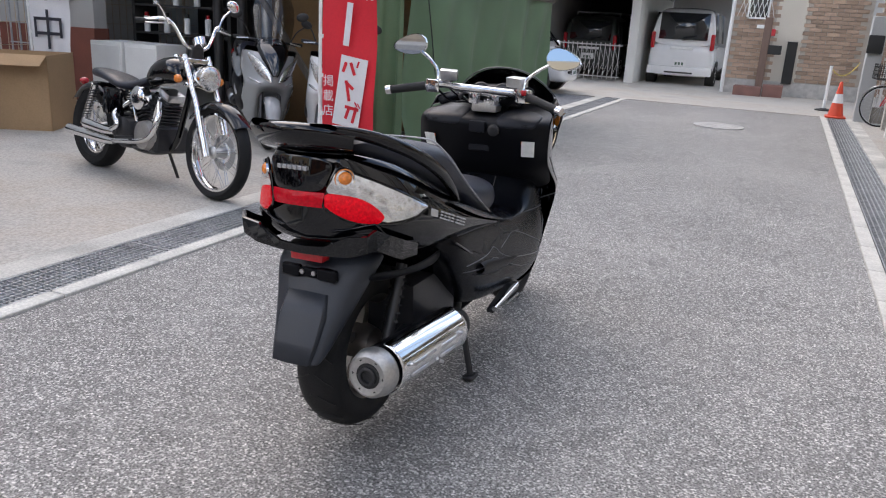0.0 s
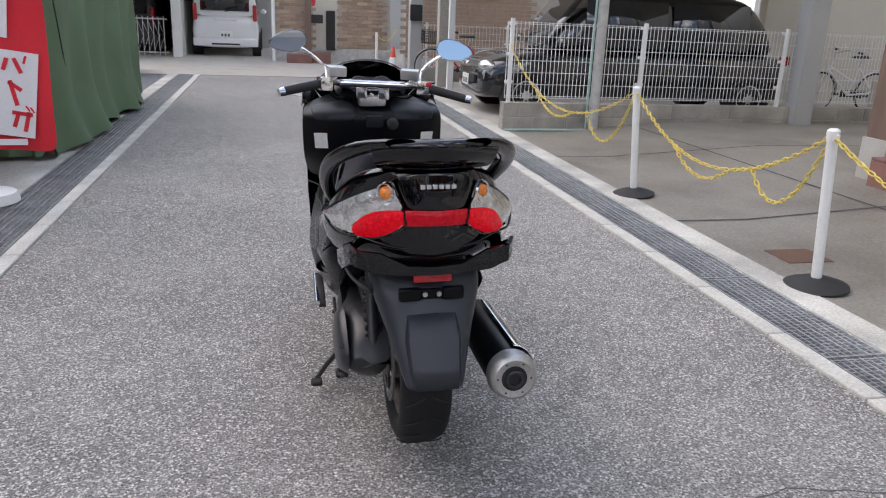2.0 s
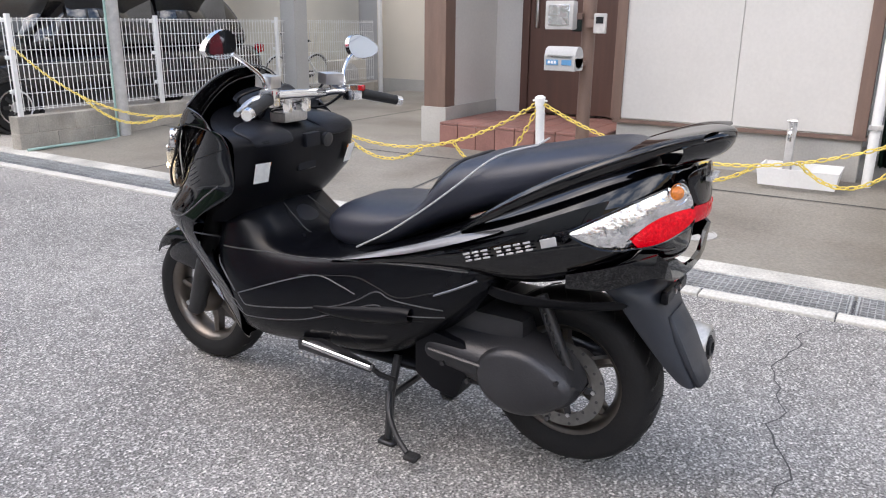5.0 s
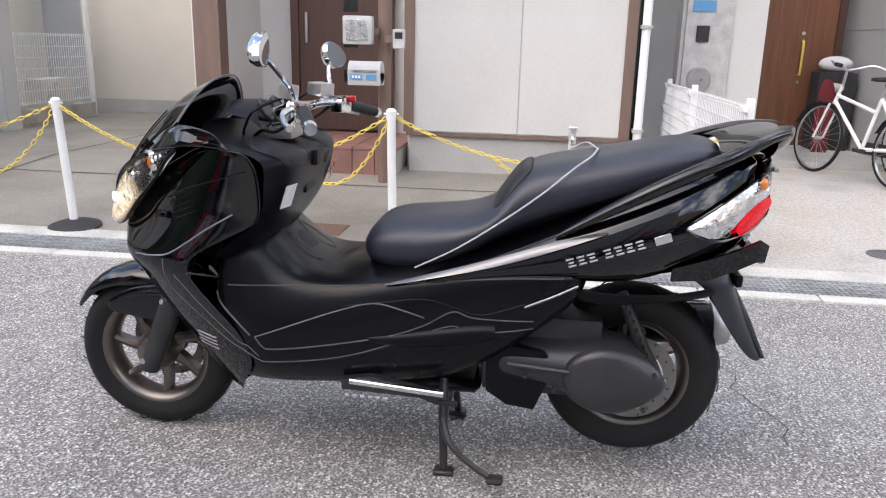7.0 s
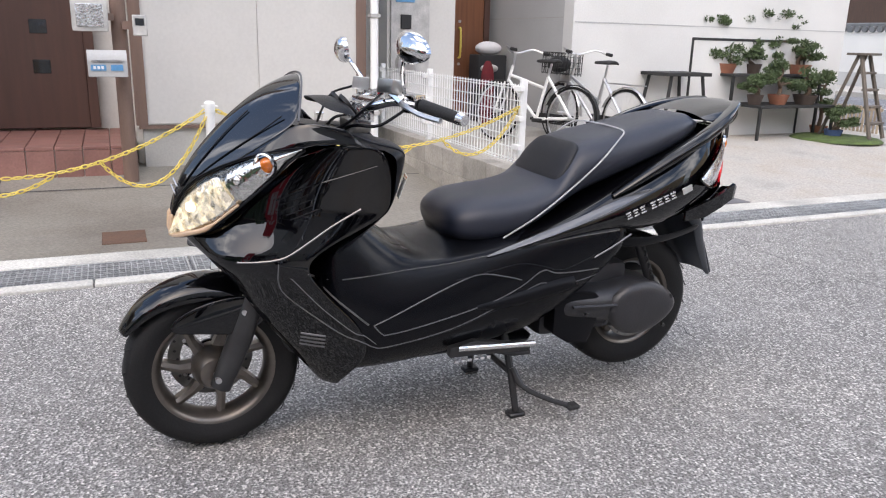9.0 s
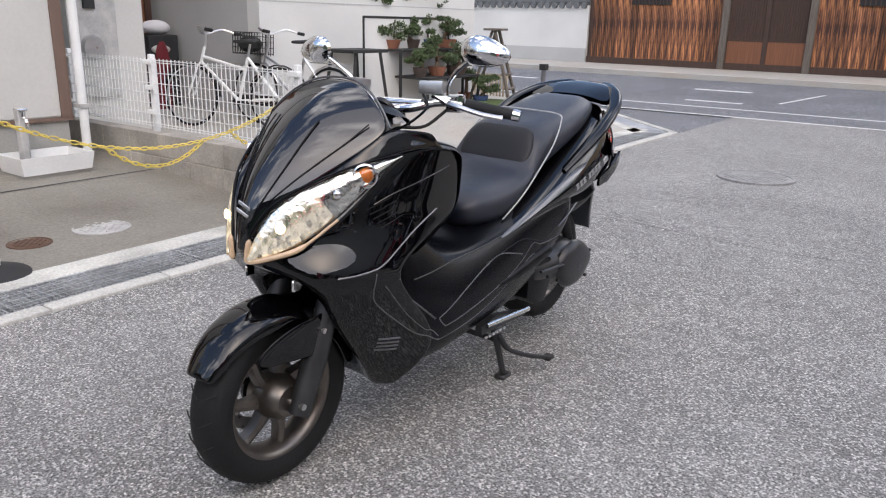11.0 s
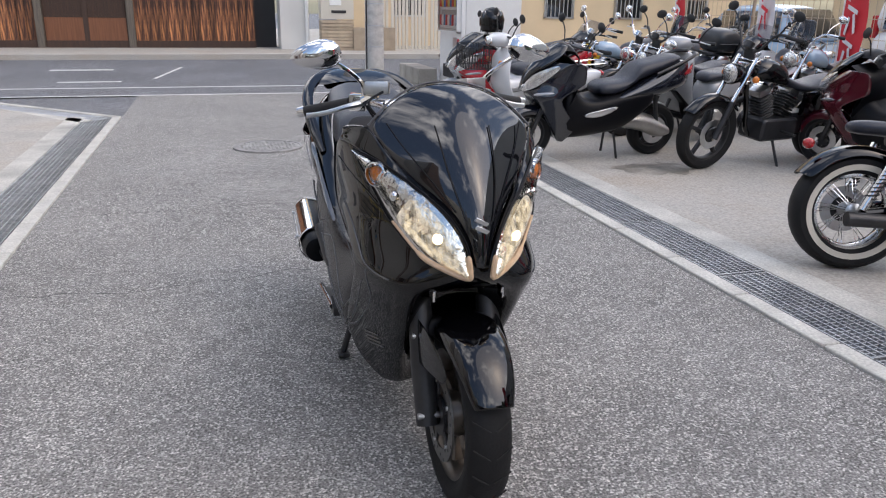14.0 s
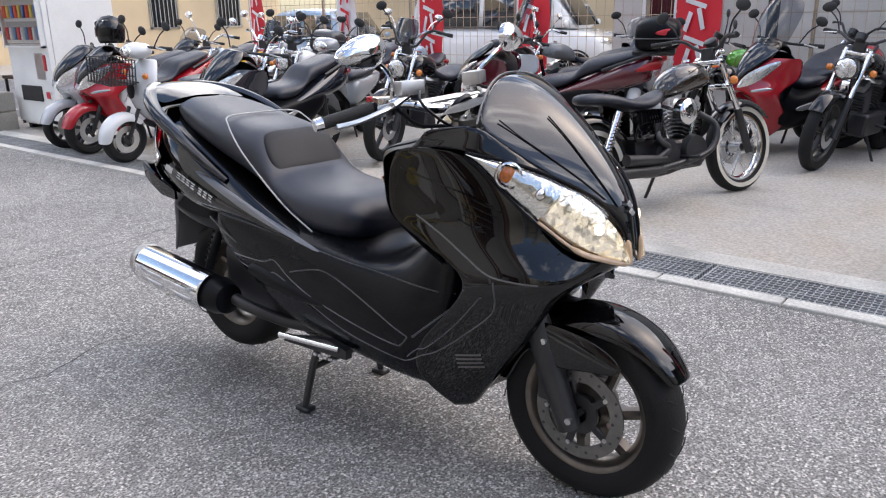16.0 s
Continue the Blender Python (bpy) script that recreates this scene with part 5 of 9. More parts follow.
M["leaf"] = mat("pine_leaf", (0.055, 0.085, 0.03), 0.7, var=0.35, scale=14, fine=0.2)
M["moss"] = mat("moss_grass", (0.075, 0.11, 0.03), 0.9, var=0.35, scale=9, fine=0.3, bump=0.5, bscale=80)
M["bark"] = mat("bark", (0.11, 0.075, 0.05), 0.9, var=0.3, scale=20, bump=0.4)
M["terracotta"] = mat("terracotta", (0.27, 0.11, 0.065), 0.8, var=0.15, scale=8)
M["pot_blue"] = mat("blue_glaze", (0.06, 0.09, 0.19), 0.25, var=0.15, scale=8)
M["pot_dark"] = mat("dark_pot", (0.07, 0.05, 0.04), 0.7, var=0.2, scale=8)
M["car_white"] = mat("white_car_paint", (0.78, 0.78, 0.78), 0.2, var=0.02, fine=0, coat=1.0)
M["car_black"] = mat("black_car_paint", (0.008, 0.008, 0.01), 0.1, var=0, fine=0, coat=1.0)
M["car_green"] = mat("dark_green_paint", (0.03, 0.035, 0.03), 0.4, var=0.1)
M["car_glass"] = mat("car_window", (0.02, 0.022, 0.025), 0.05, var=0, fine=0, coat=1.0)
M["plate_white"] = mat("number_plate", (0.75, 0.75, 0.74), 0.5, var=0.05)
M["plate_ink"] = mat("plate_writing", (0.05, 0.10, 0.07), 0.6, var=0)
M["led"] = mat("blue_display", (0.10, 0.28, 0.5), 0.4, var=0.05)
M["net"] = mat("green_net", (0.012, 0.05, 0.03), 0.8, var=0.2)
M["bag_red"] = mat("dark_red_cloth", (0.14, 0.012, 0.018), 0.8, var=0.2, scale=9, bump=0.2, bscale=80)
M["vend_red"] = mat("red_panel", (0.55, 0.03, 0.04), 0.4, var=0.1)
M["can_a"] = mat("can_blue", (0.05, 0.15, 0.45), 0.3, 0.3, var=0.2, spread=0.6)


def wall(name, x0, x1, y0, y1, z0, z1, material, label):
    return plate(name, box(x0, x1, y0, y1, z0, z1), material, label, "wall")


def boards_x(root, x, y0, y1, z0, z1, step, material, t=0.012, name="siding_board"):
    """Upright boards on a wall that faces -x."""
    n = max(1, round((y1 - y0) / step))
    w = (y1 - y0) / n
    me = None
    for i in range(n):
        m = pose(x, y0 + (i + 0.5) * w, z0)
        if me is None:
            ob = part(name, box(-t, 0, -w / 2 + 0.0025, w / 2 - 0.0025, 0, z1 - z0, 0.002), material, root, smooth=False)
            ob.matrix_basis, me = m, ob.data
        else:
            share(name, me, root, m)


def nudge(before, dx, dy, dz, k=1.0, about=(0, 0)):
    """Moves all that was built since the set before, scaled by k about a point of the plan."""
    m = Matrix.Translation((about[0] + dx, about[1] + dy, dz)) @ Matrix.Scale(k, 4) @ Matrix.Translation((-about[0], -about[1], 0))
    for ob in bpy.data.objects:
        if ob not in before and ob.parent is None:
            ob.matrix_basis = m @ ob.matrix_basis


# ---- houses along the yard ----
mark = set(bpy.data.objects)
# white house with the front door in a recess
w = wall("wall_house", 5.5, 5.7, 2.98, 4.9, 0.42, 6.0, M["wall_white"], "white sided house front wall")
boards_x(w, 5.5, 2.98 + 0.02, 4.88, 0.44, 4.2, 0.94, M["wall_white"])
wall("plinth", 5.515, 5.7, 3.0, 4.9, 0.0, 0.40, M["plinth"], "grey rendered house plinth")
plate("plinth_flashing", box(5.48, 5.6, 2.97, 4.93, 0.40, 0.43), M["brown_trim"], "dark metal flashing over the plinth", "trim")
for y in (2.98, 4.86):
    plate("corner_trim", box(5.475, 5.62, y, y + 0.09, 0.43, 6), M["brown_trim"], "brown corner trim of the white house", "trim")
wall("wall_side", 5.7, 7.4, 4.8, 4.95, 0.0, 6.0, M["wall_white"], "white side wall of the door recess")
wall("wall_recess", 6.5, 6.7, 4.95, 6.9, 0.0, 6.0, M["wall_white"], "white wall round the front door")
wall("wall_return", 5.55, 6.5, 6.62, 6.82, 0.42, 6.0, M["wall_white"], "white wall beside the porch")
wall("plinth", 5.56, 6.5, 6.60, 6.83, 0.0, 0.42, M["plinth"], "grey plinth beside the porch")
plate("corner_post", box(5.42, 5.60, 6.60, 6.84, 0.42, 6), M["brown_trim"], "brown timber corner post of the house", "trim")
plate("corner_foot", box(5.40, 5.62, 6.58, 6.86, 0.0, 0.42), M["plinth"], "grey foot of the corner post", "trim")
dr = thing("door_1", "dark brown panelled front door with small windows", "door", pose(6.46, 5.75, 0.32), kind="structure")
part("leaf", box(-0.05, 0.03, -0.44, 0.44, 0.0, 2.05, 0.006), M["door_brown"], dr)
part("frame", join(box(-0.07, 0.03, -0.52, -0.44, 0, 2.13), box(-0.07, 0.03, 0.44, 0.52, 0, 2.13), box(-0.07, 0.03, -0.52, 0.52, 2.05, 2.13)), M["door_brown"], dr, smooth=False)
for k in range(4):
    part("pane", box(-0.056, -0.04, -0.16, -0.02, 0.48 + 0.34 * k, 0.60 + 0.34 * k, 0.003), M["car_glass"], dr, "small dark window pane")
part("handle", box(-0.085, -0.05, 0.34, 0.37, 0.85, 1.15, 0.008), M["alu"], dr)
porch = thing("porch_step", "red-brown tiled porch step before the front door", "step", kind="structure")
part("core", box(5.28, 6.5, 4.97, 6.56, 0.0, 0.275), M["plinth"], porch, smooth=False)
for i in range(8):
    for j in range(6):
        part("tile", box(5.262 + 0.206 * j, 5.262 + 0.206 * j + 0.2, 4.968 + 0.2 * i, 4.968 + 0.2 * i + 0.194, 0.275, 0.30, 0.003), M["red_tile"], porch, smooth=False)
    part("tile", box(5.262, 5.28, 4.968 + 0.2 * i, 4.968 + 0.2 * i + 0.194, 0.06, 0.272, 0.003), M["red_tile"], porch, smooth=False)
post = thing("porch_post", "brown round porch post carrying the letter box", "post", pose(5.04, 5.03, 0.03))
part("shaft", tube([(0, 0, 0), (0, 0, 4)], 0.055, 16), M["brown_trim"], post)
mb = thing("letter_box", "grey metal letter box with a small blue display", "letter box", pose(4.80, 5.13, 0.86))
part("box", moved(lathe([(-0.13, 0.085), (0.13, 0.085)], 20, "Y"), pose(0, 0, 0.10)), M["grey_wall"], mb)
part("lower_box", box(-0.085, 0.085, -0.13, 0.13, 0.0, 0.10, 0.004), M["grey_wall"], mb)
for y0, y1 in ((-0.10, -0.02), (0.01, 0.11)):
    part("display", box(-0.092, -0.084, y0, y1, 0.045, 0.085), M["led"], mb, "blue number display")
for k in range(3):
    part("number_bar", box(-0.094, -0.090, 0.025 + 0.026 * k, 0.042 + 0.026 * k, 0.055, 0.076), M["sticker"], mb)
part("bracket", box(0.02, 0.20, -0.12, -0.05, 0.03, 0.07), M["brown_trim"], mb)
part("letter_flap", box(-0.094, -0.085, -0.10, 0.10, 0.105, 0.118), M["alu"], mb)
fl = thing("flood_lamp", "square outdoor lamp wrapped in clear plastic on the post", "lamp", pose(4.93, 5.24, 1.17))
part("body", box(-0.06, 0.04, -0.14, 0.10, 0.0, 0.22, 0.02, 2), M["cast_grey"], fl)
part("glass", box(-0.068, -0.058, -0.11, 0.07, 0.03, 0.19, 0.004), M["clear_lens"], fl)
part("arm", box(0.02, 0.11, -0.18, -0.12, 0.08, 0.13), M["brown_trim"], fl)
ic = thing("intercom", "pale grey door intercom on the house wall", "intercom", pose(4.93, 4.89, 1.22))
part("case", box(-0.03, 0.0, -0.05, 0.05, -0.075, 0.075, 0.006), M["cast_grey"], ic)
part("screen", box(-0.034, -0.028, -0.03, 0.03, 0.0, 0.05), M["car_glass"], ic)
part("bracket", box(0.0, 0.06, -0.02, 0.12, -0.03, 0.03), M["brown_trim"], ic)
tp = thing("wall_tap", "chrome garden tap on the white house wall", "tap", pose(5.32, 3.465, 0.47))
part("spout", tube(smooth_path([(0.03, 0, 0.0), (-0.05, 0, 0.0), (-0.085, 0, -0.02), (-0.09, 0, -0.08)]), 0.014, 8), M["chrome"], tp)
part("handle", join(tube([(-0.04, 0, 0), (-0.04, 0, 0.06)], 0.010, 8), tube([(-0.04, -0.035, 0.065), (-0.04, 0.035, 0.065)], 0.009, 8)), M["chrome"], tp)
part("tap_pillar", box(-0.03, 0.04, -0.03, 0.03, -0.42, 0.08, 0.008), M["cast_grey"], tp)
tray = thing("plastic_tray", "white plastic washing tray under the tap", "tray", pose(5.22, 3.36, 0.08))
part("tray", skin([[(x, y, 0.0) for x, y in ((-.17, -.26), (.17, -.26), (.17, .26), (-.17, .26), (-.17, -.26))], [(x, y, 0.13) for x, y in ((-.19, -.28), (.19, -.28), (.19, .28), (-.19, .28), (-.19, -.28))], [(x, y, 0.13) for x, y in ((-.175, -.265), (.175, -.265), (.175, .265), (-.175, .265), (-.175, -.265))], [(x, y, 0.02) for x, y in ((-.16, -.25), (.16, -.25), (.16, .25), (-.16, .25), (-.16, -.25))]]), M["white_paint"], tray, smooth=False)
dp = thing("drainpipe", "pale plastic drainpipe on the house corner", "drainpipe", pose(5.42, 2.92, 0.0))
part("pipe", tube([(0, 0, 0.02), (0, 0, 6)], 0.036, 12), M["white_paint"], dp)
for z in (0.5, 1.35):
    part("clip", box(-0.045, 0.06, -0.045, 0.045, z, z + 0.03), M["cast_grey"], dp)

nudge(mark, -0.19, 0.0, 0.05)

# cream house with a shutter, behind the yard
w = wall("wall_cream", 9.8, 10.0, 6.62, 10.75, 0.32, 6.0, M["wall_cream"], "cream sided wall of the next house")
wall("side_wall_white", 6.7, 9.8, 6.62, 6.82, 0.0, 6.0, M["wall_white"], "white side wall of the house")
wall("wall_sided", 8.5, 12.6, 13.3, 13.5, 0.0, 6.0, M["wall_cream"], "beige sided wall behind the bicycle")
for k in range(9):
    part("siding_board", box(8.5, 12.6, 13.288, 13.3, 0.012 + 0.36 * k, 0.36 + 0.36 * k), M["wall_cream"], bpy.data.objects["wall_sided"], smooth=False)
wall("plinth", 9.78, 10.0, 6.84, 10.75, 0.0, 0.32, M["plinth"], "grey plinth of the cream house")
sh = thing("shutter", "cream roller shutter over a window", "shutter", pose(9.785, 8.5, 0.62), kind="structure")
for k in range(34):
    part("slat", box(-0.02, 0.0, -0.42, 0.42, k * 0.045, k * 0.045 + 0.04, 0.006), M["wall_cream"], sh)
part("sill", box(-0.05, 0.01, -0.47, 0.47, -0.05, -0.01), M["white_paint"], sh)
part("frame", join(box(-0.035, 0.01, -0.47, -0.425, -0.01, 1.6), box(-0.035, 0.01, 0.425, 0.47, -0.01, 1.6)), M["white_paint"], sh, smooth=False)
dp2 = thing("drainpipe", "pale plastic drainpipe on the cream house", "drainpipe", pose(9.68, 10.6, 0.0))
part("pipe", tube([(0, 0, 0.02), (0, 0, 6)], 0.04, 12), M["white_paint"], dp2)
ac = thing("outdoor_unit", "white air conditioner outdoor unit on the ground", "air conditioner", pose(9.45, 11.15, 0.0, 0, 0, 90))
part("case", box(-0.14, 0.14, -0.38, 0.38, 0.06, 0.62, 0.01), M["wall_cream"], ac)
part("fan_grille", moved(lathe([(-0.15, 0.22), (-0.142, 0.23)], 24), pose(0, 0.08, 0.34)), M["cast_grey"], ac)
for u in (-0.27, 0.27):
    part("foot", box(-0.15, 0.15, u - 0.03, u + 0.03, 0, 0.06), M["black"], ac)

# ---- white mesh fences ----
def mesh_panel(root, length, z0, z1, posts, along, wire=0.0028, pitch=0.05):
    """Welded wire panel with posts; along: pose whose x runs along the fence."""
    bars = []
    n = round(length / pitch)
    for i in range(n + 1):
        x = length * i / n
        bars.append(box(x - wire, x + wire, -wire, wire, z0, z1))
    zs = [z0 + 0.03 + k * (z1 - z0 - 0.06) / 6 for k in range(7)] + [z1 - 0.012, z0 + 0.012]
    for z in zs:
        bars.append(box(0, length, wire, wire * 2.6, z - wire, z + wire))
    part("wire_mesh", moved(join(*bars), along), M["white_paint"], root, "white welded wire mesh", smooth=False)
    for x in posts:
        part("post", moved(box(x - 0.022, x + 0.022, -0.05, -0.008, z0 - 0.06, z1 + 0.03, 0.004), along), M["white_paint"], root)
        for z in (z0 + 0.22 * (z1 - z0), z0 + 0.58 * (z1 - z0), z1 - 0.03):
            part("clip", moved(box(x - 0.05, x + 0.05, -0.012, 0.02, z - 0.018, z + 0.018, 0.004), along), M["white_paint"], root)


def block_wall(name, x0, x1, y, t, z1, rows, length, label, stagger=1):
    root = thing(name, label, "wall", kind="structure")
    h = z1 / rows
    for r in range(rows):
        off = (r % 2) * stagger * length / 2
        x = x0 - off
        while x < x1 - 0.02:
            a, b = max(x, x0), min(x + length, x1)
            if b - a > 0.02:
                part("block", box(a + 0.003, b - 0.003, y - t / 2, y + t / 2, r * h + 0.002, (r + 1) * h - 0.003, 0.005), M["block"], root, smooth=False)
            x += length
    part("joint_mortar", box(x0 + 0.004, x1 - 0.004, y - t / 2 + 0.006, y + t / 2 - 0.006, 0, z1 - 0.006), M["mortar"], root, smooth=False)
    return root


block_wall("block_wall_far", 3.0, 8.9, 10.16, 0.15, 0.34, 2, 0.4, "low grey block wall under the mesh fence")
f1 = thing("mesh_fence", "white wire mesh fence on a low block wall", "fence", kind="structure")
mesh_panel(f1, 5.85, 0.38, 1.27, (0.04, 1.72, 3.66), pose(3.03, 10.16, 0))
block_wall("block_wall_near", 3.03, 6.1, 2.595, 0.13, 0.375, 2, 0.4, "low grey block wall beside the driveway", 0)
f2 = thing("mesh_fence", "white wire mesh fence beside the driveway", "fence", kind="structure")
mesh_panel(f2, 3.0, 0.41, 0.95, (0.03, 1.70, 2.95), pose(3.06, 2.60, 0))
gp = thing("round_post", "grey steel carport post with a green hose at its foot", "post", pose(4.12, 10.0, 0))
part("shaft", tube([(0, 0, 0), (0, 0, 5)], 0.06, 16), M["cast_grey"], gp)
M["teal"] = mat("teal_hose", (0.30, 0.44, 0.40), 0.5, var=0.1, scale=5)
part("pipe", tube([(-0.09, 0, 0.02), (-0.09, 0, 5)], 0.013, 10), M["teal"], gp)
cp2 = thing("square_post", "grey square concrete carport post", "post", pose(7.0, 10.1, 0))
part("shaft", box(-0.13, 0.13, -0.13, 0.13, 0, 5, 0.01), M["grey_wall"], cp2)
hose = thing("garden_hose", "pale green hose lying along the block wall", "hose")
part("hose", tube(smooth_path([(3.0, 9.98, 0.03), (3.4, 10.0, 0.03), (3.8, 9.96, 0.035), (4.04, 9.98, 0.03)]), 0.014, 8), M["teal"], hose)

# ---- chain posts and yellow chains ----
def chain_post(x, y):
    t = thing("chain_post", "white plastic chain post on a black round foot", "post", pose(x, y, 0.014, 0, -4.8, 0), "chain posts")
    part("foot", lathe([(0.0, 0.165), (0.012, 0.165), (0.03, 0.12), (0.05, 0.055), (0.055, 0.03)], 28, "Z"), M["black"], t)
    part("shaft", tube([(0, 0, 0.04), (0, 0, 0.80)], 0.027, 16), M["white_paint"], t)
    part("cap", lathe([(0.785, 0.031), (0.835, 0.031), (0.845, 0.02)], 16, "Z"), M["white_paint"], t)
    part("hook", tube([(0, -0.045, 0.815), (0, 0.045, 0.815)], 0.007, 6), M["white_paint"], t)
    return t


chain_post(3.10, 6.745)
chain_post(3.13, 4.618)
link = []
for k in range(14):
    a = k * math.tau / 14
    link.append(((0.0105 if abs(math.cos(a)) < 9 else 0) * math.sin(a), (0.021 + 0.004) * math.cos(a), 0))


def chain(p0, p1, sag, label="yellow plastic chain hanging between posts"):
    p0, p1 = Vector(p0), Vector(p1)
    pts, n = [], 120
    for i in range(n + 1):
        u = i / n
        p = p0.lerp(p1, u)
        p.z -= sag * 4 * u * (1 - u)
        pts.append(p)
    t = thing("chain", label, "chain", group="yellow chains")
    bms, d, k, last = [], 0.0, 0, pts[0]
    for a, b in zip(pts, pts[1:]):
        d += (b - a).length
        if d >= 0.036:
            d = 0.0
            m = Matrix.Translation((last + b) / 2) @ (b - last).to_track_quat("Y", "Z").to_matrix().to_4x4() @ pose(0, 0, 0, 0, 90 * (k % 2) + 25, 0)
            bms.append(moved(tube(link, 0.0042, 5, close=True), m))
            last, k = b, k + 1
    ob = tagged(part("chain_strand", join(*bms), M["yellow"], t), "yellow plastic chain links", "", "", "stuff")
    tagged(ob, kind="stuff")


top = 0.822
A, B, C, D = (3.05, 10.08, 1.0), (3.03, 6.745, top), (3.06, 4.618, top), (3.09, 2.60, 0.80)
for p, q, s in ((A, B, 0.42), (B, C, 0.36), (C, D, 0.26)):
    chain(p, q, s)
    p, q = Vector(p), Vector(q)
    g = p.lerp(q, 0.72)
    g.z -= s * 4 * 0.72 * 0.28
    chain(g, q, s * 0.75)
    f = p.lerp(q, 0.30)
    f.z -= s * 4 * 0.3 * 0.7
    e = p.lerp(q, 0.62)
    e.z -= s * 4 * 0.62 * 0.38
    chain(f, e, 0.13)

# ---- white building with the entry, bicycles and plants ----
w = wall("wall_white_building", 6.1, 6.3, -3.95, 0.3, 0.0, 7.0, M["plaster"], "white painted wall of the next building")
for z in (1.45, 3.0):
    part("wall_joint", box(6.096, 6.1, -3.93, 0.28, z, z + 0.012), M["grey_wall"], w, smooth=False)
wall("wall_building_end", 6.3, 9.4, -3.95, -3.75, 0.0, 7.0, M["plaster"], "white end wall of the next building")
wall("wall_entry", 8.4, 8.6, 0.3, 3.0, 0.0, 7.0, M["wall_white"], "white wall at the back of the entry")
ws = wall("wall_entry_side", 6.3, 8.4, 0.1, 0.3, 0.0, 7.0, M["grey_wall"], "grey inner wall of the entry")
for z in (0.75, 1.5):
    part("wall_joint", box(6.3, 8.4, 0.3, 0.304, z, z + 0.012), M["plinth"], ws, smooth=False)
wall("wall_pier", 6.1, 6.35, 1.75, 2.50, 0.0, 7.0, M["wall_white"], "white entry pier with meter panel")
wall("wall_gap", 7.4, 7.5, 2.3, 3.2, 0.0, 7.0, M["grey_wall"], "grey wall at the end of the narrow gap")
mp = thing("meter_panel", "grey steel panel with intercom and water tap", "panel", pose(6.08, 2.26, 0.08))
part("panel", box(-0.02, 0.02, -0.21, 0.21, 0.45, 1.75, 0.004), M["cast_grey"], mp)
part("intercom_box", box(-0.05, -0.018, 0.0, 0.11, 1.24, 1.38, 0.005), M["black"], mp)
part("display", box(-0.03, -0.018, -0.04, 0.16, 1.50, 1.60, 0.002), M["led"], mp)
part("meter_case", moved(lathe([(-0.06, 0.10), (-0.018, 0.115)], 20), pose(0, 0.05, 0.90)), M["alu"], mp)
d2 = thing("door_2", "reddish brown wooden entry door with long brass handle", "door", pose(8.0, 1.4, 0.2), kind="structure")
part("leaf", box(-0.03, 0.03, -0.9, 0.25, 0.0, 2.4, 0.006), M["door_red"], d2)
part("handle", tube(smooth_path([(-0.03, -0.55, 0.80), (-0.08, -0.55, 0.84), (-0.08, -0.55, 1.14), (-0.03, -0.55, 1.18)]), 0.014, 10), M["yellow"], d2)
for z in (0.72, 1.26):
    part("lock", moved(lathe([(-0.045, 0.018), (-0.03, 0.02)], 12), pose(0, -0.55, z)), M["alu"], d2)
part("frame", join(box(-0.05, 0.05, 0.25, 0.33, 0, 2.5), box(-0.05, 0.05, -0.98, -0.9, 0, 2.5)), M["door_brown"], d2, smooth=False)
plate("entry_step", box(6.5, 8.4, 0.3, 3.0, 0.0, 0.2), M["plinth"], "low concrete entry step", "step")
nt = thing("folded_net", "green netting hung in the narrow gap", "net", pose(6.2, 2.78, 0.12))
part("net", skin([[(0.06 * math.sin(k * 1.9), 0.02 + 0.012 * k, z) for k in range(9)] for z in (0, 0.6, 1.3, 1.9)]), M["net"], nt, solid=0.004)


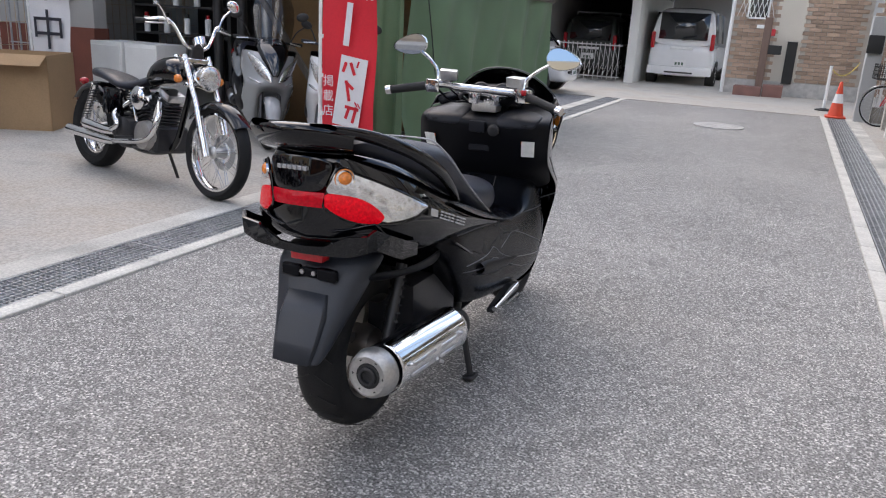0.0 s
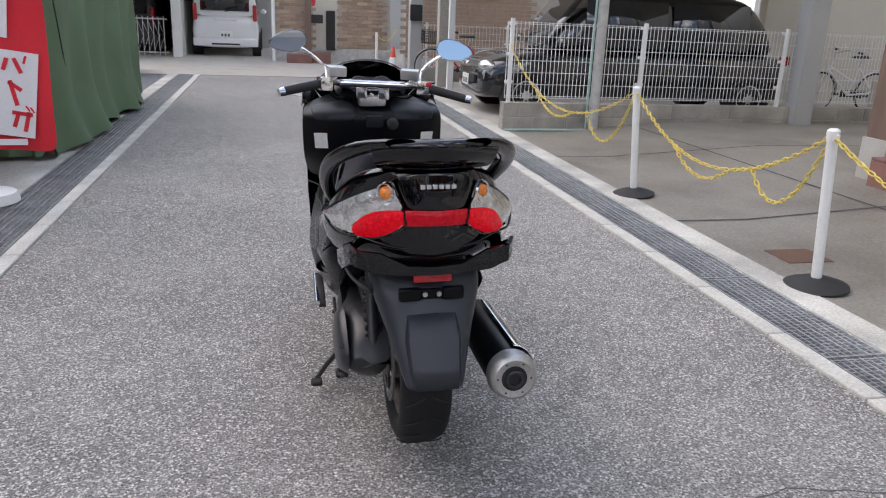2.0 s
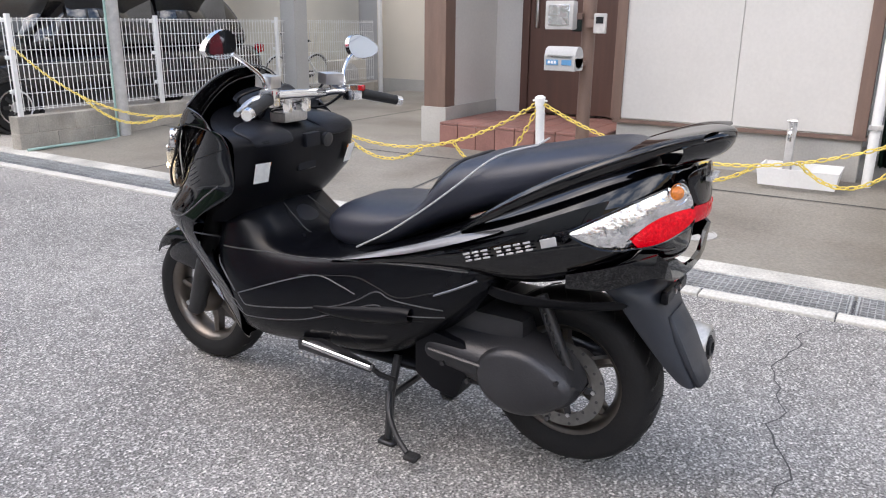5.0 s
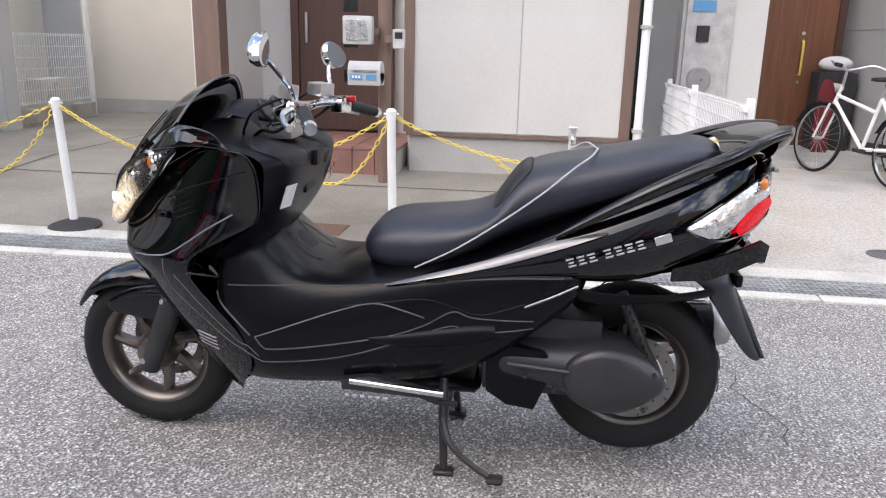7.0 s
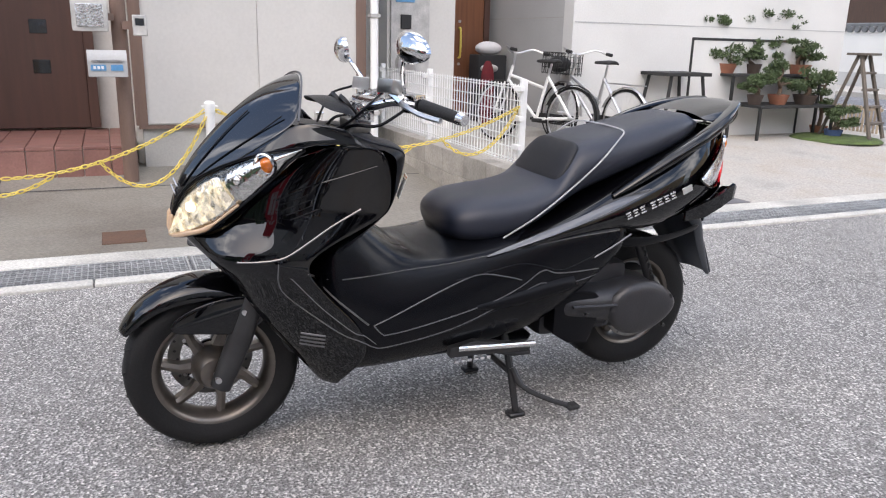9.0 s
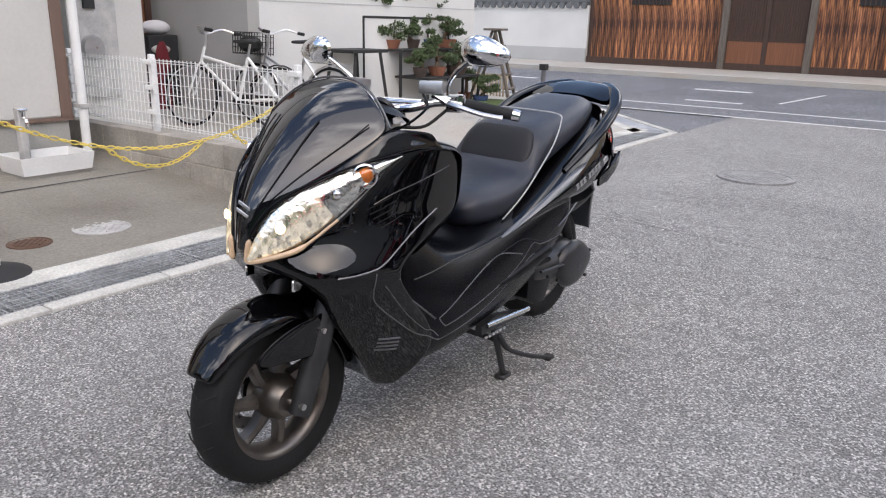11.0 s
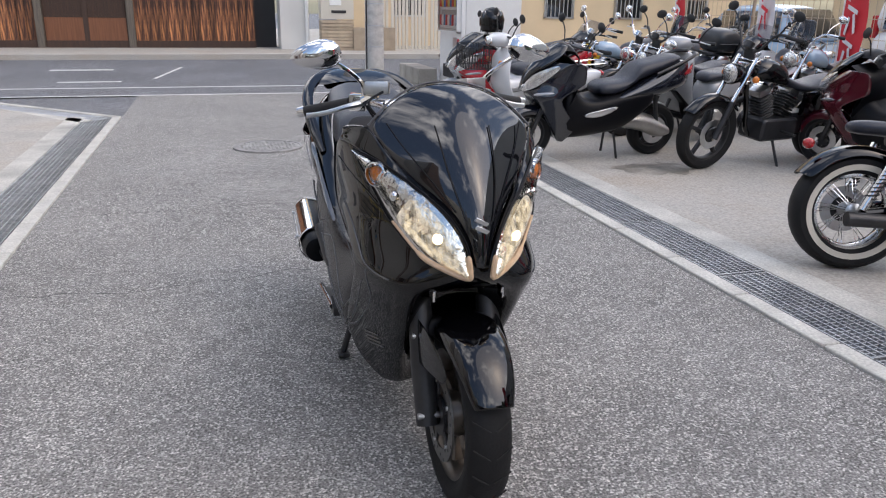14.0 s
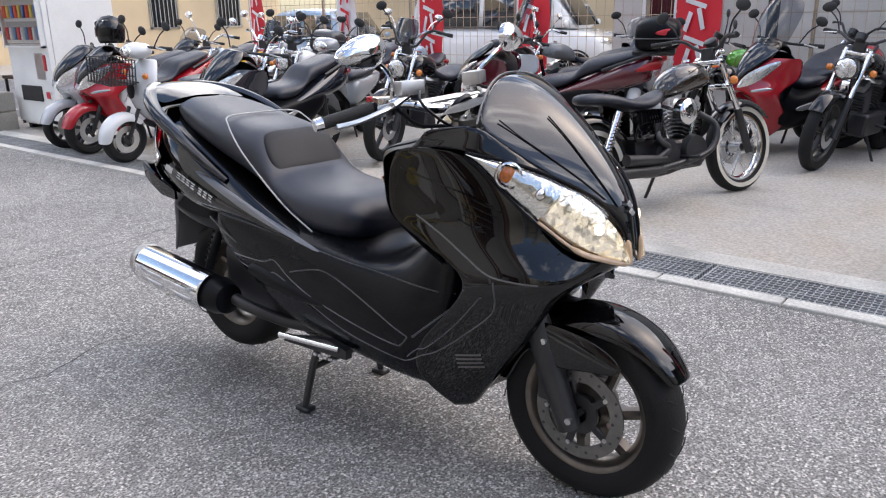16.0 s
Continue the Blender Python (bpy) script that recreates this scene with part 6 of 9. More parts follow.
def bicycle(m, frame_mat, label, basket=True, city=True):
    t = thing("bicycle", label, "bicycle", m, "bicycles by the wall")
    R = 0.33
    for y in (0.52, -0.52):
        wh = new("wheel")
        wh.parent, wh.location = t, (0, y, R)
        part("tyre", lathe([(0.016 * math.cos(a), R - 0.016 + 0.016 * math.sin(a)) for a in [k * math.tau / 8 for k in range(8)]], 36, close=True), M["rubber"], wh)
        part("rim", lathe([(-0.010, R - 0.036), (0.010, R - 0.036), (0.010, R - 0.026), (-0.010, R - 0.026)], 36, close=True), M["alu"], wh)
        part("spokes", join(*[tube([(0.02 * (-1) ** k, 0, 0), (0, (R - 0.03) * math.cos(k * math.tau / 24), (R - 0.03) * math.sin(k * math.tau / 24))], 0.0016, 4) for k in range(24)]), M["alu"], wh)
        part("hub", lathe([(-0.04, 0.016), (0.04, 0.016)], 10), M["alu"], wh)
        rows = []
        for d in range(20, 181, 20):
            a = radians(d)
            rows.append([((R + 0.03) * 0 + x, (R + 0.025) * math.cos(a), (R + 0.025) * math.sin(a) - (0.012 if x else 0)) for x in (-0.025, 0, 0.025)])
        part("mudguard", skin(rows), M["alu"] if city else M["black"], wh, solid=0.002)
    hd, st, bb = Vector((0, 0.36, 0.80)), Vector((0, -0.16, 0.74)), Vector((0, -0.06, 0.29))
    tubes = [(hd + Vector((0, 0.03, -0.12)), bb), (bb, st), (bb, (0, -0.52, R)), (st, (0, -0.52, R)), ((0, 0.35, 0.84), (0, 0.40, 0.66))]
    tubes.append((hd + Vector((0, 0.02, -0.06)), (0, -0.13, 0.62 if not city else 0.50)))
    part("frame", join(*[tube([a, b], 0.017, 8) for a, b in tubes]), frame_mat, t)
    part("fork", join(*[tube([(s * 0.05, 0.40, 0.66), (s * 0.055, 0.52, R)], 0.011, 8) for s in (-1, 1)]), frame_mat, t)
    part("seat_post", tube([st, (0, -0.19, 0.88)], 0.013, 8), M["alu"], t)
    part("saddle", skin([[(0, y, z), (w * 0.7, y, z - 0.005), (w, y, z - 0.035)] for y, z, w in ((0.02, 0.92, 0.02), (-0.08, 0.925, 0.035), (-0.18, 0.93, 0.085), (-0.26, 0.935, 0.10), (-0.29, 0.92, 0.07))], mirror=True), M["black"], t, sub=2, solid=0.02)
    part("handlebar", tube(smooth_path([(-0.28, 0.16, 1.0), (-0.22, 0.28, 1.03), (-0.06, 0.34, 0.98), (0.06, 0.34, 0.98), (0.22, 0.28, 1.03), (0.28, 0.16, 1.0)]), 0.012, 8), M["alu"], t)
    part("stem", tube([(0, 0.345, 0.83), (0, 0.335, 0.985)], 0.014, 8), M["alu"], t)
    for s in (-1, 1):
        part("grip", tube([(s * 0.28, 0.16, 1.0), (s * 0.285, 0.08, 0.99)], 0.018, 8), M["grip"], t)
        part("pedal", box(s * 0.13 - 0.045, s * 0.13 + 0.045, -0.09 + s * 0.12, -0.02 + s * 0.12, 0.27, 0.30, 0.004), M["black"], t)
    part("chain_case", box(0.04, 0.055, -0.52, 0.04, 0.25, 0.36, 0.006), M["black"], t)
    part("stand", tube([(0.05, -0.50, R), (0.10, -0.58, 0.012)], 0.009, 6), M["alu"], t)
    if basket:
        bars = []
        for k in range(9):
            u = -0.17 + 0.34 * k / 8
            bars += [box(u - 0.003, u + 0.003, 0.42, 0.426, 0.74, 0.98), box(u - 0.003, u + 0.003, 0.70, 0.706, 0.78, 0.98)]
            v = 0.42 + 0.28 * k / 8
            bars += [box(-0.173, -0.167, v - 0.003, v + 0.003, 0.76, 0.98), box(0.167, 0.173, v - 0.003, v + 0.003, 0.76, 0.98)]
        for z in (0.76, 0.82, 0.88, 0.94, 0.98):
            bars += [box(-0.173, 0.173, 0.42, 0.427, z, z + 0.007), box(-0.173, 0.173, 0.70, 0.707, z, z + 0.007), box(-0.173, -0.166, 0.42, 0.707, z, z + 0.007), box(0.166, 0.173, 0.42, 0.707, z, z + 0.007)]
        bars.append(box(-0.17, 0.17, 0.42, 0.706, 0.752, 0.758))
        part("basket", join(*bars), M["black"], t, "dark wire basket", smooth=False)
        part("rear_rack", join(*[tube([(x, -0.28, 0.70), (x, -0.72, 0.70)], 0.006, 6) for x in (-0.06, 0, 0.06)]), M["alu"], t)
    return t


bicycle(pose(5.84, 0.93, 0.13, 0, 5, -69.5), M["white_paint"], "white bicycle standing before the brown entry door", False, False)
bicycle(pose(5.52, 0.394, 0.13, 0, 3, -82.9), M["alu"], "silver city bicycle with a black front basket")
bg_ = thing("basket_bag", "black bag lying in the bicycle basket", "bag", pose(6.08, 0.46, 0.91))
part("bag", ball((0, 0, 0.08), 0.12, 0.14, 0.09, 16), M["black"], bg_)
rd = thing("red_bag", "dark red tall bag leaning by the entry door", "bag", pose(7.35, 0.72, 0.2))
part("bag", skin([[(0.05 * math.cos(a) * w, 0.13 * math.sin(a) * w, z) for a in [k * math.tau / 10 for k in range(11)]] for z, w in ((0, 0.7), (0.5, 0.8), (0.7, 0.7), (0.78, 0.25))]), M["bag_red"], rd, sub=1)
sr = thing("shoe_rack", "dark rack with white sacks beside the entry door", "rack", pose(7.7, 0.55, 0.2))
part("frame", box(-0.15, 0.15, -0.2, 0.2, 0, 0.85, 0.01), M["dark_room"], sr)
part("sack", ball((0, 0, 0.93), 0.15, 0.18, 0.09, 14), M["flag_white"], sr)
part("sack", ball((-0.12, 0.05, 0.68), 0.09, 0.14, 0.06, 14), M["cast_grey"], sr)

mark = set(bpy.data.objects)
# plant stand
rk = thing("plant_stand", "black steel plant stand with three stepped shelves", "shelf", pose(6.42, -2.80, 0.012))
for x0, x1, y0, y1, z in ((0.22, 0.52, -0.95, 0.95, 1.20), (0.0, 0.5, -1.05, 0.45, 0.78), (-0.35, 0.35, -0.95, 0.3, 0.42)):
    part("shelf", box(x0, x1, y0, y1, z - 0.03, z, 0.003), M["black"], rk)
    for x in (x0 + 0.015, x1 - 0.015):
        for y in (y0 + 0.015, y1 - 0.015):
            part("leg", box(x - 0.015, x + 0.015, y - 0.015, y + 0.015, 0, z - 0.03), M["black"], rk)
tb = thing("work_bench", "black folding work bench beside the plants", "bench", pose(6.4, -1.45, 0.012))
part("top", box(-0.25, 0.25, -0.32, 0.32, 0.76, 0.80, 0.004), M["black"], tb)
for x, y in ((-0.2, -0.28), (0.2, -0.28), (-0.2, 0.28), (0.2, 0.28)):
    part("leg", tube([(x * 1.25, y * 1.2, 0), (x, y * 0.8, 0.76)], 0.02, 6), M["black"], tb)


def clump(c, r, n, flat=0.6, leaf=0.035):
    """A loose clump of small pointed leaves."""
    bm = bmesh.new()
    for _ in range(n):
        d = Vector((random.gauss(0, 1), random.gauss(0, 1), random.gauss(0, 1))).normalized() * r * random.random() ** 0.4
        p = Vector(c) + Vector((d.x, d.y, d.z * flat))
        a = Vector((random.gauss(0, 1), random.gauss(0, 1), random.gauss(0.5, 1))).normalized()
        b = a.orthogonal().normalized() * leaf * 0.32
        a *= leaf * random.uniform(0.7, 1.3)
        v = [bm.verts.new(q) for q in (p - b, p + a * 0.5 - b * 0.4, p + a, p + b)]
        bm.faces.new(v)
    return bm


def bonsai(x, y, z, h, pot_mat, seed, wide=0.16):
    random.seed(seed)
    t = thing("bonsai", "small potted bonsai pine on the plant stand", "potted plant", pose(x, y, z), "bonsai on the stand")
    pw = wide * random.uniform(0.7, 0.95)
    part("pot", skin([[(pw * k * math.cos(a), pw * k * 0.8 * math.sin(a), zz) for a in [i * math.tau / 14 for i in range(15)]] for zz, k in ((0, 0.7), (0.02, 0.75), (0.10, 0.95), (0.12, 1.0), (0.12, 0.9), (0.10, 0.88), (0.10, 0.02))]), pot_mat, t)
    pts = [(0, 0, 0.1)]
    for k in range(1, 5):
        pts.append((random.uniform(-0.05, 0.05), random.uniform(-0.06, 0.06), 0.1 + h * k / 4.6))
    pts = smooth_path(pts, 4)
    part("trunk", tube(pts, [0.030 * (1 - 0.7 * i / len(pts)) for i in range(len(pts))], 7), M["bark"], t)
    limbs, leaves = [], []
    for k in range(8):
        b = pts[5 + (k * 3) % (len(pts) - 5)]
        e = b + Vector((random.uniform(-1, 1) * wide, random.uniform(-1, 1) * wide * 1.2, random.uniform(-0.01, 0.05)))
        limbs.append(tube([b, (b + e) / 2 + Vector((0, 0, 0.012)), e], [0.014, 0.011, 0.007], 5))
        leaves.append(clump(e, wide * random.uniform(0.38, 0.65), 170, 0.5))
    leaves.append(clump(pts[-1], wide * 0.55, 150, 0.7))
    part("branching", join(*limbs), M["bark"], t)
    part("crown", join(*leaves), M["leaf"], t, smooth=False)


pots = (M["terracotta"], M["pot_dark"], M["pot_blue"], M["terracotta"], M["pot_dark"])
for i, (x, y, z, h) in enumerate(((6.82, -1.95, 1.212, 0.14), (6.82, -2.35, 1.212, 0.16), (6.80, -2.80, 1.212, 0.22), (6.82, -3.2, 1.212, 0.28), (6.82, -3.55, 1.212, 0.24), (6.70, -2.45, 0.792, 0.20), (6.62, -2.85, 0.792, 0.30), (6.70, -3.25, 0.792, 0.36), (6.62, -3.62, 0.792, 0.3), (6.30, -2.62, 0.432, 0.26), (6.30, -3.0, 0.432, 0.45), (6.25, -3.4, 0.432, 0.34), (6.05, -3.75, 0.012, 0.30), (6.45, -3.95, 0.012, 0.7))):
    bonsai(x, y, z, h, pots[i % 5], 30 + i, 0.15 + 0.03 * (i % 3))
plate("moss_patch", moved(lathe([(0.0, 0.55), (0.03, 0.5), (0.045, 0.2)], 24, "Z"), pose(6.0, -3.75, 0.012)), M["moss"], "mossy patch of grass round the plants", "grass", "stuff")
sl = thing("step_ladder", "old grey wooden step ladder standing open", "ladder", pose(6.02, -4.05, 0.03, 0, 0, 20))
for s in (-1, 1):
    part("front_rail", tube([(-0.30, s * 0.24, 0), (-0.02, s * 0.14, 1.02)], 0.028, 6), M["wood_grey"], sl)
    part("back_rail", tube([(0.32, s * 0.22, 0), (0.02, s * 0.12, 1.02)], 0.024, 6), M["wood_grey"], sl)
for k in range(4):
    u = 0.18 + 0.2 * k
    part("tread", box(-0.30 + 0.28 * u - 0.05, -0.30 + 0.28 * u + 0.05, -0.22 + 0.1 * u, 0.22 - 0.1 * u, u * 1.02, u * 1.02 + 0.025), M["wood_grey"], sl)
part("top", box(-0.14, 0.14, -0.2, 0.2, 1.02, 1.05, 0.004), M["wood_grey"], sl)
bo = thing("bollard", "short dark post at the driveway corner", "bollard", pose(6.17, -5.83, 0.012))
part("shaft", tube([(0, 0, 0), (0, 0, 0.42)], 0.04, 10), M["iron"], bo)
part("head", box(-0.06, 0.06, -0.06, 0.06, 0.40, 0.50, 0.008), M["black"], bo)
lf = thing("low_fence", "low pale garden fence at the driveway corner", "fence", pose(6.75, -4.9, 0.012))
for k in range(16):
    part("picket", box(-0.45 + 0.06 * k, -0.42 + 0.06 * k, -0.01, 0.01, 0, 0.36, 0.003), M["stone_beige"], lf)
part("rail", box(-0.47, 0.52, -0.02, 0.0, 0.30, 0.34), M["stone_beige"], lf)

nudge(mark, -0.55, 0.45, 0.115)

# ---- timber house across the road ----
mark = set(bpy.data.objects)
Y0 = -14.95
th = thing("wall_timber", "weathered dark cedar board wall of an old house", "wall", kind="structure")
random.seed(7)
part("backing", box(0.3, 9.4, Y0 - 0.2, Y0 - 0.03, 0.12, 6.0), M["wood_dark"], th, smooth=False)
bms = [box(-0.10, 0.10, -0.03, 0.0, 0, 4.2, 0.004), box(-0.085, 0.085, -0.03, 0.0, 0, 4.2, 0.004)]
meshes = [finish(b, "board", M["wood_old"], False) for b in bms]
x = 0.42
while x < 9.35:
    if not 3.35 < x < 5.5:
        share("board", meshes[random.random() < 0.4], th, pose(x, Y0 + random.uniform(0, 0.012), 0.28 + random.uniform(-0.03, 0.03)))
    x += 0.195
part("base_beam", box(0.3, 9.4, Y0 - 0.05, Y0 + 0.03, 0.12, 0.30), M["wood_dark"], th)
for x in (3.38, 5.5):
    part("post", box(x - 0.09, x + 0.09, Y0 - 0.1, Y0 + 0.06, 0.12, 4.5, 0.01), M["wood_grey"], th)
gt = thing("gate", "old wooden sliding gate with a latticed upper half", "gate", pose(4.44, Y0 - 0.02, 0.14), kind="structure")
part("panel", box(-0.95, 0.95, -0.04, 0.0, 0.0, 0.72, 0.004), M["door_red"], gt)
part("backing", box(-0.95, 0.95, -0.09, -0.05, 0.7, 3.5), M["stone_beige"], gt)
for k in range(30):
    part("lattice_bar", box(-0.93 + 0.064 * k - 0.008, -0.93 + 0.064 * k + 0.008, -0.03, 0.0, 0.72, 3.4), M["wood_dark"], gt)
for z in (0.72, 1.3, 1.9, 2.5):
    part("lattice_rail", box(-0.95, 0.95, -0.035, 0.01, z, z + 0.035), M["wood_dark"], gt)
part("meeting_stile", box(-0.06, 0.06, -0.03, 0.02, 0.0, 3.4), M["wood_dark"], gt)
for x0, x1 in ((1.2, 2.4), (7.0, 8.1)):
    wn_ = thing("lattice_window", "dark latticed window in the timber wall", "window", pose((x0 + x1) / 2, Y0 + 0.02, 1.75), kind="structure")
    part("backing", box(-(x1 - x0) / 2, (x1 - x0) / 2, 0.0, 0.02, 0, 0.9), M["dark_room"], wn_)
    for k in range(12):
        u = -(x1 - x0) / 2 + (x1 - x0) * k / 11
        part("bar", box(u - 0.012, u + 0.012, 0.0, 0.05, 0, 0.9), M["wood_dark"], wn_)
plate("eave", box(0.0, 9.6, Y0 - 0.3, Y0 + 0.9, 4.6, 4.75), M["tile_roof"], "grey tiled eave of the timber house", "roof")
pw = wall("wall_plaster", 9.42, 30, Y0 - 0.15, Y0 + 0.05, 0.12, 1.72, M["plaster"], "white plastered garden wall with a tiled cap")
part("wall_foot", box(9.42, 30, Y0 + 0.05, Y0 + 0.09, 0.12, 0.52), M["grey_wall"], pw, smooth=False)
cap = thing("wall_cap", "grey tiled cap on the garden wall", "roof", kind="structure")
for k in range(60):
    part("tile", moved(lathe([(-0.02, 0.09), (0.33, 0.09)], 10, "Y"), pose(9.55 + 0.24 * k, Y0 - 0.2, 1.72)), M["tile_roof"], cap)
part("ridge", box(9.42, 24, Y0 - 0.12, Y0 + 0.02, 1.78, 1.9, 0.03), M["tile_roof"], cap)
wall("house_behind", 9.42, 40, -24, -22, 0, 6.0, M["wood_dark"], "dark house behind the garden wall")
plate("kerb_far", box(-40, 40, -12.34, -12.2, -0.1, 0.128), M["kerb"], "pale kerb of the far pavement", "kerb")
for x in (-4.4, 0.2, 8.0):
    plate("kerb_inlet", box(x, x + 0.5, -12.21, -12.16, 0.02, 0.10), M["gutter"], "dark drain inlet in the kerb", "drain")
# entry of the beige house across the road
# solid near-black block drawn for the shade in the gap
wall("dark_gap", -0.25, 0.3, -16.5, -15.2, 0.12, 5, M["dark_room"], "gap between two houses filled with near-black as shade")
wall("white_pier", -0.95, -0.30, -15.2, -14.2, 0.12, 5, M["plaster"], "white wall end beside the gap")
dp3 = thing("drainpipe", "white drainpipe on the wall end", "drainpipe", pose(-0.98, -14.15, 0.12))
part("pipe", tube([(0, 0, 0), (0, 0, 5)], 0.05, 10), M["white_paint"], dp3)
gpier = thing("gate_pier", "beige stone gate pier with letter slot", "pier", pose(-1.7, -13.9, 0.12), kind="structure")
for k in range(9):
    part("stone", box(-0.42, 0.42, -0.25, 0.25, 0.085 * k, 0.085 * k + 0.078, 0.01), M["stone_beige"], gpier)
part("head", box(-0.42, 0.42, -0.25, 0.25, 0.78, 1.5, 0.02, 2), M["wall_cream"], gpier)
part("letter_slot", box(-0.22, 0.16, 0.245, 0.265, 0.93, 1.0), M["black"], gpier)
part("name_plate", box(-0.1, 0.2, 0.245, 0.265, 1.12, 1.28, 0.004), M["white_paint"], gpier)
wall("wall_beige", -16, -2.1, -16.5, -16.2, 0.12, 7, M["beige"], "beige rendered house across the road")
for k in range(5):
    x = -4.2 - 2.4 * k
    wd = thing("window_beige", "window with grey bars in the beige house", "window", pose(x, -16.19, 1.0), kind="structure")
    part("pane", box(-0.45, 0.45, -0.01, 0.01, 0, 1.3), M["car_glass"], wd)
    part("frame", join(box(-0.5, -0.45, -0.02, 0.04, -0.05, 1.35), box(0.45, 0.5, -0.02, 0.04, -0.05, 1.35), box(-0.5, 0.5, -0.02, 0.04, -0.05, 0), box(-0.5, 0.5, -0.02, 0.04, 1.3, 1.35)), M["alu"], wd, smooth=False)
    for j in range(7):
        part("bar", box(-0.42 + 0.14 * j, -0.40 + 0.14 * j, 0.04, 0.06, 0, 1.3), M["grey_wall"], wd)
wall("low_wall_beige", -3.2, -2.1, -13.9, -13.6, 0.12, 0.7, M["stone_beige"], "low beige garden wall")
for k in range(4):
    bz = thing("gate_panel", "cream slatted gate of the beige house", "gate", pose(-2.9 - 0.55 * k, -14.2, 0.12), kind="structure")
    for j in range(5):
        part("slat", box(-0.24 + 0.1 * j, -0.17 + 0.1 * j, -0.02, 0.02, 0, 1.5, 0.004), M["wall_cream"], bz)

nudge(mark, 0.0, 0.0, 0.15, 0.943, (0.6, 6.9))

# ---- cars ----
def car(m, name, label, paint, L, W, H, hood, van=False, group=""):
    """A car along local y, nose at +y; hood: length of the bonnet."""
    t = thing(name, label, "car", m, group)
    hw, h0 = W / 2, 0.22
    belt = H * 0.52
    def sec(y, top, w, tuck=1.0):
        return [(0, y, top), (w * 0.7, y, top - 0.01), (w * 0.95, y, top - 0.05), (w, y, (top + h0) / 2 + 0.05), (w * 0.98, y, h0 + 0.1), (w * 0.85, y, h0), (0, y, h0)]
    f, b = L / 2, -L / 2
    rows = [sec(b, belt * 0.9, hw * 0.86), sec(b + 0.06, belt + 0.02, hw * 0.96), sec(b + 0.4, belt + 0.05, hw), sec(0, belt + 0.03, hw), sec(f - hood, belt, hw), sec(f - hood * 0.5, belt - 0.05, hw * 0.98), sec(f - 0.12, belt - 0.17, hw * 0.93), sec(f, belt - 0.30, hw * 0.82)]
    part("body", skin(rows, loop=True, caps=True), paint, t, sub=2)
    ry = b + (0.05 if van else 0.5)
    fy = f - hood
    rows = []
    for y, top, w in ((ry - (0.0 if van else 0.35), belt, hw * 0.94), (ry + 0.08, H - 0.10, hw * 0.84), (ry + 0.35, H, hw * 0.80), (fy - 0.95, H, hw * 0.80), (fy - 0.55, H - 0.08, hw * 0.82), (fy + 0.12, belt, hw * 0.90)):
        lo = belt - 0.03
        rows.append([(0, y, top), (w * 0.7, y, top - 0.012), (w * 0.97, y, top - 0.06 * (top > belt + 0.05)), (w + (hw * 0.95 - w) * 0.5, y, (top + lo) / 2), (hw * 0.95, y, lo), (0, y, lo)])
    part("cabin", skin(rows, loop=True, caps=True), paint, t, sub=2)
    part("windscreen", skin([[(x * hw, fy + 0.10 - (z - belt) / (H - belt) * 0.62, z + 0.02) for x in (-0.74, -0.4, 0, 0.4, 0.74)] for z in (belt + 0.04, (belt + H) / 2, H - 0.13)]), M["car_glass"], t, solid=0.01)
    zt = H - 0.16
    if van:
        part("rear_window", skin([[(x * hw, b - 0.002 + (z - belt) * 0.10, z) for x in (-0.70, 0, 0.70)] for z in (belt + 0.12, zt)]), M["car_glass"], t, solid=0.02)
        part("tailgate_handle", box(-0.28, 0.28, b - 0.02, b + 0.03, belt - 0.12, belt - 0.06, 0.01), M["white_paint"], t)
        part("rear_bumper", box(-hw * 0.94, hw * 0.94, b - 0.05, b + 0.2, 0.25, 0.46, 0.04, 2), paint, t)
        part("bumper_strip", box(-0.35, 0.35, b - 0.055, b - 0.04, 0.29, 0.33), M["black"], t)
        part("wiper", tube([(0, b - 0.01, belt + 0.10), (0.35, b - 0.005, belt + 0.18)], 0.01, 6), M["black"], t)
    for s in (-1, 1):
        for y0, y1 in ((ry + 0.22, ry + (fy - ry) * 0.45), (ry + (fy - ry) * 0.48, fy - 0.42)):
            part("side_window", skin([[(s * (hw * (0.955 - 0.13 * (z - belt) / (H - belt)) + 0.004), y, z) for y in (y0, y1)] for z in (belt + 0.05, zt)]), M["car_glass"], t, solid=0.008)
        for y in (f - 0.62, b + 0.62):
            wh = new("wheel")
            wh.parent, wh.location = t, (s * (hw - 0.10), y, 0.29)
            part("tyre", lathe([(-0.09, 0.20), (-0.095, 0.27), (-0.06, 0.29), (0.06, 0.29), (0.095, 0.27), (0.09, 0.20)], 30), M["rubber"], wh)
            part("rim", lathe([(s * 0.08, 0.20), (s * 0.097, 0.195), (s * 0.085, 0.17), (s * 0.092, 0.05), (s * 0.098, 0.02)], 20), M["alu"], wh)
            for k in range(8):
                a = k * math.tau / 8
                part("slot", moved(box(-0.006, 0.006, -0.02, 0.02, 0.06, 0.15, 0.004), pose(s * 0.095, 0, 0, math.degrees(a), 0, 0)), M["black"], wh)
            part("wheel_arch", moved(lathe([(-0.11, 0.33), (0.115, 0.33), (0.115, 0.30), (-0.11, 0.30)], 28, close=True), pose(s * (hw - 0.105), y, 0.30)), M["black"], t)
        part("headlamp", moved(ball((0, 0, 0), 0.17, 0.10, 0.08, 14), pose(s * hw * 0.68, f - 0.12, belt - 0.24, 0, 0, s * -18)), M["clear_lens"], t)
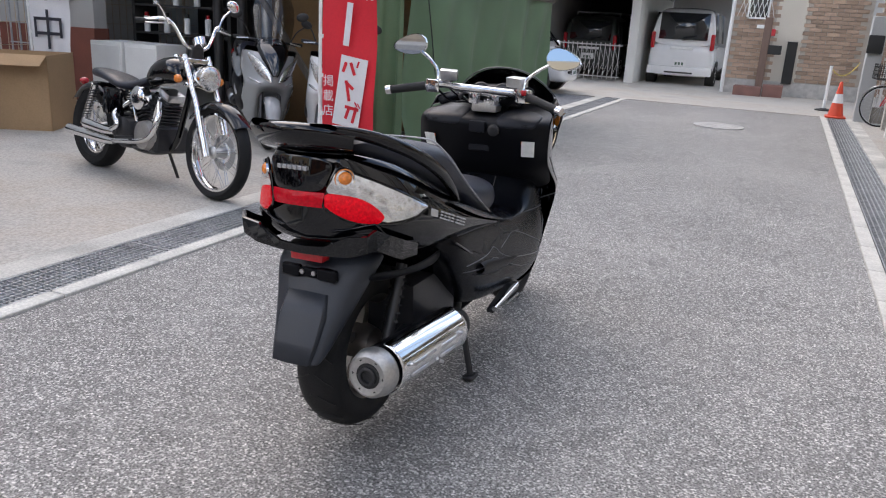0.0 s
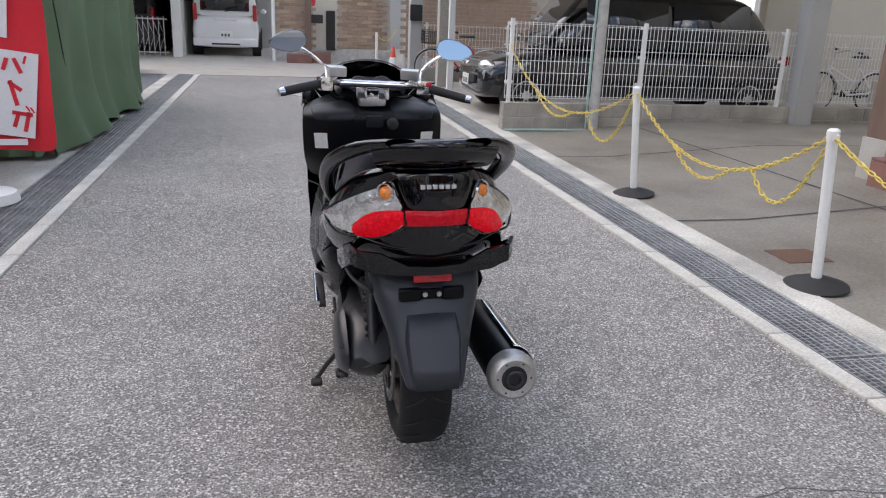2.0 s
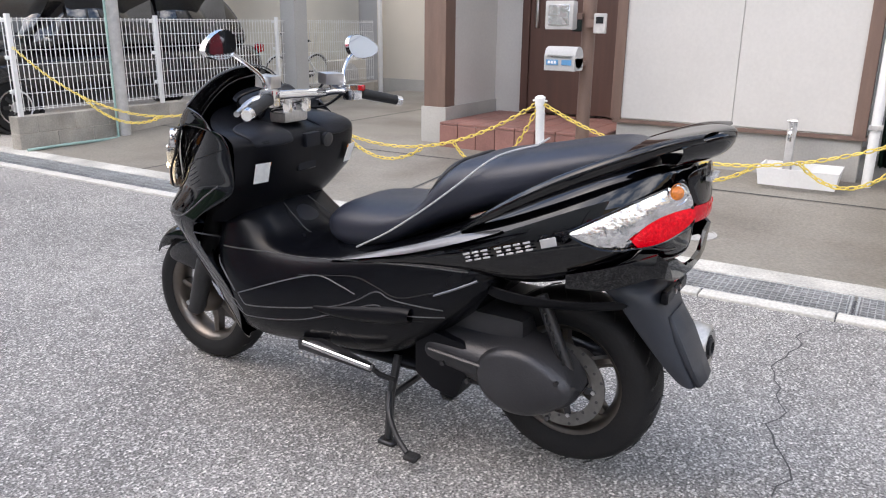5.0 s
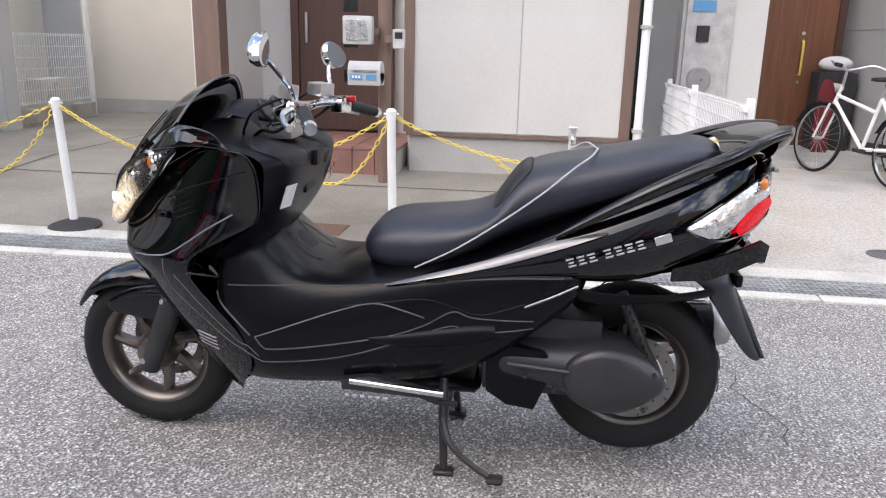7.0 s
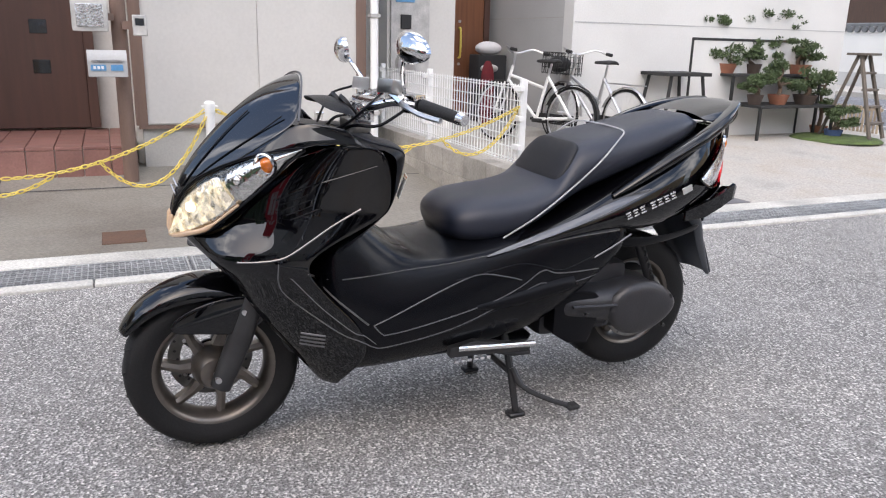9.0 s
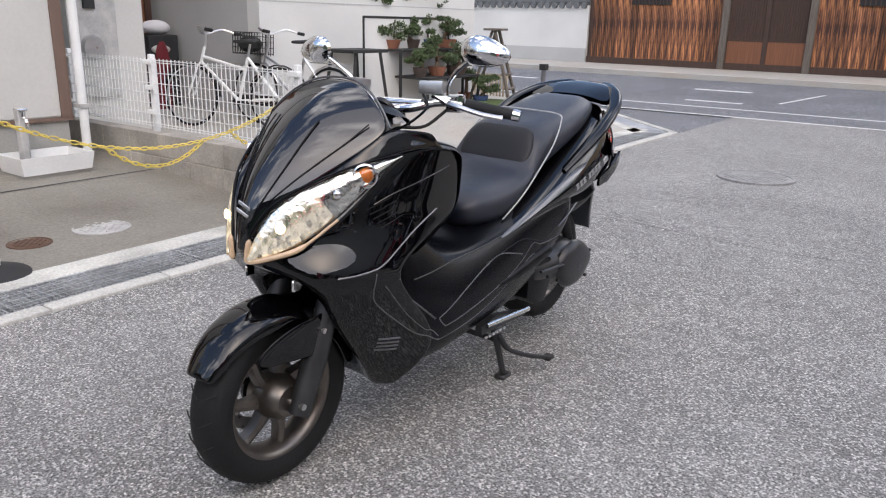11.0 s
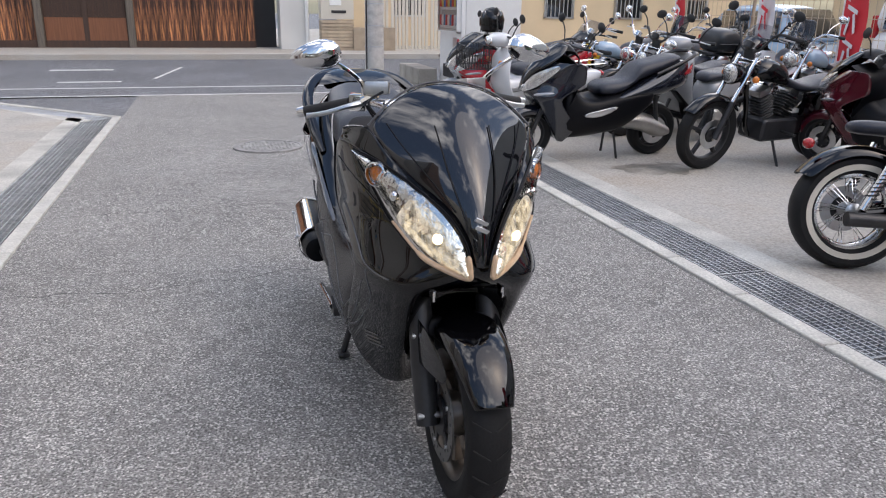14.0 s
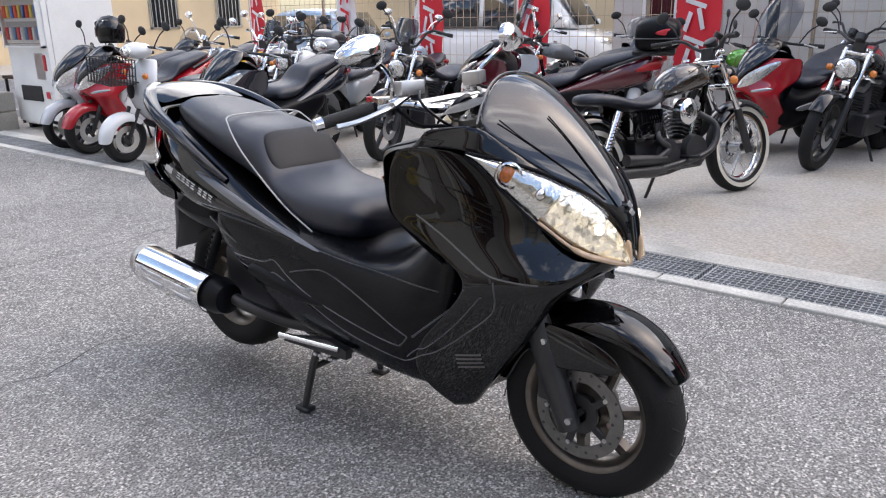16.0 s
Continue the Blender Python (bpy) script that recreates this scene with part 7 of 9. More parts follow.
        part("tail_lamp", box(s * hw * 0.86 - 0.05, s * hw * 0.86 + 0.05, b - 0.01, b + 0.12, belt - 0.12, belt + 0.28 if van else belt + 0.02, 0.02), M["red_lens"], t)
        part("door_mirror", moved(ball((0, 0, 0), 0.09, 0.05, 0.07, 12), pose(s * (hw + 0.07), fy - 0.05, belt + 0.10)), paint, t)
    part("grille", box(-hw * 0.5, hw * 0.5, f - 0.05, f + 0.015, 0.40, 0.52, 0.01), M["black"], t)
    for y, d in ((b - 0.052 if van else b - 0.012, -1), (f + 0.02, 1)):
        part("number_plate", box(-0.165, 0.165, y - 0.005, y + 0.005, 0.48 if d < 0 else 0.36, 0.63 if d < 0 else 0.51, 0.003), M["plate_white"], t)
        for k in range(3):
            part("plate_bar", box(-0.11 + 0.08 * k, -0.06 + 0.08 * k, y + d * 0.004 - 0.003, y + d * 0.004 + 0.003, (0.50 if d < 0 else 0.38), (0.57 if d < 0 else 0.45)), M["plate_ink"], t)
    return t


car(pose(-0.80, 24.6, 0.01), "van", "white panel van parked tail out at the lane's end", M["car_white"], 4.4, 1.72, 1.95, 0.75, True)
car(pose(-3.85, 16.95, 0.01, 0, 0, -90), "small_car", "white small car parked beside the green shelter", M["car_white"], 3.4, 1.48, 1.62, 0.55)
car(pose(-3.3, 24.6, 0.01, 0, 0, 0), "off_road_car", "dark off-road car inside the garage", M["car_green"], 3.6, 1.6, 1.65, 1.0, True)
car(pose(5.35, 12.1, 0.012, 0, 0, 90), "black_car", "black car parked behind the mesh fence", M["car_black"], 4.6, 1.72, 1.72, 1.0)

# ---- closed end of the lane ----
wall("garage_side", -4.6, -4.3, 20.5, 27, 0, 3.2, M["grey_wall"], "grey garage side wall")
wall("garage_back", -4.3, -1.9, 26.7, 27, 0, 3.2, M["dark_room"], "garage back wall with its shade in the colour")
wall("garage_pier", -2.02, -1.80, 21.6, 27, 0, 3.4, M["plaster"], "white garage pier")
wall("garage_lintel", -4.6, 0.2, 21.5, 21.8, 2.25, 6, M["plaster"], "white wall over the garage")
plate("garage_roof", box(-4.6, -1.8, 20.6, 27, 2.2, 2.3), M["dark_room"], "garage ceiling with its shade in the colour", "ceiling")
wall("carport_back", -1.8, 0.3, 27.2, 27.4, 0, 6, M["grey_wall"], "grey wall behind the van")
plate("carport_roof", box(-1.8, 0.3, 21.8, 27.2, 2.45, 2.55), M["dark_room"], "carport roof over the van with its shade in the colour", "ceiling")
gate = thing("folding_gate", "silver folding lattice gate across the garage", "gate", pose(0, 21.4, 0.012))
for k in range(17):
    x = -4.1 + 0.12 * k
    part("upright", box(x - 0.008, x + 0.008, -0.01, 0.01, 0.04, 0.95), M["alu"], gate)
for k in range(16):
    x = -4.1 + 0.12 * k
    part("brace", tube([(x, 0, 0.15), (x + 0.12, 0, 0.5), (x, 0, 0.85)], 0.006, 5), M["alu"], gate)
part("rail", join(box(-4.15, -2.1, -0.012, 0.012, 0.88, 0.91), box(-4.15, -2.1, -0.012, 0.012, 0.10, 0.13)), M["alu"], gate, smooth=False)
rr = thing("roof_rack", "pale roof rack on the dark off-road car", "roof rack", pose(-3.3, 24.4, 1.62))
part("rack", join(*[tube([(-0.6, y, 0.1), (0.6, y, 0.1)], 0.02, 6) for y in (-0.8, -0.3, 0.2, 0.7)], *[tube([(x, -0.8, 0.1), (x, 0.7, 0.1)], 0.02, 6) for x in (-0.6, 0.6)], *[tube([(x, y, 0.0), (x, y, 0.1)], 0.02, 6) for x in (-0.6, 0.6) for y in (-0.8, 0.7)]), M["alu"], rr)
wall("wall_end", -14, 14, 29, 29.3, 0, 8, M["grey_wall"], "grey houses closing the lane")

BX0, BX1, BY = 0.42, 3.3, 21.3
bh = thing("wall_brick", "buff brick house front at the lane's end", "wall", kind="structure")
part("mortar_bed", box(BX0, BX1, BY + 0.012, BY + 0.2, 0.34, 5), M["mortar"], bh, smooth=False)
part("plinth", box(BX0 - 0.02, BX1 + 0.02, BY - 0.02, BY + 0.2, 0.0, 0.34, 0.004), M["cast_grey"], bh, smooth=False)
bl, bhh = 0.255, 0.088
brick = finish(box(-bl / 2 + 0.006, bl / 2 - 0.006, -0.012, 0.012, 0.004, bhh - 0.006, 0.003), "brick", M["brick"], False)
r = 0
while 0.35 + r * bhh < 2.6:
    x = BX0 + bl / 2 - (r % 2) * bl / 2
    while x < BX1 - bl / 2 + 0.01:
        if not (1.35 < x < 2.0) and x > BX0 + 0.05:
            share("brick", brick, bh, pose(x, BY + 0.004, 0.35 + r * bhh))
        x += bl
    r += 1
ent = thing("entry_recess", "dark entry recess of the brick house", "entry", kind="structure")
part("recess", box(1.36, 1.98, BY + 0.0, BY + 0.012, 0.30, 5), M["wall_cream"], ent, smooth=False)
part("gate_leaf", box(1.68, 1.90, BY - 0.10, BY - 0.06, 0.3, 1.25, 0.004), M["black"], ent)
ep = thing("entry_post", "brown post with letter box by the brick house", "post", pose(1.22, 20.9, 0.0))
part("post", box(-0.08, 0.08, -0.05, 0.05, 0, 1.75, 0.006), M["brown_trim"], ep)
part("letter_box", box(0.08, 0.36, -0.1, 0.06, 0.95, 1.15, 0.01), M["black"], ep)
part("lamp", box(-0.24, -0.08, -0.06, 0.06, 1.5, 1.58, 0.01), M["white_paint"], ep)
part("red_box", box(0.09, 0.17, -0.06, 0.04, 1.35, 1.5, 0.008), M["vend_red"], ep)
plate("entry_blocks", join(box(0.7, 1.3, 20.55, 20.95, 0, 0.22, 0.01), box(1.32, 1.75, 20.65, 21.0, 0, 0.28, 0.01)), M["red_tile"], "brown tiled planter blocks by the entry", "step")
for x, z in ((0.95, 1.75), (3.9, 1.7), (5.1, 1.7)):
    wv = thing("lattice_window", "white latticed window in the brick house", "window", pose(x, BY - 0.02 if x < 3 else 18.85, z), kind="structure")
    part("pane", box(-0.2, 0.2, -0.01, 0.01, 0, 0.7), M["car_glass"], wv)
    for k in range(-2, 5):
        part("bar", tube([(-0.2 + 0.1 * k - 0.05, -0.02, 0.0), (-0.2 + 0.1 * k + 0.15, -0.02, 0.7)], 0.008, 4), M["white_paint"], wv)
        part("bar", tube([(-0.2 + 0.1 * k + 0.15, -0.025, 0.0), (-0.2 + 0.1 * k - 0.05, -0.025, 0.7)], 0.008, 4), M["white_paint"], wv)
    part("frame", join(box(-0.24, -0.2, -0.03, 0.02, -0.04, 0.74), box(0.2, 0.24, -0.03, 0.02, -0.04, 0.74), box(-0.24, 0.24, -0.03, 0.02, -0.04, 0)), M["white_paint"], wv, smooth=False)
b2 = thing("wall_brick_side", "buff brick house beside the car park", "wall", kind="structure")
part("mortar_bed", box(3.3, 8.5, 18.9, 19.2, 0.3, 5), M["mortar"], b2, smooth=False)
part("plinth", box(3.28, 8.5, 18.86, 19.2, 0, 0.3), M["cast_grey"], b2, smooth=False)
bms = []
for r in range(25):
    x = 3.42 - (r % 2) * bl / 2
    while x < 6.3:
        bms.append(box(x - bl / 2 + 0.006, x + bl / 2 - 0.006, 18.885, 18.91, 0.31 + r * bhh, 0.31 + r * bhh + bhh - 0.01))
        x += bl
rest = part("brickwork", join(*bms), M["brick"], b2, smooth=False)
tagged(rest, kind="stuff")
dp4 = thing("drainpipe", "white drainpipe on the brick house corner", "drainpipe", pose(0.40, 21.2, 0))
part("pipe", tube([(0, 0, 0), (0, 0, 5)], 0.045, 10), M["white_paint"], dp4)

cone = thing("traffic_cone", "orange-red traffic cone with a white band", "traffic cone", pose(2.70, 16.82, 0.012))
part("base", box(-0.17, 0.17, -0.17, 0.17, 0, 0.035, 0.012), M["cone_red"], cone)
part("cone", lathe([(0.03, 0.13), (0.26, 0.088)], 24, "Z"), M["cone_red"], cone)
part("band", lathe([(0.26, 0.089), (0.42, 0.060)], 24, "Z"), M["white_paint"], cone, "white reflective band")
part("tip", lathe([(0.42, 0.059), (0.62, 0.024), (0.63, 0.015)], 24, "Z"), M["cone_red"], cone)
gp2 = thing("gate_post", "grey square concrete gate post", "post", pose(3.08, 16.5, 0))
part("shaft", box(-0.12, 0.12, -0.12, 0.12, 0, 1.75, 0.01), M["grey_wall"], gp2)
part("letter_box", box(-0.14, 0.1, -0.2, -0.12, 1.15, 1.45, 0.03, 2), M["black"], gp2)
wp = thing("chain_post", "white chain post before the brick house", "post", pose(2.55, 18.2, 0.012), "chain posts")
part("foot", lathe([(0, 0.16), (0.02, 0.15), (0.05, 0.04)], 20, "Z"), M["black"], wp)
part("shaft", tube([(0, 0, 0.03), (0, 0, 0.85)], 0.03, 12), M["white_paint"], wp)
chain((2.55, 18.2, 0.83), (3.05, 18.6, 0.95), 0.2)
f3 = thing("mesh_fence", "grey wire mesh fence behind the car park", "fence", kind="structure")
mesh_panel(f3, 5.0, 0.3, 1.1, (0.05, 1.7, 3.3, 4.9), pose(3.25, 16.5, 0), 0.003, 0.07)
block_wall("block_wall_back", 3.22, 8.3, 16.5, 0.12, 0.28, 2, 0.4, "low grey block wall behind the car park")
bicycle(pose(3.75, 15.6, 0.012, 0, 6, 68), M["vend_red"], "red city bicycle parked by the grey fence")
bicycle(pose(9.55, 12.4, 0.0, 0, -4, 90), M["white_paint"], "white bicycle standing behind the mesh fence", False)
cps = thing("car_port_post", "white square post of the car park", "post", pose(3.3, 14.3, 0))
part("shaft", box(-0.05, 0.05, -0.05, 0.05, 0, 4, 0.006), M["white_paint"], cps)
wall("wall_far_east", 12.7, 12.9, 2.9, 20, 0, 6, M["grey_wall"], "grey house wall behind the car park")
wall("wall_back_east", 9.6, 9.8, -0.4, 3.0, 0, 7, M["wall_white"], "white wall closing the entry")

# unseen slab, added to darken the parked cars, and posts to carry it
plate("carport_roof", box(3.2, 8.4, 10.35, 15.6, 2.55, 2.75, 0.01), M["concrete"], "concrete slab roof above the view, shading the parked cars", "roof")
for x, y in ((3.4, 15.4), (8.25, 15.4)):
    plate("carport_post", box(x - 0.1, x + 0.1, y - 0.1, y + 0.1, 0, 2.55), M["concrete"], "concrete post of the carport", "post")

# ---- motorcycles of the shop ----
def spoke_wheel(root, y, r, w, rim, name, whitewall=False, cast=False):
    wh = new(name)
    wh.parent, wh.location = root, (0, y, r)
    h = w / 2
    part("tyre", lathe([(-h * 0.6, rim), (-h * 0.95, rim + 0.025), (-h, r - 0.03), (-h * 0.6, r - 0.006), (0, r), (h * 0.6, r - 0.006), (h, r - 0.03), (h * 0.95, rim + 0.025), (h * 0.6, rim)], 40, caps=False), M["rubber"], wh)
    part("rim", lathe([(-h * 0.62, rim + 0.004), (-h * 0.62, rim - 0.012), (-h * 0.3, rim - 0.022), (h * 0.3, rim - 0.022), (h * 0.62, rim - 0.012), (h * 0.62, rim + 0.004), (0, rim - 0.01)], 40, close=True), M["chrome"] if not cast else M["dark_metal"], wh)
    if whitewall:
        for s in (-1, 1):
            part("whitewall", lathe([(s * h * 0.985, rim + 0.022), (s * (h + 0.003), rim + 0.052), (s * (h + 0.001), rim + 0.052), (s * h * 0.95, rim + 0.022)], 40, close=True), M["wall_cream"], wh, "cream whitewall band")
    part("hub", lathe([(-0.06, 0.02), (-0.05, 0.045), (-0.02, 0.035), (0.02, 0.035), (0.05, 0.045), (0.06, 0.02)], 18), M["alu"] if not cast else M["dark_metal"], wh)
    if cast:
        for k in range(5):
            part("spoke", moved(box(-0.018, 0.018, -0.016, 0.016, 0.03, rim - 0.015, 0.006), pose(0, 0, 0, 72 * k, 0, 0)), M["dark_metal"], wh)
    else:
        tagged(part("spoking", join(*[tube([(0.045 * (-1) ** k, 0.035 * math.cos(k * 0.16), 0.035 * math.sin(k * 0.16)), (0, (rim - 0.015) * math.cos(k * math.tau / 36 + 0.12 * (-1) ** (k // 2)), (rim - 0.015) * math.sin(k * math.tau / 36 + 0.12 * (-1) ** (k // 2)))], 0.0022, 4) for k in range(36)]), M["chrome"], wh), "thin wire spokes", "", "", "stuff")
    part("brake_disc", lathe([(-h - 0.004, 0.07), (-h - 0.001, 0.07), (-h - 0.001, 0.125), (-h - 0.004, 0.125)], 28, close=True), M["alu"], wh)
    return wh


def bike_mirrors(t, y, z, half, material=None):
    for s in (-1, 1):
        part("mirror_stalk", tube(smooth_path([(s * half * 0.55, y, z), (s * half * 0.7, y - 0.02, z + 0.1), (s * half * 0.9, y - 0.03, z + 0.16)]), 0.006, 6), material or M["black"], t)
        part("mirror", moved(ball((0, 0, 0), 0.058, 0.018, 0.04, 14), pose(s * half * 0.95, y - 0.03, z + 0.19, 0, s * 15, 0)), material or M["black"], t)


def bike_bars(t, y, z, half, pull=0.12, rise=0.0, metal="chrome"):
    part("handlebar", tube(smooth_path([(-half, y - pull, z), (-half * 0.55, y - pull * 0.3, z + rise * 0.2), (-0.08, y, z - rise), (0.08, y, z - rise), (half * 0.55, y - pull * 0.3, z + rise * 0.2), (half, y - pull, z)]), 0.012, 8), M[metal], t)
    for s in (-1, 1):
        part("grip", tube([(s * half * 0.68, y - pull * 0.55, z + rise * 0.1), (s * half * 1.02, y - pull * 1.02, z)], 0.018, 8), M["grip"], t)
        part("lever", tube([(s * half * 0.62, y - pull * 0.3, z + 0.005), (s * half * 0.95, y - pull * 0.55, z - 0.01)], 0.007, 6), M["alu"], t)


def bike_wheels(t, L, r, fw, rw):
    spoke_wheel(t, L / 2, r, fw, r - 0.072, "front_wheel", cast=True)
    spoke_wheel(t, -L / 2, r, rw, r - 0.082, "rear_wheel", cast=True)


def guard(t, f, r, w, paint, a0, a1, name="front_mudguard"):
    rows = []
    for k in range(7):
        a = radians(a0 + (a1 - a0) * k / 6)
        c, s_ = math.cos(a), math.sin(a)
        tip = 0.75 if k in (0, 6) else 1.0
        rows.append([(0, f + (r + 0.03) * c, r + (r + 0.03) * s_), (w * 0.6 * tip, f + (r + 0.024) * c, r + (r + 0.024) * s_), (w * tip, f + (r - 0.005) * c, r + (r - 0.005) * s_), (w * tip, f + (r - 0.05) * c, r + (r - 0.05) * s_)])
    part(name, skin(rows, mirror=True), paint, t, sub=2, solid=0.004)


def top_case(t, b, z, colour, shell=None):
    rows = [[(0, y, z1), (w * 0.7, y, z1 - 0.005), (w, y, z1 - 0.06), (w, y, z0 + 0.05), (w * 0.75, y, z0), (0, y, z0)] for y, z0, z1, w in ((b - 0.44, z + 0.05, z + 0.20, 0.13), (b - 0.42, z + 0.01, z + 0.25, 0.19), (b - 0.26, z, z + 0.30, 0.22), (b - 0.08, z, z + 0.27, 0.20), (b - 0.04, z + 0.03, z + 0.22, 0.15))]
    part("top_case", skin(rows, loop=True, caps=True), shell or M["matte"], t, "rounded top case", sub=2)
    part("case_seam", join(box(-0.225, -0.18, b - 0.42, b - 0.06, z + 0.115, z + 0.125, 0.004), box(0.18, 0.225, b - 0.42, b - 0.06, z + 0.115, z + 0.125, 0.004), box(-0.19, 0.19, b - 0.447, b - 0.41, z + 0.115, z + 0.125, 0.004)), M["gutter"], t)
    part("case_rack", box(-0.12, 0.12, b - 0.4, b - 0.03, z - 0.04, z + 0.006, 0.01), M["dark_metal"], t)
    if colour:
        for s in (-1, 1):
            part("case_reflector", skin([[(s * 0.02, b - 0.445, z + 0.13), (s * 0.13, b - 0.44, z + 0.13), (s * 0.205, b - 0.36, z + 0.14), (s * 0.225, b - 0.22, z + 0.15)], [(s * 0.02, b - 0.452, z + 0.18), (s * 0.12, b - 0.445, z + 0.19), (s * 0.20, b - 0.36, z + 0.215), (s * 0.222, b - 0.22, z + 0.185)]]), colour, t, "red reflector panel", sub=1, solid=0.006)


NOSE = ((1.108, .520, .125, .055), (1.060, .606, .165, .090), (1.000, .692, .172, .105), (.930, .765, .142, .085), (.860, .818, .098, .055), (.800, .850, .055, .028), (.745, .868, .026, .010))


def scooter(m, label, paint, L=1.31, trim=None, seat=None, screen=0.0, case=None, bulk=1.0, lower=None):
    """A parked sporty scooter with swept cowls along local y, nose at +y."""
    t = thing("scooter", label, "scooter", m, "motorcycles in the forecourt")
    trim, seat = trim or M["matte"], seat or M["seat"]
    ky, kx, kz, r = L / 1.484, 0.84 * bulk, 0.94, 0.245
    f, b = L / 2, -L / 2
    def q(x, y, z):
        return (x * kx, (y - 0.03) * ky, z * kz)
    bike_wheels(t, L, r, 0.10, 0.12)
    guard(t, f, r, 0.075, paint, 8, 150)
    for s in (-1, 1):
        part("fork_leg", tube([(s * 0.085, f, r), (s * 0.085, f - 0.13, 0.56)], 0.021, 8), M["dark_metal"], t)
    part("front_cowl", skin([[q(x, y, z) for x, y in row] for z, row in SLICES], mirror=True), paint, t, sub=1, solid=0.004)
    part("nose_panel", skin([[q(0, y + 0.004, z), q(w * .5, y - dr * .22 + 0.004, z - .002), q(w * .85, y - dr * .70 + 0.003, z - .008), q(w, y - dr * 1.2, z - .016)] for z, y, w, dr in NOSE], mirror=True), M["screen"], t, "dark nose panel", sub=1, solid=0.004)
    for s in (-1, 1):
        rows = [[q(s * (a[0] + (c[0] - a[0]) * u + 0.012), a[1] + (c[1] - a[1]) * u + 0.018 * math.sin(math.pi * u) + 0.006, a[2] + (c[2] - a[2]) * u) for u in (0.1, 0.4, 0.7, 0.95)] for a, c in zip(UP[:6], LO[:6])]
        part("headlight", skin(rows), M["clear_lens"], t, "clear swept headlight", sub=1)
        part("lower_lamp", skin([[q(s * .12, .80, .665), q(s * .13, .795, .64)], [q(s * .19, .73, .69), q(s * .20, .72, .66)], [q(s * .245, .60, .70), q(s * .25, .60, .68)]]), M["silver"], t, sub=1, solid=0.008)
    part("leg_shield", skin([[q(0, y, z), q(.12, y, z), q(.22, y + .03, z), q(.27, y + .06, z)] for y, z in ((.45, 1.0), (.36, .96), (.29, .88), (.29, .76), (.34, .66), (.40, .55))], mirror=True), trim, t, sub=1)
    part("side_cover", skin([[q(x, y, z) for x, z in row] for y, row in SEC], loop=True, caps=True), lower or trim, t, sub=1)
    part("seat", skin([[q(x, y, z) for x, y, z in ((0, y, z - .005), (w * .55, y, z), (w * .88, y + .004, z - .022), (w, y, (z + bb) / 2 + .008), (w * 1.02, y, bb), (0, y, bb - .035))] for y, z, w, bb in SEAT], loop=True, caps=True), seat, t, sub=1)
    part("tail_cowl", skin([[q(x, y * 0.96, z) for x, z in row] for y, _, row in TAIL], loop=True, caps=True), paint, t, sub=1)
    for s in (-1, 1):
        part("grab_rail", tube(smooth_path([q(s * .21, -.55, .84), q(s * .22, -.75, .92), q(s * .17, -.98, 1.0), q(s * .05, -1.06, 1.02)], 4), 0.016, 6), M["dark_metal"], t)
        part("side_trim", skin([[q(s * .285, .30, .50), q(s * .29, .30, .46)], [q(s * .288, .10, .53), q(s * .294, .08, .45)], [q(s * .28, -.10, .57), q(s * .284, -.12, .54)]]), M["silver"], t, sub=1, solid=0.004)
        part("tail_lamp", skin([[q(s * .02, -1.07, .92), q(s * .02, -1.075, .85)], [q(s * .11, -1.05, .93), q(s * .12, -1.055, .83)], [q(s * .20, -.97, .93), q(s * .205, -.97, .84)], [q(s * .255, -.84, .86), q(s * .26, -.84, .82)]]), M["red_lens"], t, sub=1, solid=0.012)
        part("stand_leg", tube([(s * 0.08, -0.20, 0.25), (s * 0.14, -0.23, 0.012)], 0.012, 6), M["dark_metal"], t)
    part("engine", skin([[(-0.06, y, zc + h), (-0.15, y, zc + h * .8), (-0.19, y, zc), (-0.15, y, zc - h * .8), (-0.06, y, zc - h)] for y, zc, h in ((-0.22, .36, .06), (-0.36, .36, .09), (b + 0.12, .33, .085), (b, r + .02, .10), (b - 0.09, r + .01, .05))]), M["alu_cast"], t, "silver engine case", sub=1)
    part("shock_absorber", tube([(-0.11, b + 0.02, r + 0.04), (-0.12, b + 0.10, 0.62)], 0.022, 8), M["dark_metal"], t)
    part("muffler", moved(lathe([(-0.26, 0.02), (-0.25, 0.05), (0.18, 0.056), (0.23, 0.035)], 18, "Y"), pose(0.18, b + 0.02, 0.32, -7, 0, 0)), M["dark_metal"], t)
    part("heat_shield", moved(skin([[(0.064 * math.cos(a), y, 0.064 * math.sin(a)) for a in [radians(d) for d in range(-50, 81, 26)]] for y in (-0.18, 0.0, 0.16)]), pose(0.18, b + 0.02, 0.32, -7, 0, 0)), M["alu"], t, solid=0.004)
    bike_bars(t, f - 0.42, 1.0, 0.33, 0.13, 0.0, "dark_metal")
    part("dash", skin([[q(0, y, z), q(.09, y, z - .01), q(.15, y - .02, z - .06)] for y, z in ((.52, 1.10), (.44, 1.12), (.37, 1.08), (.33, 1.0))], mirror=True), trim, t, sub=1)
    part("lock", moved(lathe([(-.012, .022), (.004, .024), (.008, .016), (.008, .006)], 14, "Y"), pose(0.06, f - 0.50, 0.86, -8, 0, 180)), M["chrome"], t)
    bike_mirrors(t, f - 0.40, 1.02, 0.36)
    part("rear_mudguard", skin([[(0, b - 0.22, .60), (.06, b - 0.20, .60)], [(0, b - 0.34, .48), (.07, b - 0.33, .48)], [(0, b - 0.38, .36), (.06, b - 0.37, .36)]], mirror=True), M["matte"], t, solid=0.01)
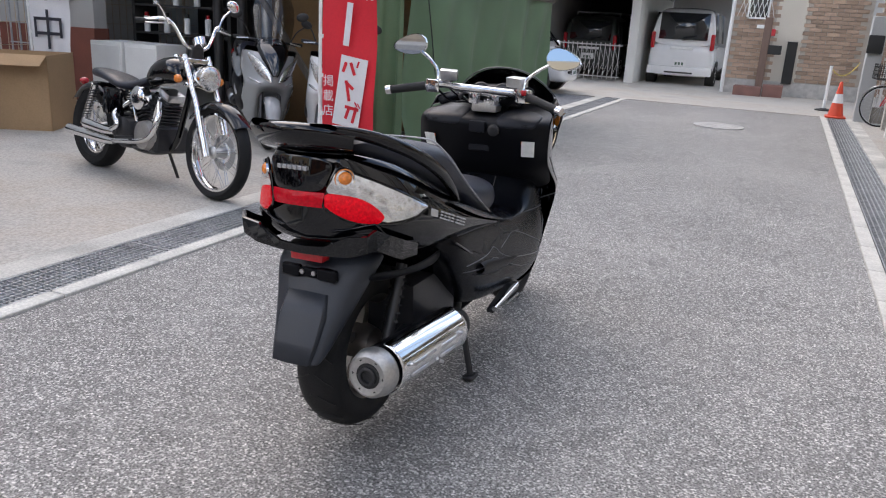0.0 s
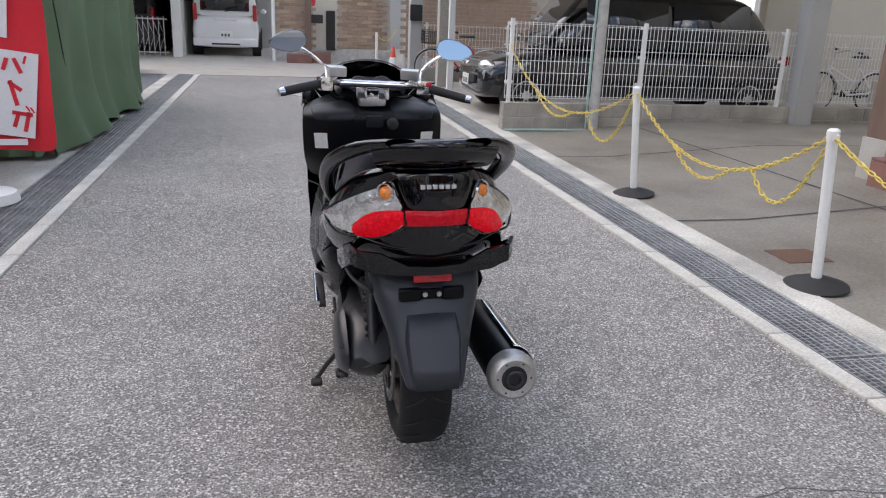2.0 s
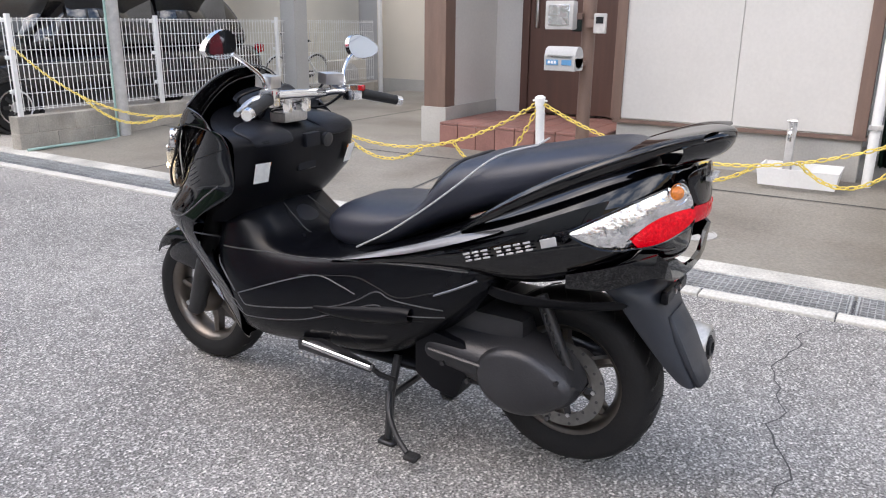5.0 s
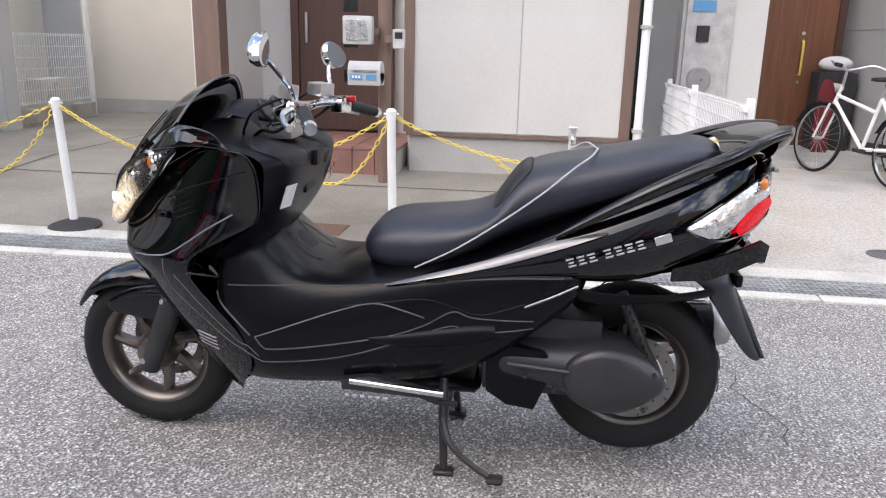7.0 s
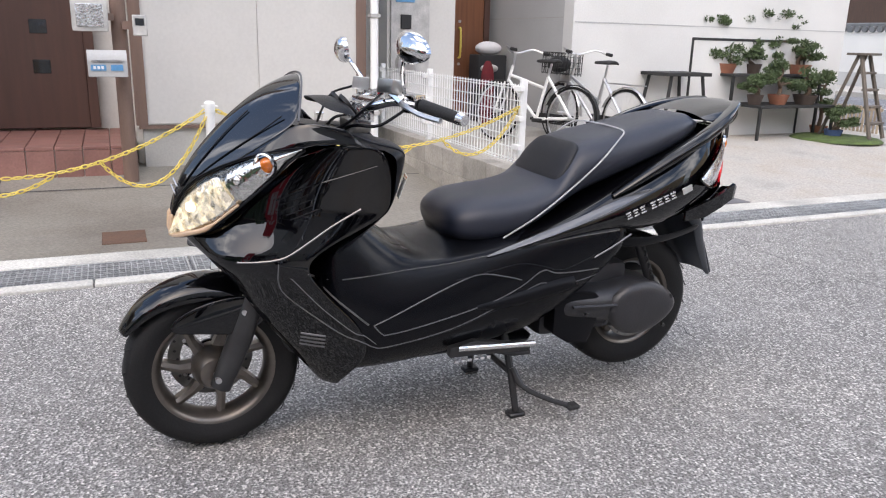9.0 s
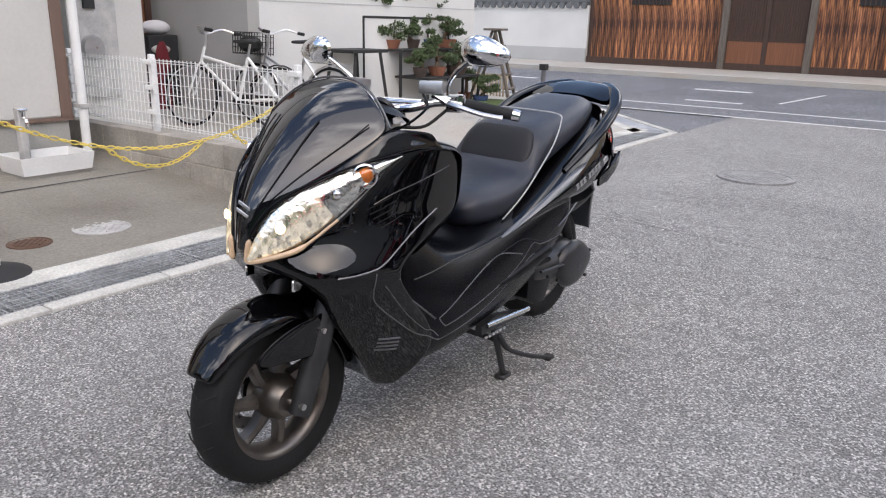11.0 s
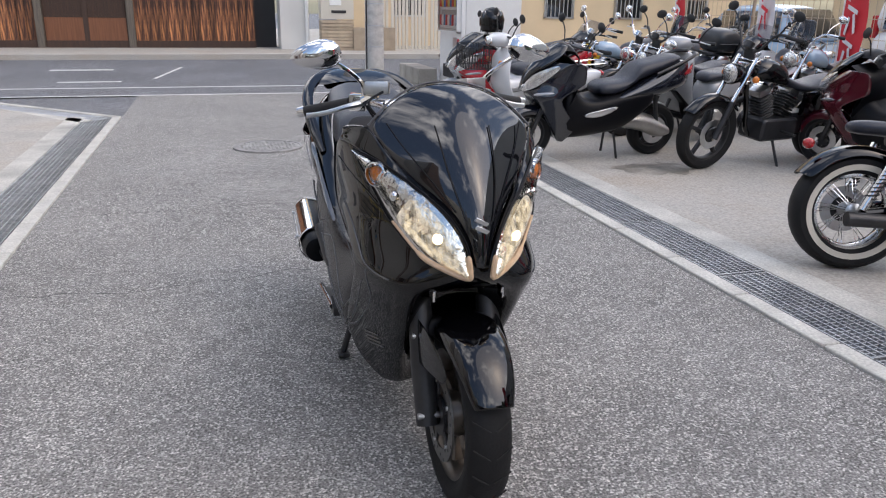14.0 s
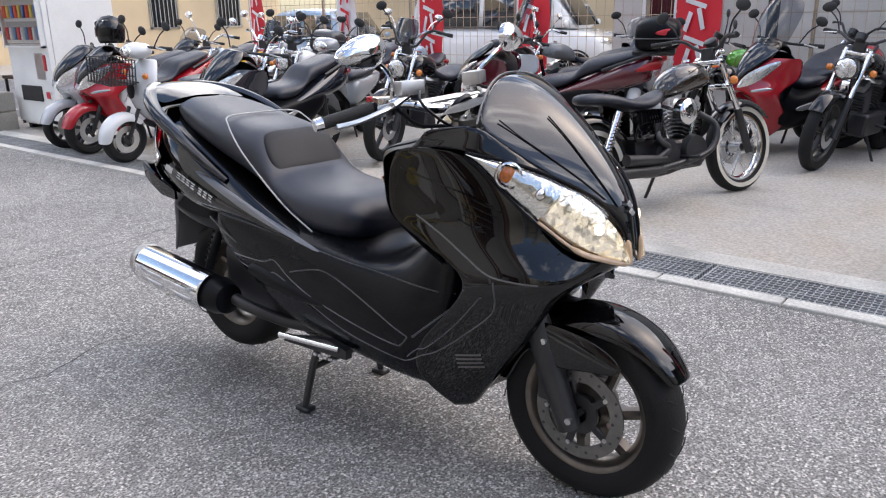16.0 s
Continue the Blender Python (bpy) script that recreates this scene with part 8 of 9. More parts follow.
    if screen:
        z0 = 0.98
        sc = part("windscreen", skin([[(0, y, z), (ww * 0.6, y - 0.03, z), (ww, y - 0.10, z - 0.02)] for y, z, ww in ((f - 0.12, z0 - 0.06, 0.15), (f - 0.22, z0 + screen * 0.5, 0.21), (f - 0.30, z0 + screen * 0.85, 0.19), (f - 0.33, z0 + screen, 0.12))], mirror=True), M["smoke"], t, "clear windscreen", sub=2)
        sc.visible_shadow = False
    if case:
        top_case(t, b - 0.06, 0.95, case if case != "plain" else None)
    return t


def moped(m, label, paint, L=1.2, basket=False):
    """A small step-through scooter with a flat floor, nose at +y."""
    t = thing("scooter", label, "scooter", m, "motorcycles in the forecourt")
    f, b, r = L / 2, -L / 2, 0.225
    bike_wheels(t, L, r, 0.085, 0.09)
    guard(t, f, r, 0.085, paint, -5, 140)
    for s in (-1, 1):
        part("fork_leg", tube([(s * 0.07, f, r), (s * 0.07, f - 0.12, 0.5)], 0.018, 8), M["dark_metal"], t)
    part("leg_shield", skin([[(0, y, z), (w * 0.55, y - 0.02, z), (w * 0.9, y - 0.06, z), (w, y - 0.11, z)] for z, y, w in ((0.95, f - 0.22, 0.10), (0.88, f - 0.17, 0.17), (0.76, f - 0.12, 0.215), (0.60, f - 0.13, 0.23), (0.45, f - 0.20, 0.225), (0.34, f - 0.30, 0.20))], mirror=True), paint, t, "painted leg shield", sub=2, solid=0.03)
    part("front_badge", skin([[(0, f - 0.085, z), (w, f - 0.095, z)] for z, w in ((0.74, 0.05), (0.66, 0.07), (0.58, 0.04))], mirror=True), M["matte"], t, sub=1, solid=0.006)
    part("head_cover", skin([[(0, y, z1), (w * 0.7, y, z1), (w, y, (z0 + z1) / 2), (w * 0.7, y, z0), (0, y, z0)] for y, z0, z1, w in ((f - 0.06, 0.97, 1.03, 0.06), (f - 0.11, 0.94, 1.07, 0.12), (f - 0.22, 0.94, 1.09, 0.16), (f - 0.30, 0.97, 1.06, 0.12))], loop=True, caps=True), paint, t, "painted handlebar cover", sub=2)
    part("headlight", moved(ball((0, 0, 0), 0.075, 0.03, 0.05, 14), pose(0, f - 0.07, 1.0)), M["clear_lens"], t)
    for s in (-1, 1):
        part("turn_signal", moved(ball((0, 0, 0), 0.035, 0.02, 0.03, 12), pose(s * 0.15, f - 0.15, 0.80)), M["amber"], t)
        part("stand_leg", tube([(s * 0.06, -0.18, 0.2), (s * 0.12, -0.20, 0.012)], 0.011, 6), M["dark_metal"], t)
    part("floor", skin([[(0, y, z + 0.01), (0.16, y, z + 0.01), (0.185, y, z - 0.02), (0.16, y, z - 0.07), (0, y, z - 0.07)] for y, z in ((f - 0.28, 0.36), (f - 0.4, 0.34), (-0.10, 0.34), (-0.2, 0.38))], loop=True, caps=True), M["matte"], t, sub=1)
    part("rear_body", skin([[(0, y, z1), (ww * 0.7, y, z1), (ww, y, (z0 + z1) / 2 + 0.04), (ww * 0.85, y, z0), (0, y, z0)] for y, z0, z1, ww in ((-0.08, 0.34, 0.62, 0.13), (-0.18, 0.36, 0.66, 0.18), (-0.40, 0.44, 0.68, 0.20), (b - 0.05, 0.52, 0.70, 0.18), (b - 0.22, 0.60, 0.70, 0.10))], loop=True, caps=True), paint, t, sub=2)
    part("seat", skin([[(0, y, z), (ww * 0.75, y, z - 0.005), (ww, y, z - 0.04), (ww * 0.95, y, z - 0.08), (0, y, z - 0.09)] for y, z, ww in ((-0.04, 0.70, 0.08), (-0.12, 0.735, 0.13), (-0.30, 0.74, 0.155), (-0.50, 0.76, 0.15), (b - 0.05, 0.765, 0.11))], loop=True, caps=True), M["seat"], t, sub=2)
    part("tail_lamp", moved(ball((0, 0, 0), 0.07, 0.03, 0.03, 14), pose(0, b - 0.22, 0.66)), M["red_lens"], t)
    part("engine", box(-0.15, 0.06, b - 0.05, -0.18, 0.18, 0.36, 0.05, 3), M["alu_cast"], t)
    part("muffler", moved(lathe([(-0.2, 0.02), (-0.18, 0.045), (0.16, 0.05), (0.2, 0.03)], 16, "Y"), pose(0.14, b + 0.02, 0.27, -6, 0, 0)), M["dark_metal"], t)
    part("rear_rack", tube(smooth_path([(-0.11, b + 0.08, 0.76), (-0.11, b - 0.22, 0.78), (0.11, b - 0.22, 0.78), (0.11, b + 0.08, 0.76)], 4), 0.009, 6), M["chrome"], t)
    bike_bars(t, f - 0.22, 1.05, 0.31, 0.10, 0.0, "dark_metal")
    bike_mirrors(t, f - 0.24, 1.06, 0.33)
    if basket:
        bars, y0 = [], f - 0.04
        for k in range(9):
            u, v = -0.17 + 0.34 * k / 8, y0 + 0.24 * k / 8
            bars += [box(u - 0.003, u + 0.003, y0, y0 + 0.006, 0.74, 0.95), box(u - 0.003, u + 0.003, y0 + 0.24, y0 + 0.246, 0.74, 0.95)]
            bars += [box(-0.173, -0.167, v - 0.003, v + 0.003, 0.74, 0.95), box(0.167, 0.173, v - 0.003, v + 0.003, 0.74, 0.95), box(-0.17, 0.17, v - 0.003, v + 0.003, 0.737, 0.743)]
        for z in (0.74, 0.81, 0.88, 0.95):
            bars += [box(-0.173, 0.173, y0, y0 + 0.006, z, z + 0.006), box(-0.173, 0.173, y0 + 0.24, y0 + 0.246, z, z + 0.006), box(-0.173, -0.167, y0, y0 + 0.246, z, z + 0.006), box(0.167, 0.173, y0, y0 + 0.246, z, z + 0.006)]
        part("front_basket", join(*bars), M["dark_metal"], t, "wire front basket", smooth=False)
        part("basket_stay", box(-0.1, 0.1, f - 0.12, y0 + 0.02, 0.735, 0.745), M["dark_metal"], t)
    return t


def motorbike(m, label, paint, L=1.45, white=False, cast=False, bars=0.08, chrome_pipes=True, frame_col=None, big_wheel=0.32, shorty=True, screen=False, case=False, plated=True):
    """A parked bare motorcycle along local y, nose at +y."""
    t = thing("motorcycle", label, "motorcycle", m, "motorcycles in the forecourt")
    f, b = L / 2, -L / 2
    rf, rb = big_wheel, big_wheel - 0.01
    pipe = M["chrome"] if chrome_pipes else M["dark_metal"]
    spoke_wheel(t, f, rf, 0.10, rf - (0.085 if white or cast else 0.062), "front_wheel", white, cast)
    spoke_wheel(t, b, rb, 0.15, rb - 0.11, "rear_wheel", white, cast)
    hx, hy, hz = 0.0, f - 0.30, 0.92
    for s in (-1, 1):
        part("fork_leg", tube([(s * 0.095, f, rf - 0.03), (s * 0.095, f - 0.12, 0.60)], 0.027, 10), M["chrome"] if chrome_pipes else M["dark_metal"], t)
        part("fork_tube", tube([(s * 0.095, f - 0.12, 0.60), (s * 0.095, hy, hz + 0.04)], 0.020, 10), M["chrome"], t)
        part("shock_absorber", tube([(s * 0.14, b, rb + 0.02), (s * 0.14, b + 0.16, 0.66)], 0.026, 10), M["chrome"], t)
        part("spring", tube([(s * 0.14 + 0.030 * math.cos(k * 0.785), b + 0.03 + 0.00138 * k + 0.030 * math.sin(k * 0.785), rb + 0.08 + 0.00262 * k) for k in range(88)], 0.0045, 4), M["dark_metal"], t)
        part("turn_signal", moved(ball((0, 0, 0), 0.03, 0.03, 0.03, 10), pose(s * 0.17, hy + 0.05, 0.80)), M["amber"], t)
        part("foot_peg", tube([(s * 0.10, -0.02, 0.33), (s * 0.30, -0.02, 0.33)], 0.013, 8), M["dark_metal"], t)
        part("side_cover", box(s * 0.15 - 0.02, s * 0.15 + 0.02, -0.44, -0.20, 0.46, 0.66, 0.02, 2), M["gloss"], t)
    part("yoke", join(box(-0.12, 0.12, hy - 0.03, hy + 0.03, hz - 0.01, hz + 0.025, 0.008), box(-0.12, 0.12, hy + 0.03, hy + 0.09, hz - 0.17, hz - 0.14, 0.008)), M["chrome"], t)
    part("headlight", moved(lathe([(-0.10, 0.03), (-0.07, 0.075), (0.02, 0.09), (0.035, 0.088)], 22, "Y"), pose(0, hy + 0.14, 0.82)), M["chrome"] if chrome_pipes else M["gloss"], t)
    part("headlight_lens", moved(ball((0, 0, 0), 0.082, 0.02, 0.082, 18), pose(0, hy + 0.175, 0.82)), M["clear_lens"], t)
    part("fuel_tank", skin([[(0, y, z1), (w * 0.6, y, z1 - 0.01), (w, y, z1 - 0.075), (w * 0.9, y, z0 + 0.03), (w * 0.35, y, z0), (0, y, z0 + 0.01)] for y, z0, z1, w in ((hy - 0.05, 0.80, 0.86, 0.06), (hy - 0.10, 0.76, 0.93, 0.12), (hy - 0.25, 0.74, 0.95, 0.145), (hy - 0.42, 0.71, 0.90, 0.12), (hy - 0.52, 0.70, 0.80, 0.06))], loop=True, caps=True), paint, t, "painted fuel tank", sub=2)
    part("tank_cap", lathe([(0.955, 0.03), (0.97, 0.028)], 14, "Z"), M["chrome"], t).location = (0, hy - 0.22, -0.012)
    part("seat", skin([[(0, y, z), (w * 0.75, y, z - 0.004), (w, y, z - 0.035), (w * 0.9, y, z - 0.075), (0, y, z - 0.08)] for y, z, w in ((hy - 0.48, 0.80, 0.07), (hy - 0.60, 0.735, 0.12), (hy - 0.78, 0.72, 0.15), (hy - 0.92, 0.765, 0.14), (b + 0.10, 0.79, 0.11), (b - 0.08, 0.79, 0.07))], loop=True, caps=True), M["seat"], t, "black leather saddle", sub=2)
    rows = []
    for a in range(15, 150 if shorty else 176, 20):
        c, s_ = math.cos(radians(a + 12)), math.sin(radians(a + 12))
        rows.append([(0, b + (rb + 0.05) * c, rb + (rb + 0.05) * s_), (0.08, b + (rb + 0.04) * c, rb + (rb + 0.04) * s_), (0.10, b + (rb - 0.01) * c, rb + (rb - 0.01) * s_)])
    part("rear_mudguard", skin(rows, mirror=True), M["gloss"], t, sub=2, solid=0.004)
    rows = []
    for a in range(35, 146, 18):
        c, s_ = math.cos(radians(a)), math.sin(radians(a))
        rows.append([(0, f + (rf + 0.03) * c, rf + (rf + 0.03) * s_), (0.06, f + (rf + 0.02) * c, rf + (rf + 0.02) * s_), (0.075, f + (rf - 0.03) * c, rf + (rf - 0.03) * s_)])
    part("front_mudguard", skin(rows, mirror=True), M["gloss"], t, sub=2, solid=0.004)
    part("crankcase", join(box(-0.15, 0.13, -0.22, 0.22, 0.24, 0.44, 0.05, 3), box(-0.11, 0.11, -0.40, -0.16, 0.28, 0.48, 0.04, 2)), M["engine"], t)
    part("primary_cover", moved(lathe([(0.12, 0.11), (0.17, 0.10), (0.18, 0.05)], 22), pose(0, 0.10, 0.36)), M["alu_cast"] if chrome_pipes else M["dark_metal"], t)
    part("clutch_cover", moved(lathe([(0.10, 0.12), (0.16, 0.11), (0.17, 0.04)], 22), pose(0, -0.16, 0.35)), M["engine"], t)
    for y, tilt in ((0.10, -22), (-0.08, 22)):
        fins = [moved(box(-0.085, 0.085, -0.075, 0.075, 0.02 + 0.026 * k, 0.031 + 0.026 * k, 0.004), pose(0, y, 0.42, tilt, 0, 0)) for k in range(8)]
        barrel = part("cylinder", moved(box(-0.06, 0.06, -0.055, 0.055, 0.0, 0.25, 0.02), pose(0, y, 0.42, tilt, 0, 0)), M["dark_metal"], t, "finned engine cylinder")
        for fin in fins:
            part("cooling_fin", fin, M["dark_metal"], barrel)
        part("rocker_cover", moved(box(-0.07, 0.07, -0.065, 0.065, 0.23, 0.29, 0.02, 2), pose(0, y, 0.42, tilt, 0, 0)), M["alu"], t)
        part("push_rod", moved(tube([(0.095, 0, 0.0), (0.095, 0, 0.24)], 0.012, 8), pose(0, y, 0.42, tilt, 0, 0)), M["chrome"], t)
    part("air_filter", moved(lathe([(0.10, 0.06), (0.11, 0.085), (0.17, 0.085), (0.19, 0.06), (0.19, 0.02)], 24), pose(0, 0.03, 0.62)), M["chrome"], t, "round air filter cover")
    part("down_tube", tube(smooth_path([(0, hy - 0.02, 0.84), (0, hy - 0.10, 0.55), (0, 0.22, 0.28), (0, -0.2, 0.22), (0, -0.48, 0.34)]), 0.022, 8), frame_col or M["gloss"], t)
    part("back_bone", tube([(0, hy - 0.02, 0.86), (0, -0.10, 0.70), (0, b + 0.14, 0.68)], 0.022, 8), frame_col or M["gloss"], t)
    for s in (-1, 1):
        part("swing_arm", tube([(s * 0.11, -0.32, 0.36), (s * 0.12, b, rb)], 0.02, 8), M["gloss"], t)
    for k, (y, z) in enumerate(((0.20, 0.60), (-0.17, 0.58))):
        part("exhaust_pipe", tube(smooth_path([(0.10, y, z), (0.17, y + 0.09 - 0.18 * k, z - 0.10), (0.19, y - 0.02, 0.34 + 0.06 * k), (0.19, -0.30, 0.27 + 0.07 * k)]), 0.021, 10), pipe, t)
        part("muffler", tube([(0.19, -0.22, 0.27 + 0.07 * k), (0.19, -0.34, 0.27 + 0.07 * k), (0.20, b - 0.10 + 0.25 * k, 0.29 + 0.07 * k)], [0.022, 0.036, 0.038], 12), pipe, t)
    part("rear_pulley", moved(lathe([(-0.10, 0.09), (-0.09, 0.10), (-0.085, 0.09)], 24), pose(0, b, rb)), M["dark_metal"], t)
    part("tail_lamp", moved(ball((0, 0, 0), 0.04, 0.03, 0.03, 10), pose(0, b - rb - 0.02 + 0.08, 0.66)), M["red_lens"], t)
    part("side_stand", tube([(-0.10, 0.02, 0.26), (-0.22, 0.0, 0.012)], 0.012, 6), M["dark_metal"], t)
    bike_bars(t, hy, hz + 0.10 + bars, 0.36, 0.16, bars, "chrome" if chrome_pipes else "dark_metal")
    part("riser", box(-0.05, 0.05, hy - 0.02, hy + 0.02, hz + 0.02, hz + 0.11, 0.008), M["dark_metal"], t)
    part("speedometer", moved(lathe([(-0.03, 0.04), (0.02, 0.045), (0.025, 0.038)], 18, "Z"), pose(0, hy + 0.03, hz + 0.14, 30)), pipe, t)
    bike_mirrors(t, hy - 0.04, hz + 0.10 + bars, 0.36, M["chrome"] if chrome_pipes else None)
    if screen:
        sc = part("fly_screen", skin([[(0, y, z), (w * 0.6, y - 0.02, z), (w, y - 0.07, z)] for y, z, w in ((hy + 0.20, 0.92, 0.13), (hy + 0.16, 1.10, 0.17), (hy + 0.10, 1.26, 0.13))], mirror=True), M["smoke"], t, "clear fly screen", sub=2, solid=0.004)
        sc.visible_shadow = False
    if case:
        top_case(t, b + 0.06, 0.84, None, M["grey_case"])
    if plated:
        part("number_plate", box(-0.115, 0.115, b - rb - 0.03, b - rb - 0.02, 0.46, 0.59, 0.004), M["plate_white"], t)
    for k in range(3 if plated else 0):
        part("plate_bar", box(-0.08 + 0.055 * k, -0.04 + 0.055 * k, b - rb - 0.034, b - rb - 0.028, 0.485, 0.545), M["plate_ink"], t)
    return t


def facing(fx, fy, dx, dy, L, lean=-6):
    """The pose of a bike whose front wheel stands at (fx, fy) and that faces (dx, dy)."""
    n = math.hypot(dx, dy)
    dx, dy = dx / n, dy / n
    return pose(fx - dx * L / 2, fy - dy * L / 2, 0.012, 0, 0, math.degrees(math.atan2(-dx, dy))) @ pose(0, 0, 0, 0, lean, 0)


M["grey_case"] = mat("grey_case_plastic", (0.03, 0.032, 0.035), 0.3, var=0.1, scale=6)
P = {k: mat(n, c, r, 0.0, var=0.0, fine=0.02, coat=1.0) for k, n, c, r in (
    ("red", "red_scooter_paint", (0.42, 0.012, 0.022), 0.15), ("white", "white_scooter_paint", (0.70, 0.71, 0.72), 0.2), ("burgundy", "burgundy_paint", (0.085, 0.006, 0.014), 0.12),
    ("navy", "blue_black_paint", (0.010, 0.012, 0.020), 0.1), ("silver", "silver_scooter_paint", (0.30, 0.31, 0.32), 0.25), ("green", "lime_paint", (0.10, 0.42, 0.03), 0.2),
    ("pale", "pale_silver_paint", (0.52, 0.54, 0.56), 0.2), ("blue", "pale_blue_paint", (0.30, 0.42, 0.55), 0.2), ("sunburst", "black_gold_paint", (0.03, 0.022, 0.016), 0.12), ("yellow", "yellow_paint", (0.65, 0.42, 0.03), 0.25), ("grey", "grey_paint", (0.16, 0.165, 0.17), 0.25))}

scooter(facing(-1.36, -2.22, 1, 0.05, 1.31), "pale silver scooter beside the vending machine", P["pale"])
scooter(facing(-1.31, -1.69, 1, 0.1, 1.31), "red and white scooter in the parked row", P["red"], lower=P["white"])
moped(facing(-1.25, -0.92, 1, 0.08, 1.2), "white delivery scooter with a wire front basket", P["white"], 1.2, basket=True)
scooter(facing(-1.27, 0.37, 1, 0.07, 1.31), "blue-black scooter with silver engine on its stand", P["navy"], 1.31)
motorbike(facing(-2.66, 1.02, 1.25, 0.25, 1.45, -7), "black cruiser with round chrome headlight", M["gloss"], chrome_pipes=False, bars=0.12, cast=True)
moped(facing(-2.75, 0.0, 0.9, 0.35, 1.25), "silver grey scooter with a wide leg shield", P["silver"], 1.25)
scooter(facing(-3.85, 1.15, 0.32, -0.95, 1.5), "burgundy maxi scooter with black and red top case", P["burgundy"], 1.5, case=M["vend_red"], bulk=1.12)
scooter(facing(-4.6, 0.9, 0.6, -0.8, 1.5), "white maxi scooter with tall clear screen", P["white"], 1.5, screen=0.5, bulk=1.12)
motorbike(facing(-3.18, 4.05, -1.30, 0.49, 1.40, -7), "black cruiser with whitewall tyres and gold tank", P["sunburst"], 1.44, True, chrome_pipes=False, bars=0.06, plated=False)
scooter(facing(-4.5, 3.55, 0.9, -0.35, 1.4), "red scooter with tall clear windscreen", P["red"], 1.4, screen=0.42, bulk=1.05)
motorbike(facing(-4.30, 4.30, 0.95, -0.15, 1.45, -8), "black naked motorcycle with hexagonal headlight", M["gloss"], chrome_pipes=False, cast=True, bars=0.04)
motorbike(facing(-5.0, 2.9, 0.4, -0.9, 1.42, -8), "lime green sports motorcycle behind the cruiser", P["green"], 1.42, cast=True, chrome_pipes=False, bars=0.0)
scooter(facing(-5.3, 2.2, 0.75, 0.3, 1.35), "white and dark scooter with a small screen", P["silver"], 1.35, screen=0.25)
for i, (x, y, dx, dy, k, c) in enumerate(((-2.85, -0.75, 1, 0.25, "m", "white"), (-3.1, -1.55, 1, 0.2, "c", "grey"), (-2.9, -2.35, 1, 0.2, "m", "blue"), (-3.2, -3.1, 1, 0.15, "s", "yellow"), (-4.6, -0.6, 1, 0.3, "m", "blue"), (-4.7, -1.5, 1, 0.3, "s", "white"), (-4.9, -2.6, 1, 0.25, "m", "red"), (-5.0, -3.6, 1, 0.2, "m", "silver"), (-5.6, 0.5, 0.8, -0.5, "m", "grey"), (-5.9, 3.9, 0.9, -0.4, "m", "red"), (-6.0, 4.9, 0.9, -0.2, "s", "navy"), (-5.2, 5.3, 0.9, -0.2, "m", "grey"))):
    if k == "s":
        scooter(facing(x, y, dx, dy, 1.3), "parked %s scooter in the back row" % c, P[c], 1.3, screen=0.2 * (i % 2))
    else:
        motorbike(facing(x, y, dx, dy, 1.42, -7), "parked %s motorcycle in the back row" % c, P[c], 1.42, cast=i % 2 == 0, case=k == "c", chrome_pipes=i % 3 != 0, screen=i in (4, 7))
hm = thing("helmet", "glossy black open helmet resting on a scooter", "helmet", pose(-1.62, -1.55, 1.20))
part("shell", lathe([(-0.13, 0.11), (-0.10, 0.125), (0.0, 0.135), (0.07, 0.115), (0.115, 0.07), (0.13, 0.0)], 28, "Z", caps=False), M["gloss"], hm, solid=0.01)
part("visor", skin([[(0.142 * math.cos(a), 0.142 * math.sin(a), z) for a in [radians(d) for d in range(-70, 71, 14)]] for z in (-0.07, 0.02)]), M["smoke"], hm)
part("lining", lathe([(-0.128, 0.10), (-0.10, 0.11)], 24, "Z"), M["black"], hm)
for k in range(3):
    part("snap", moved(lathe([(0, 0.008), (0.006, 0.006)], 8, "Z"), pose(0.10, -0.06 + 0.06 * k, 0.075, 0, 55, 0)), M["chrome"], hm)

# first cruiser and scooters by the workshop
motorbike(facing(-1.68, 5.60, 1.46, -0.35, 1.52, -6), "black cruiser with chrome pipes and spoked wheels", M["gloss"], 1.52, False, bars=0.13, big_wheel=0.33, plated=False)
scooter(facing(-2.65, 7.5, 0.75, -0.75, 1.5), "silver maxi scooter with tall clear screen", P["silver"], 1.5, screen=0.5, bulk=1.1)
scooter(facing(-1.95, 7.38, 0.5, -0.9, 1.3), "white scooter standing behind the banner", P["white"], 1.3)


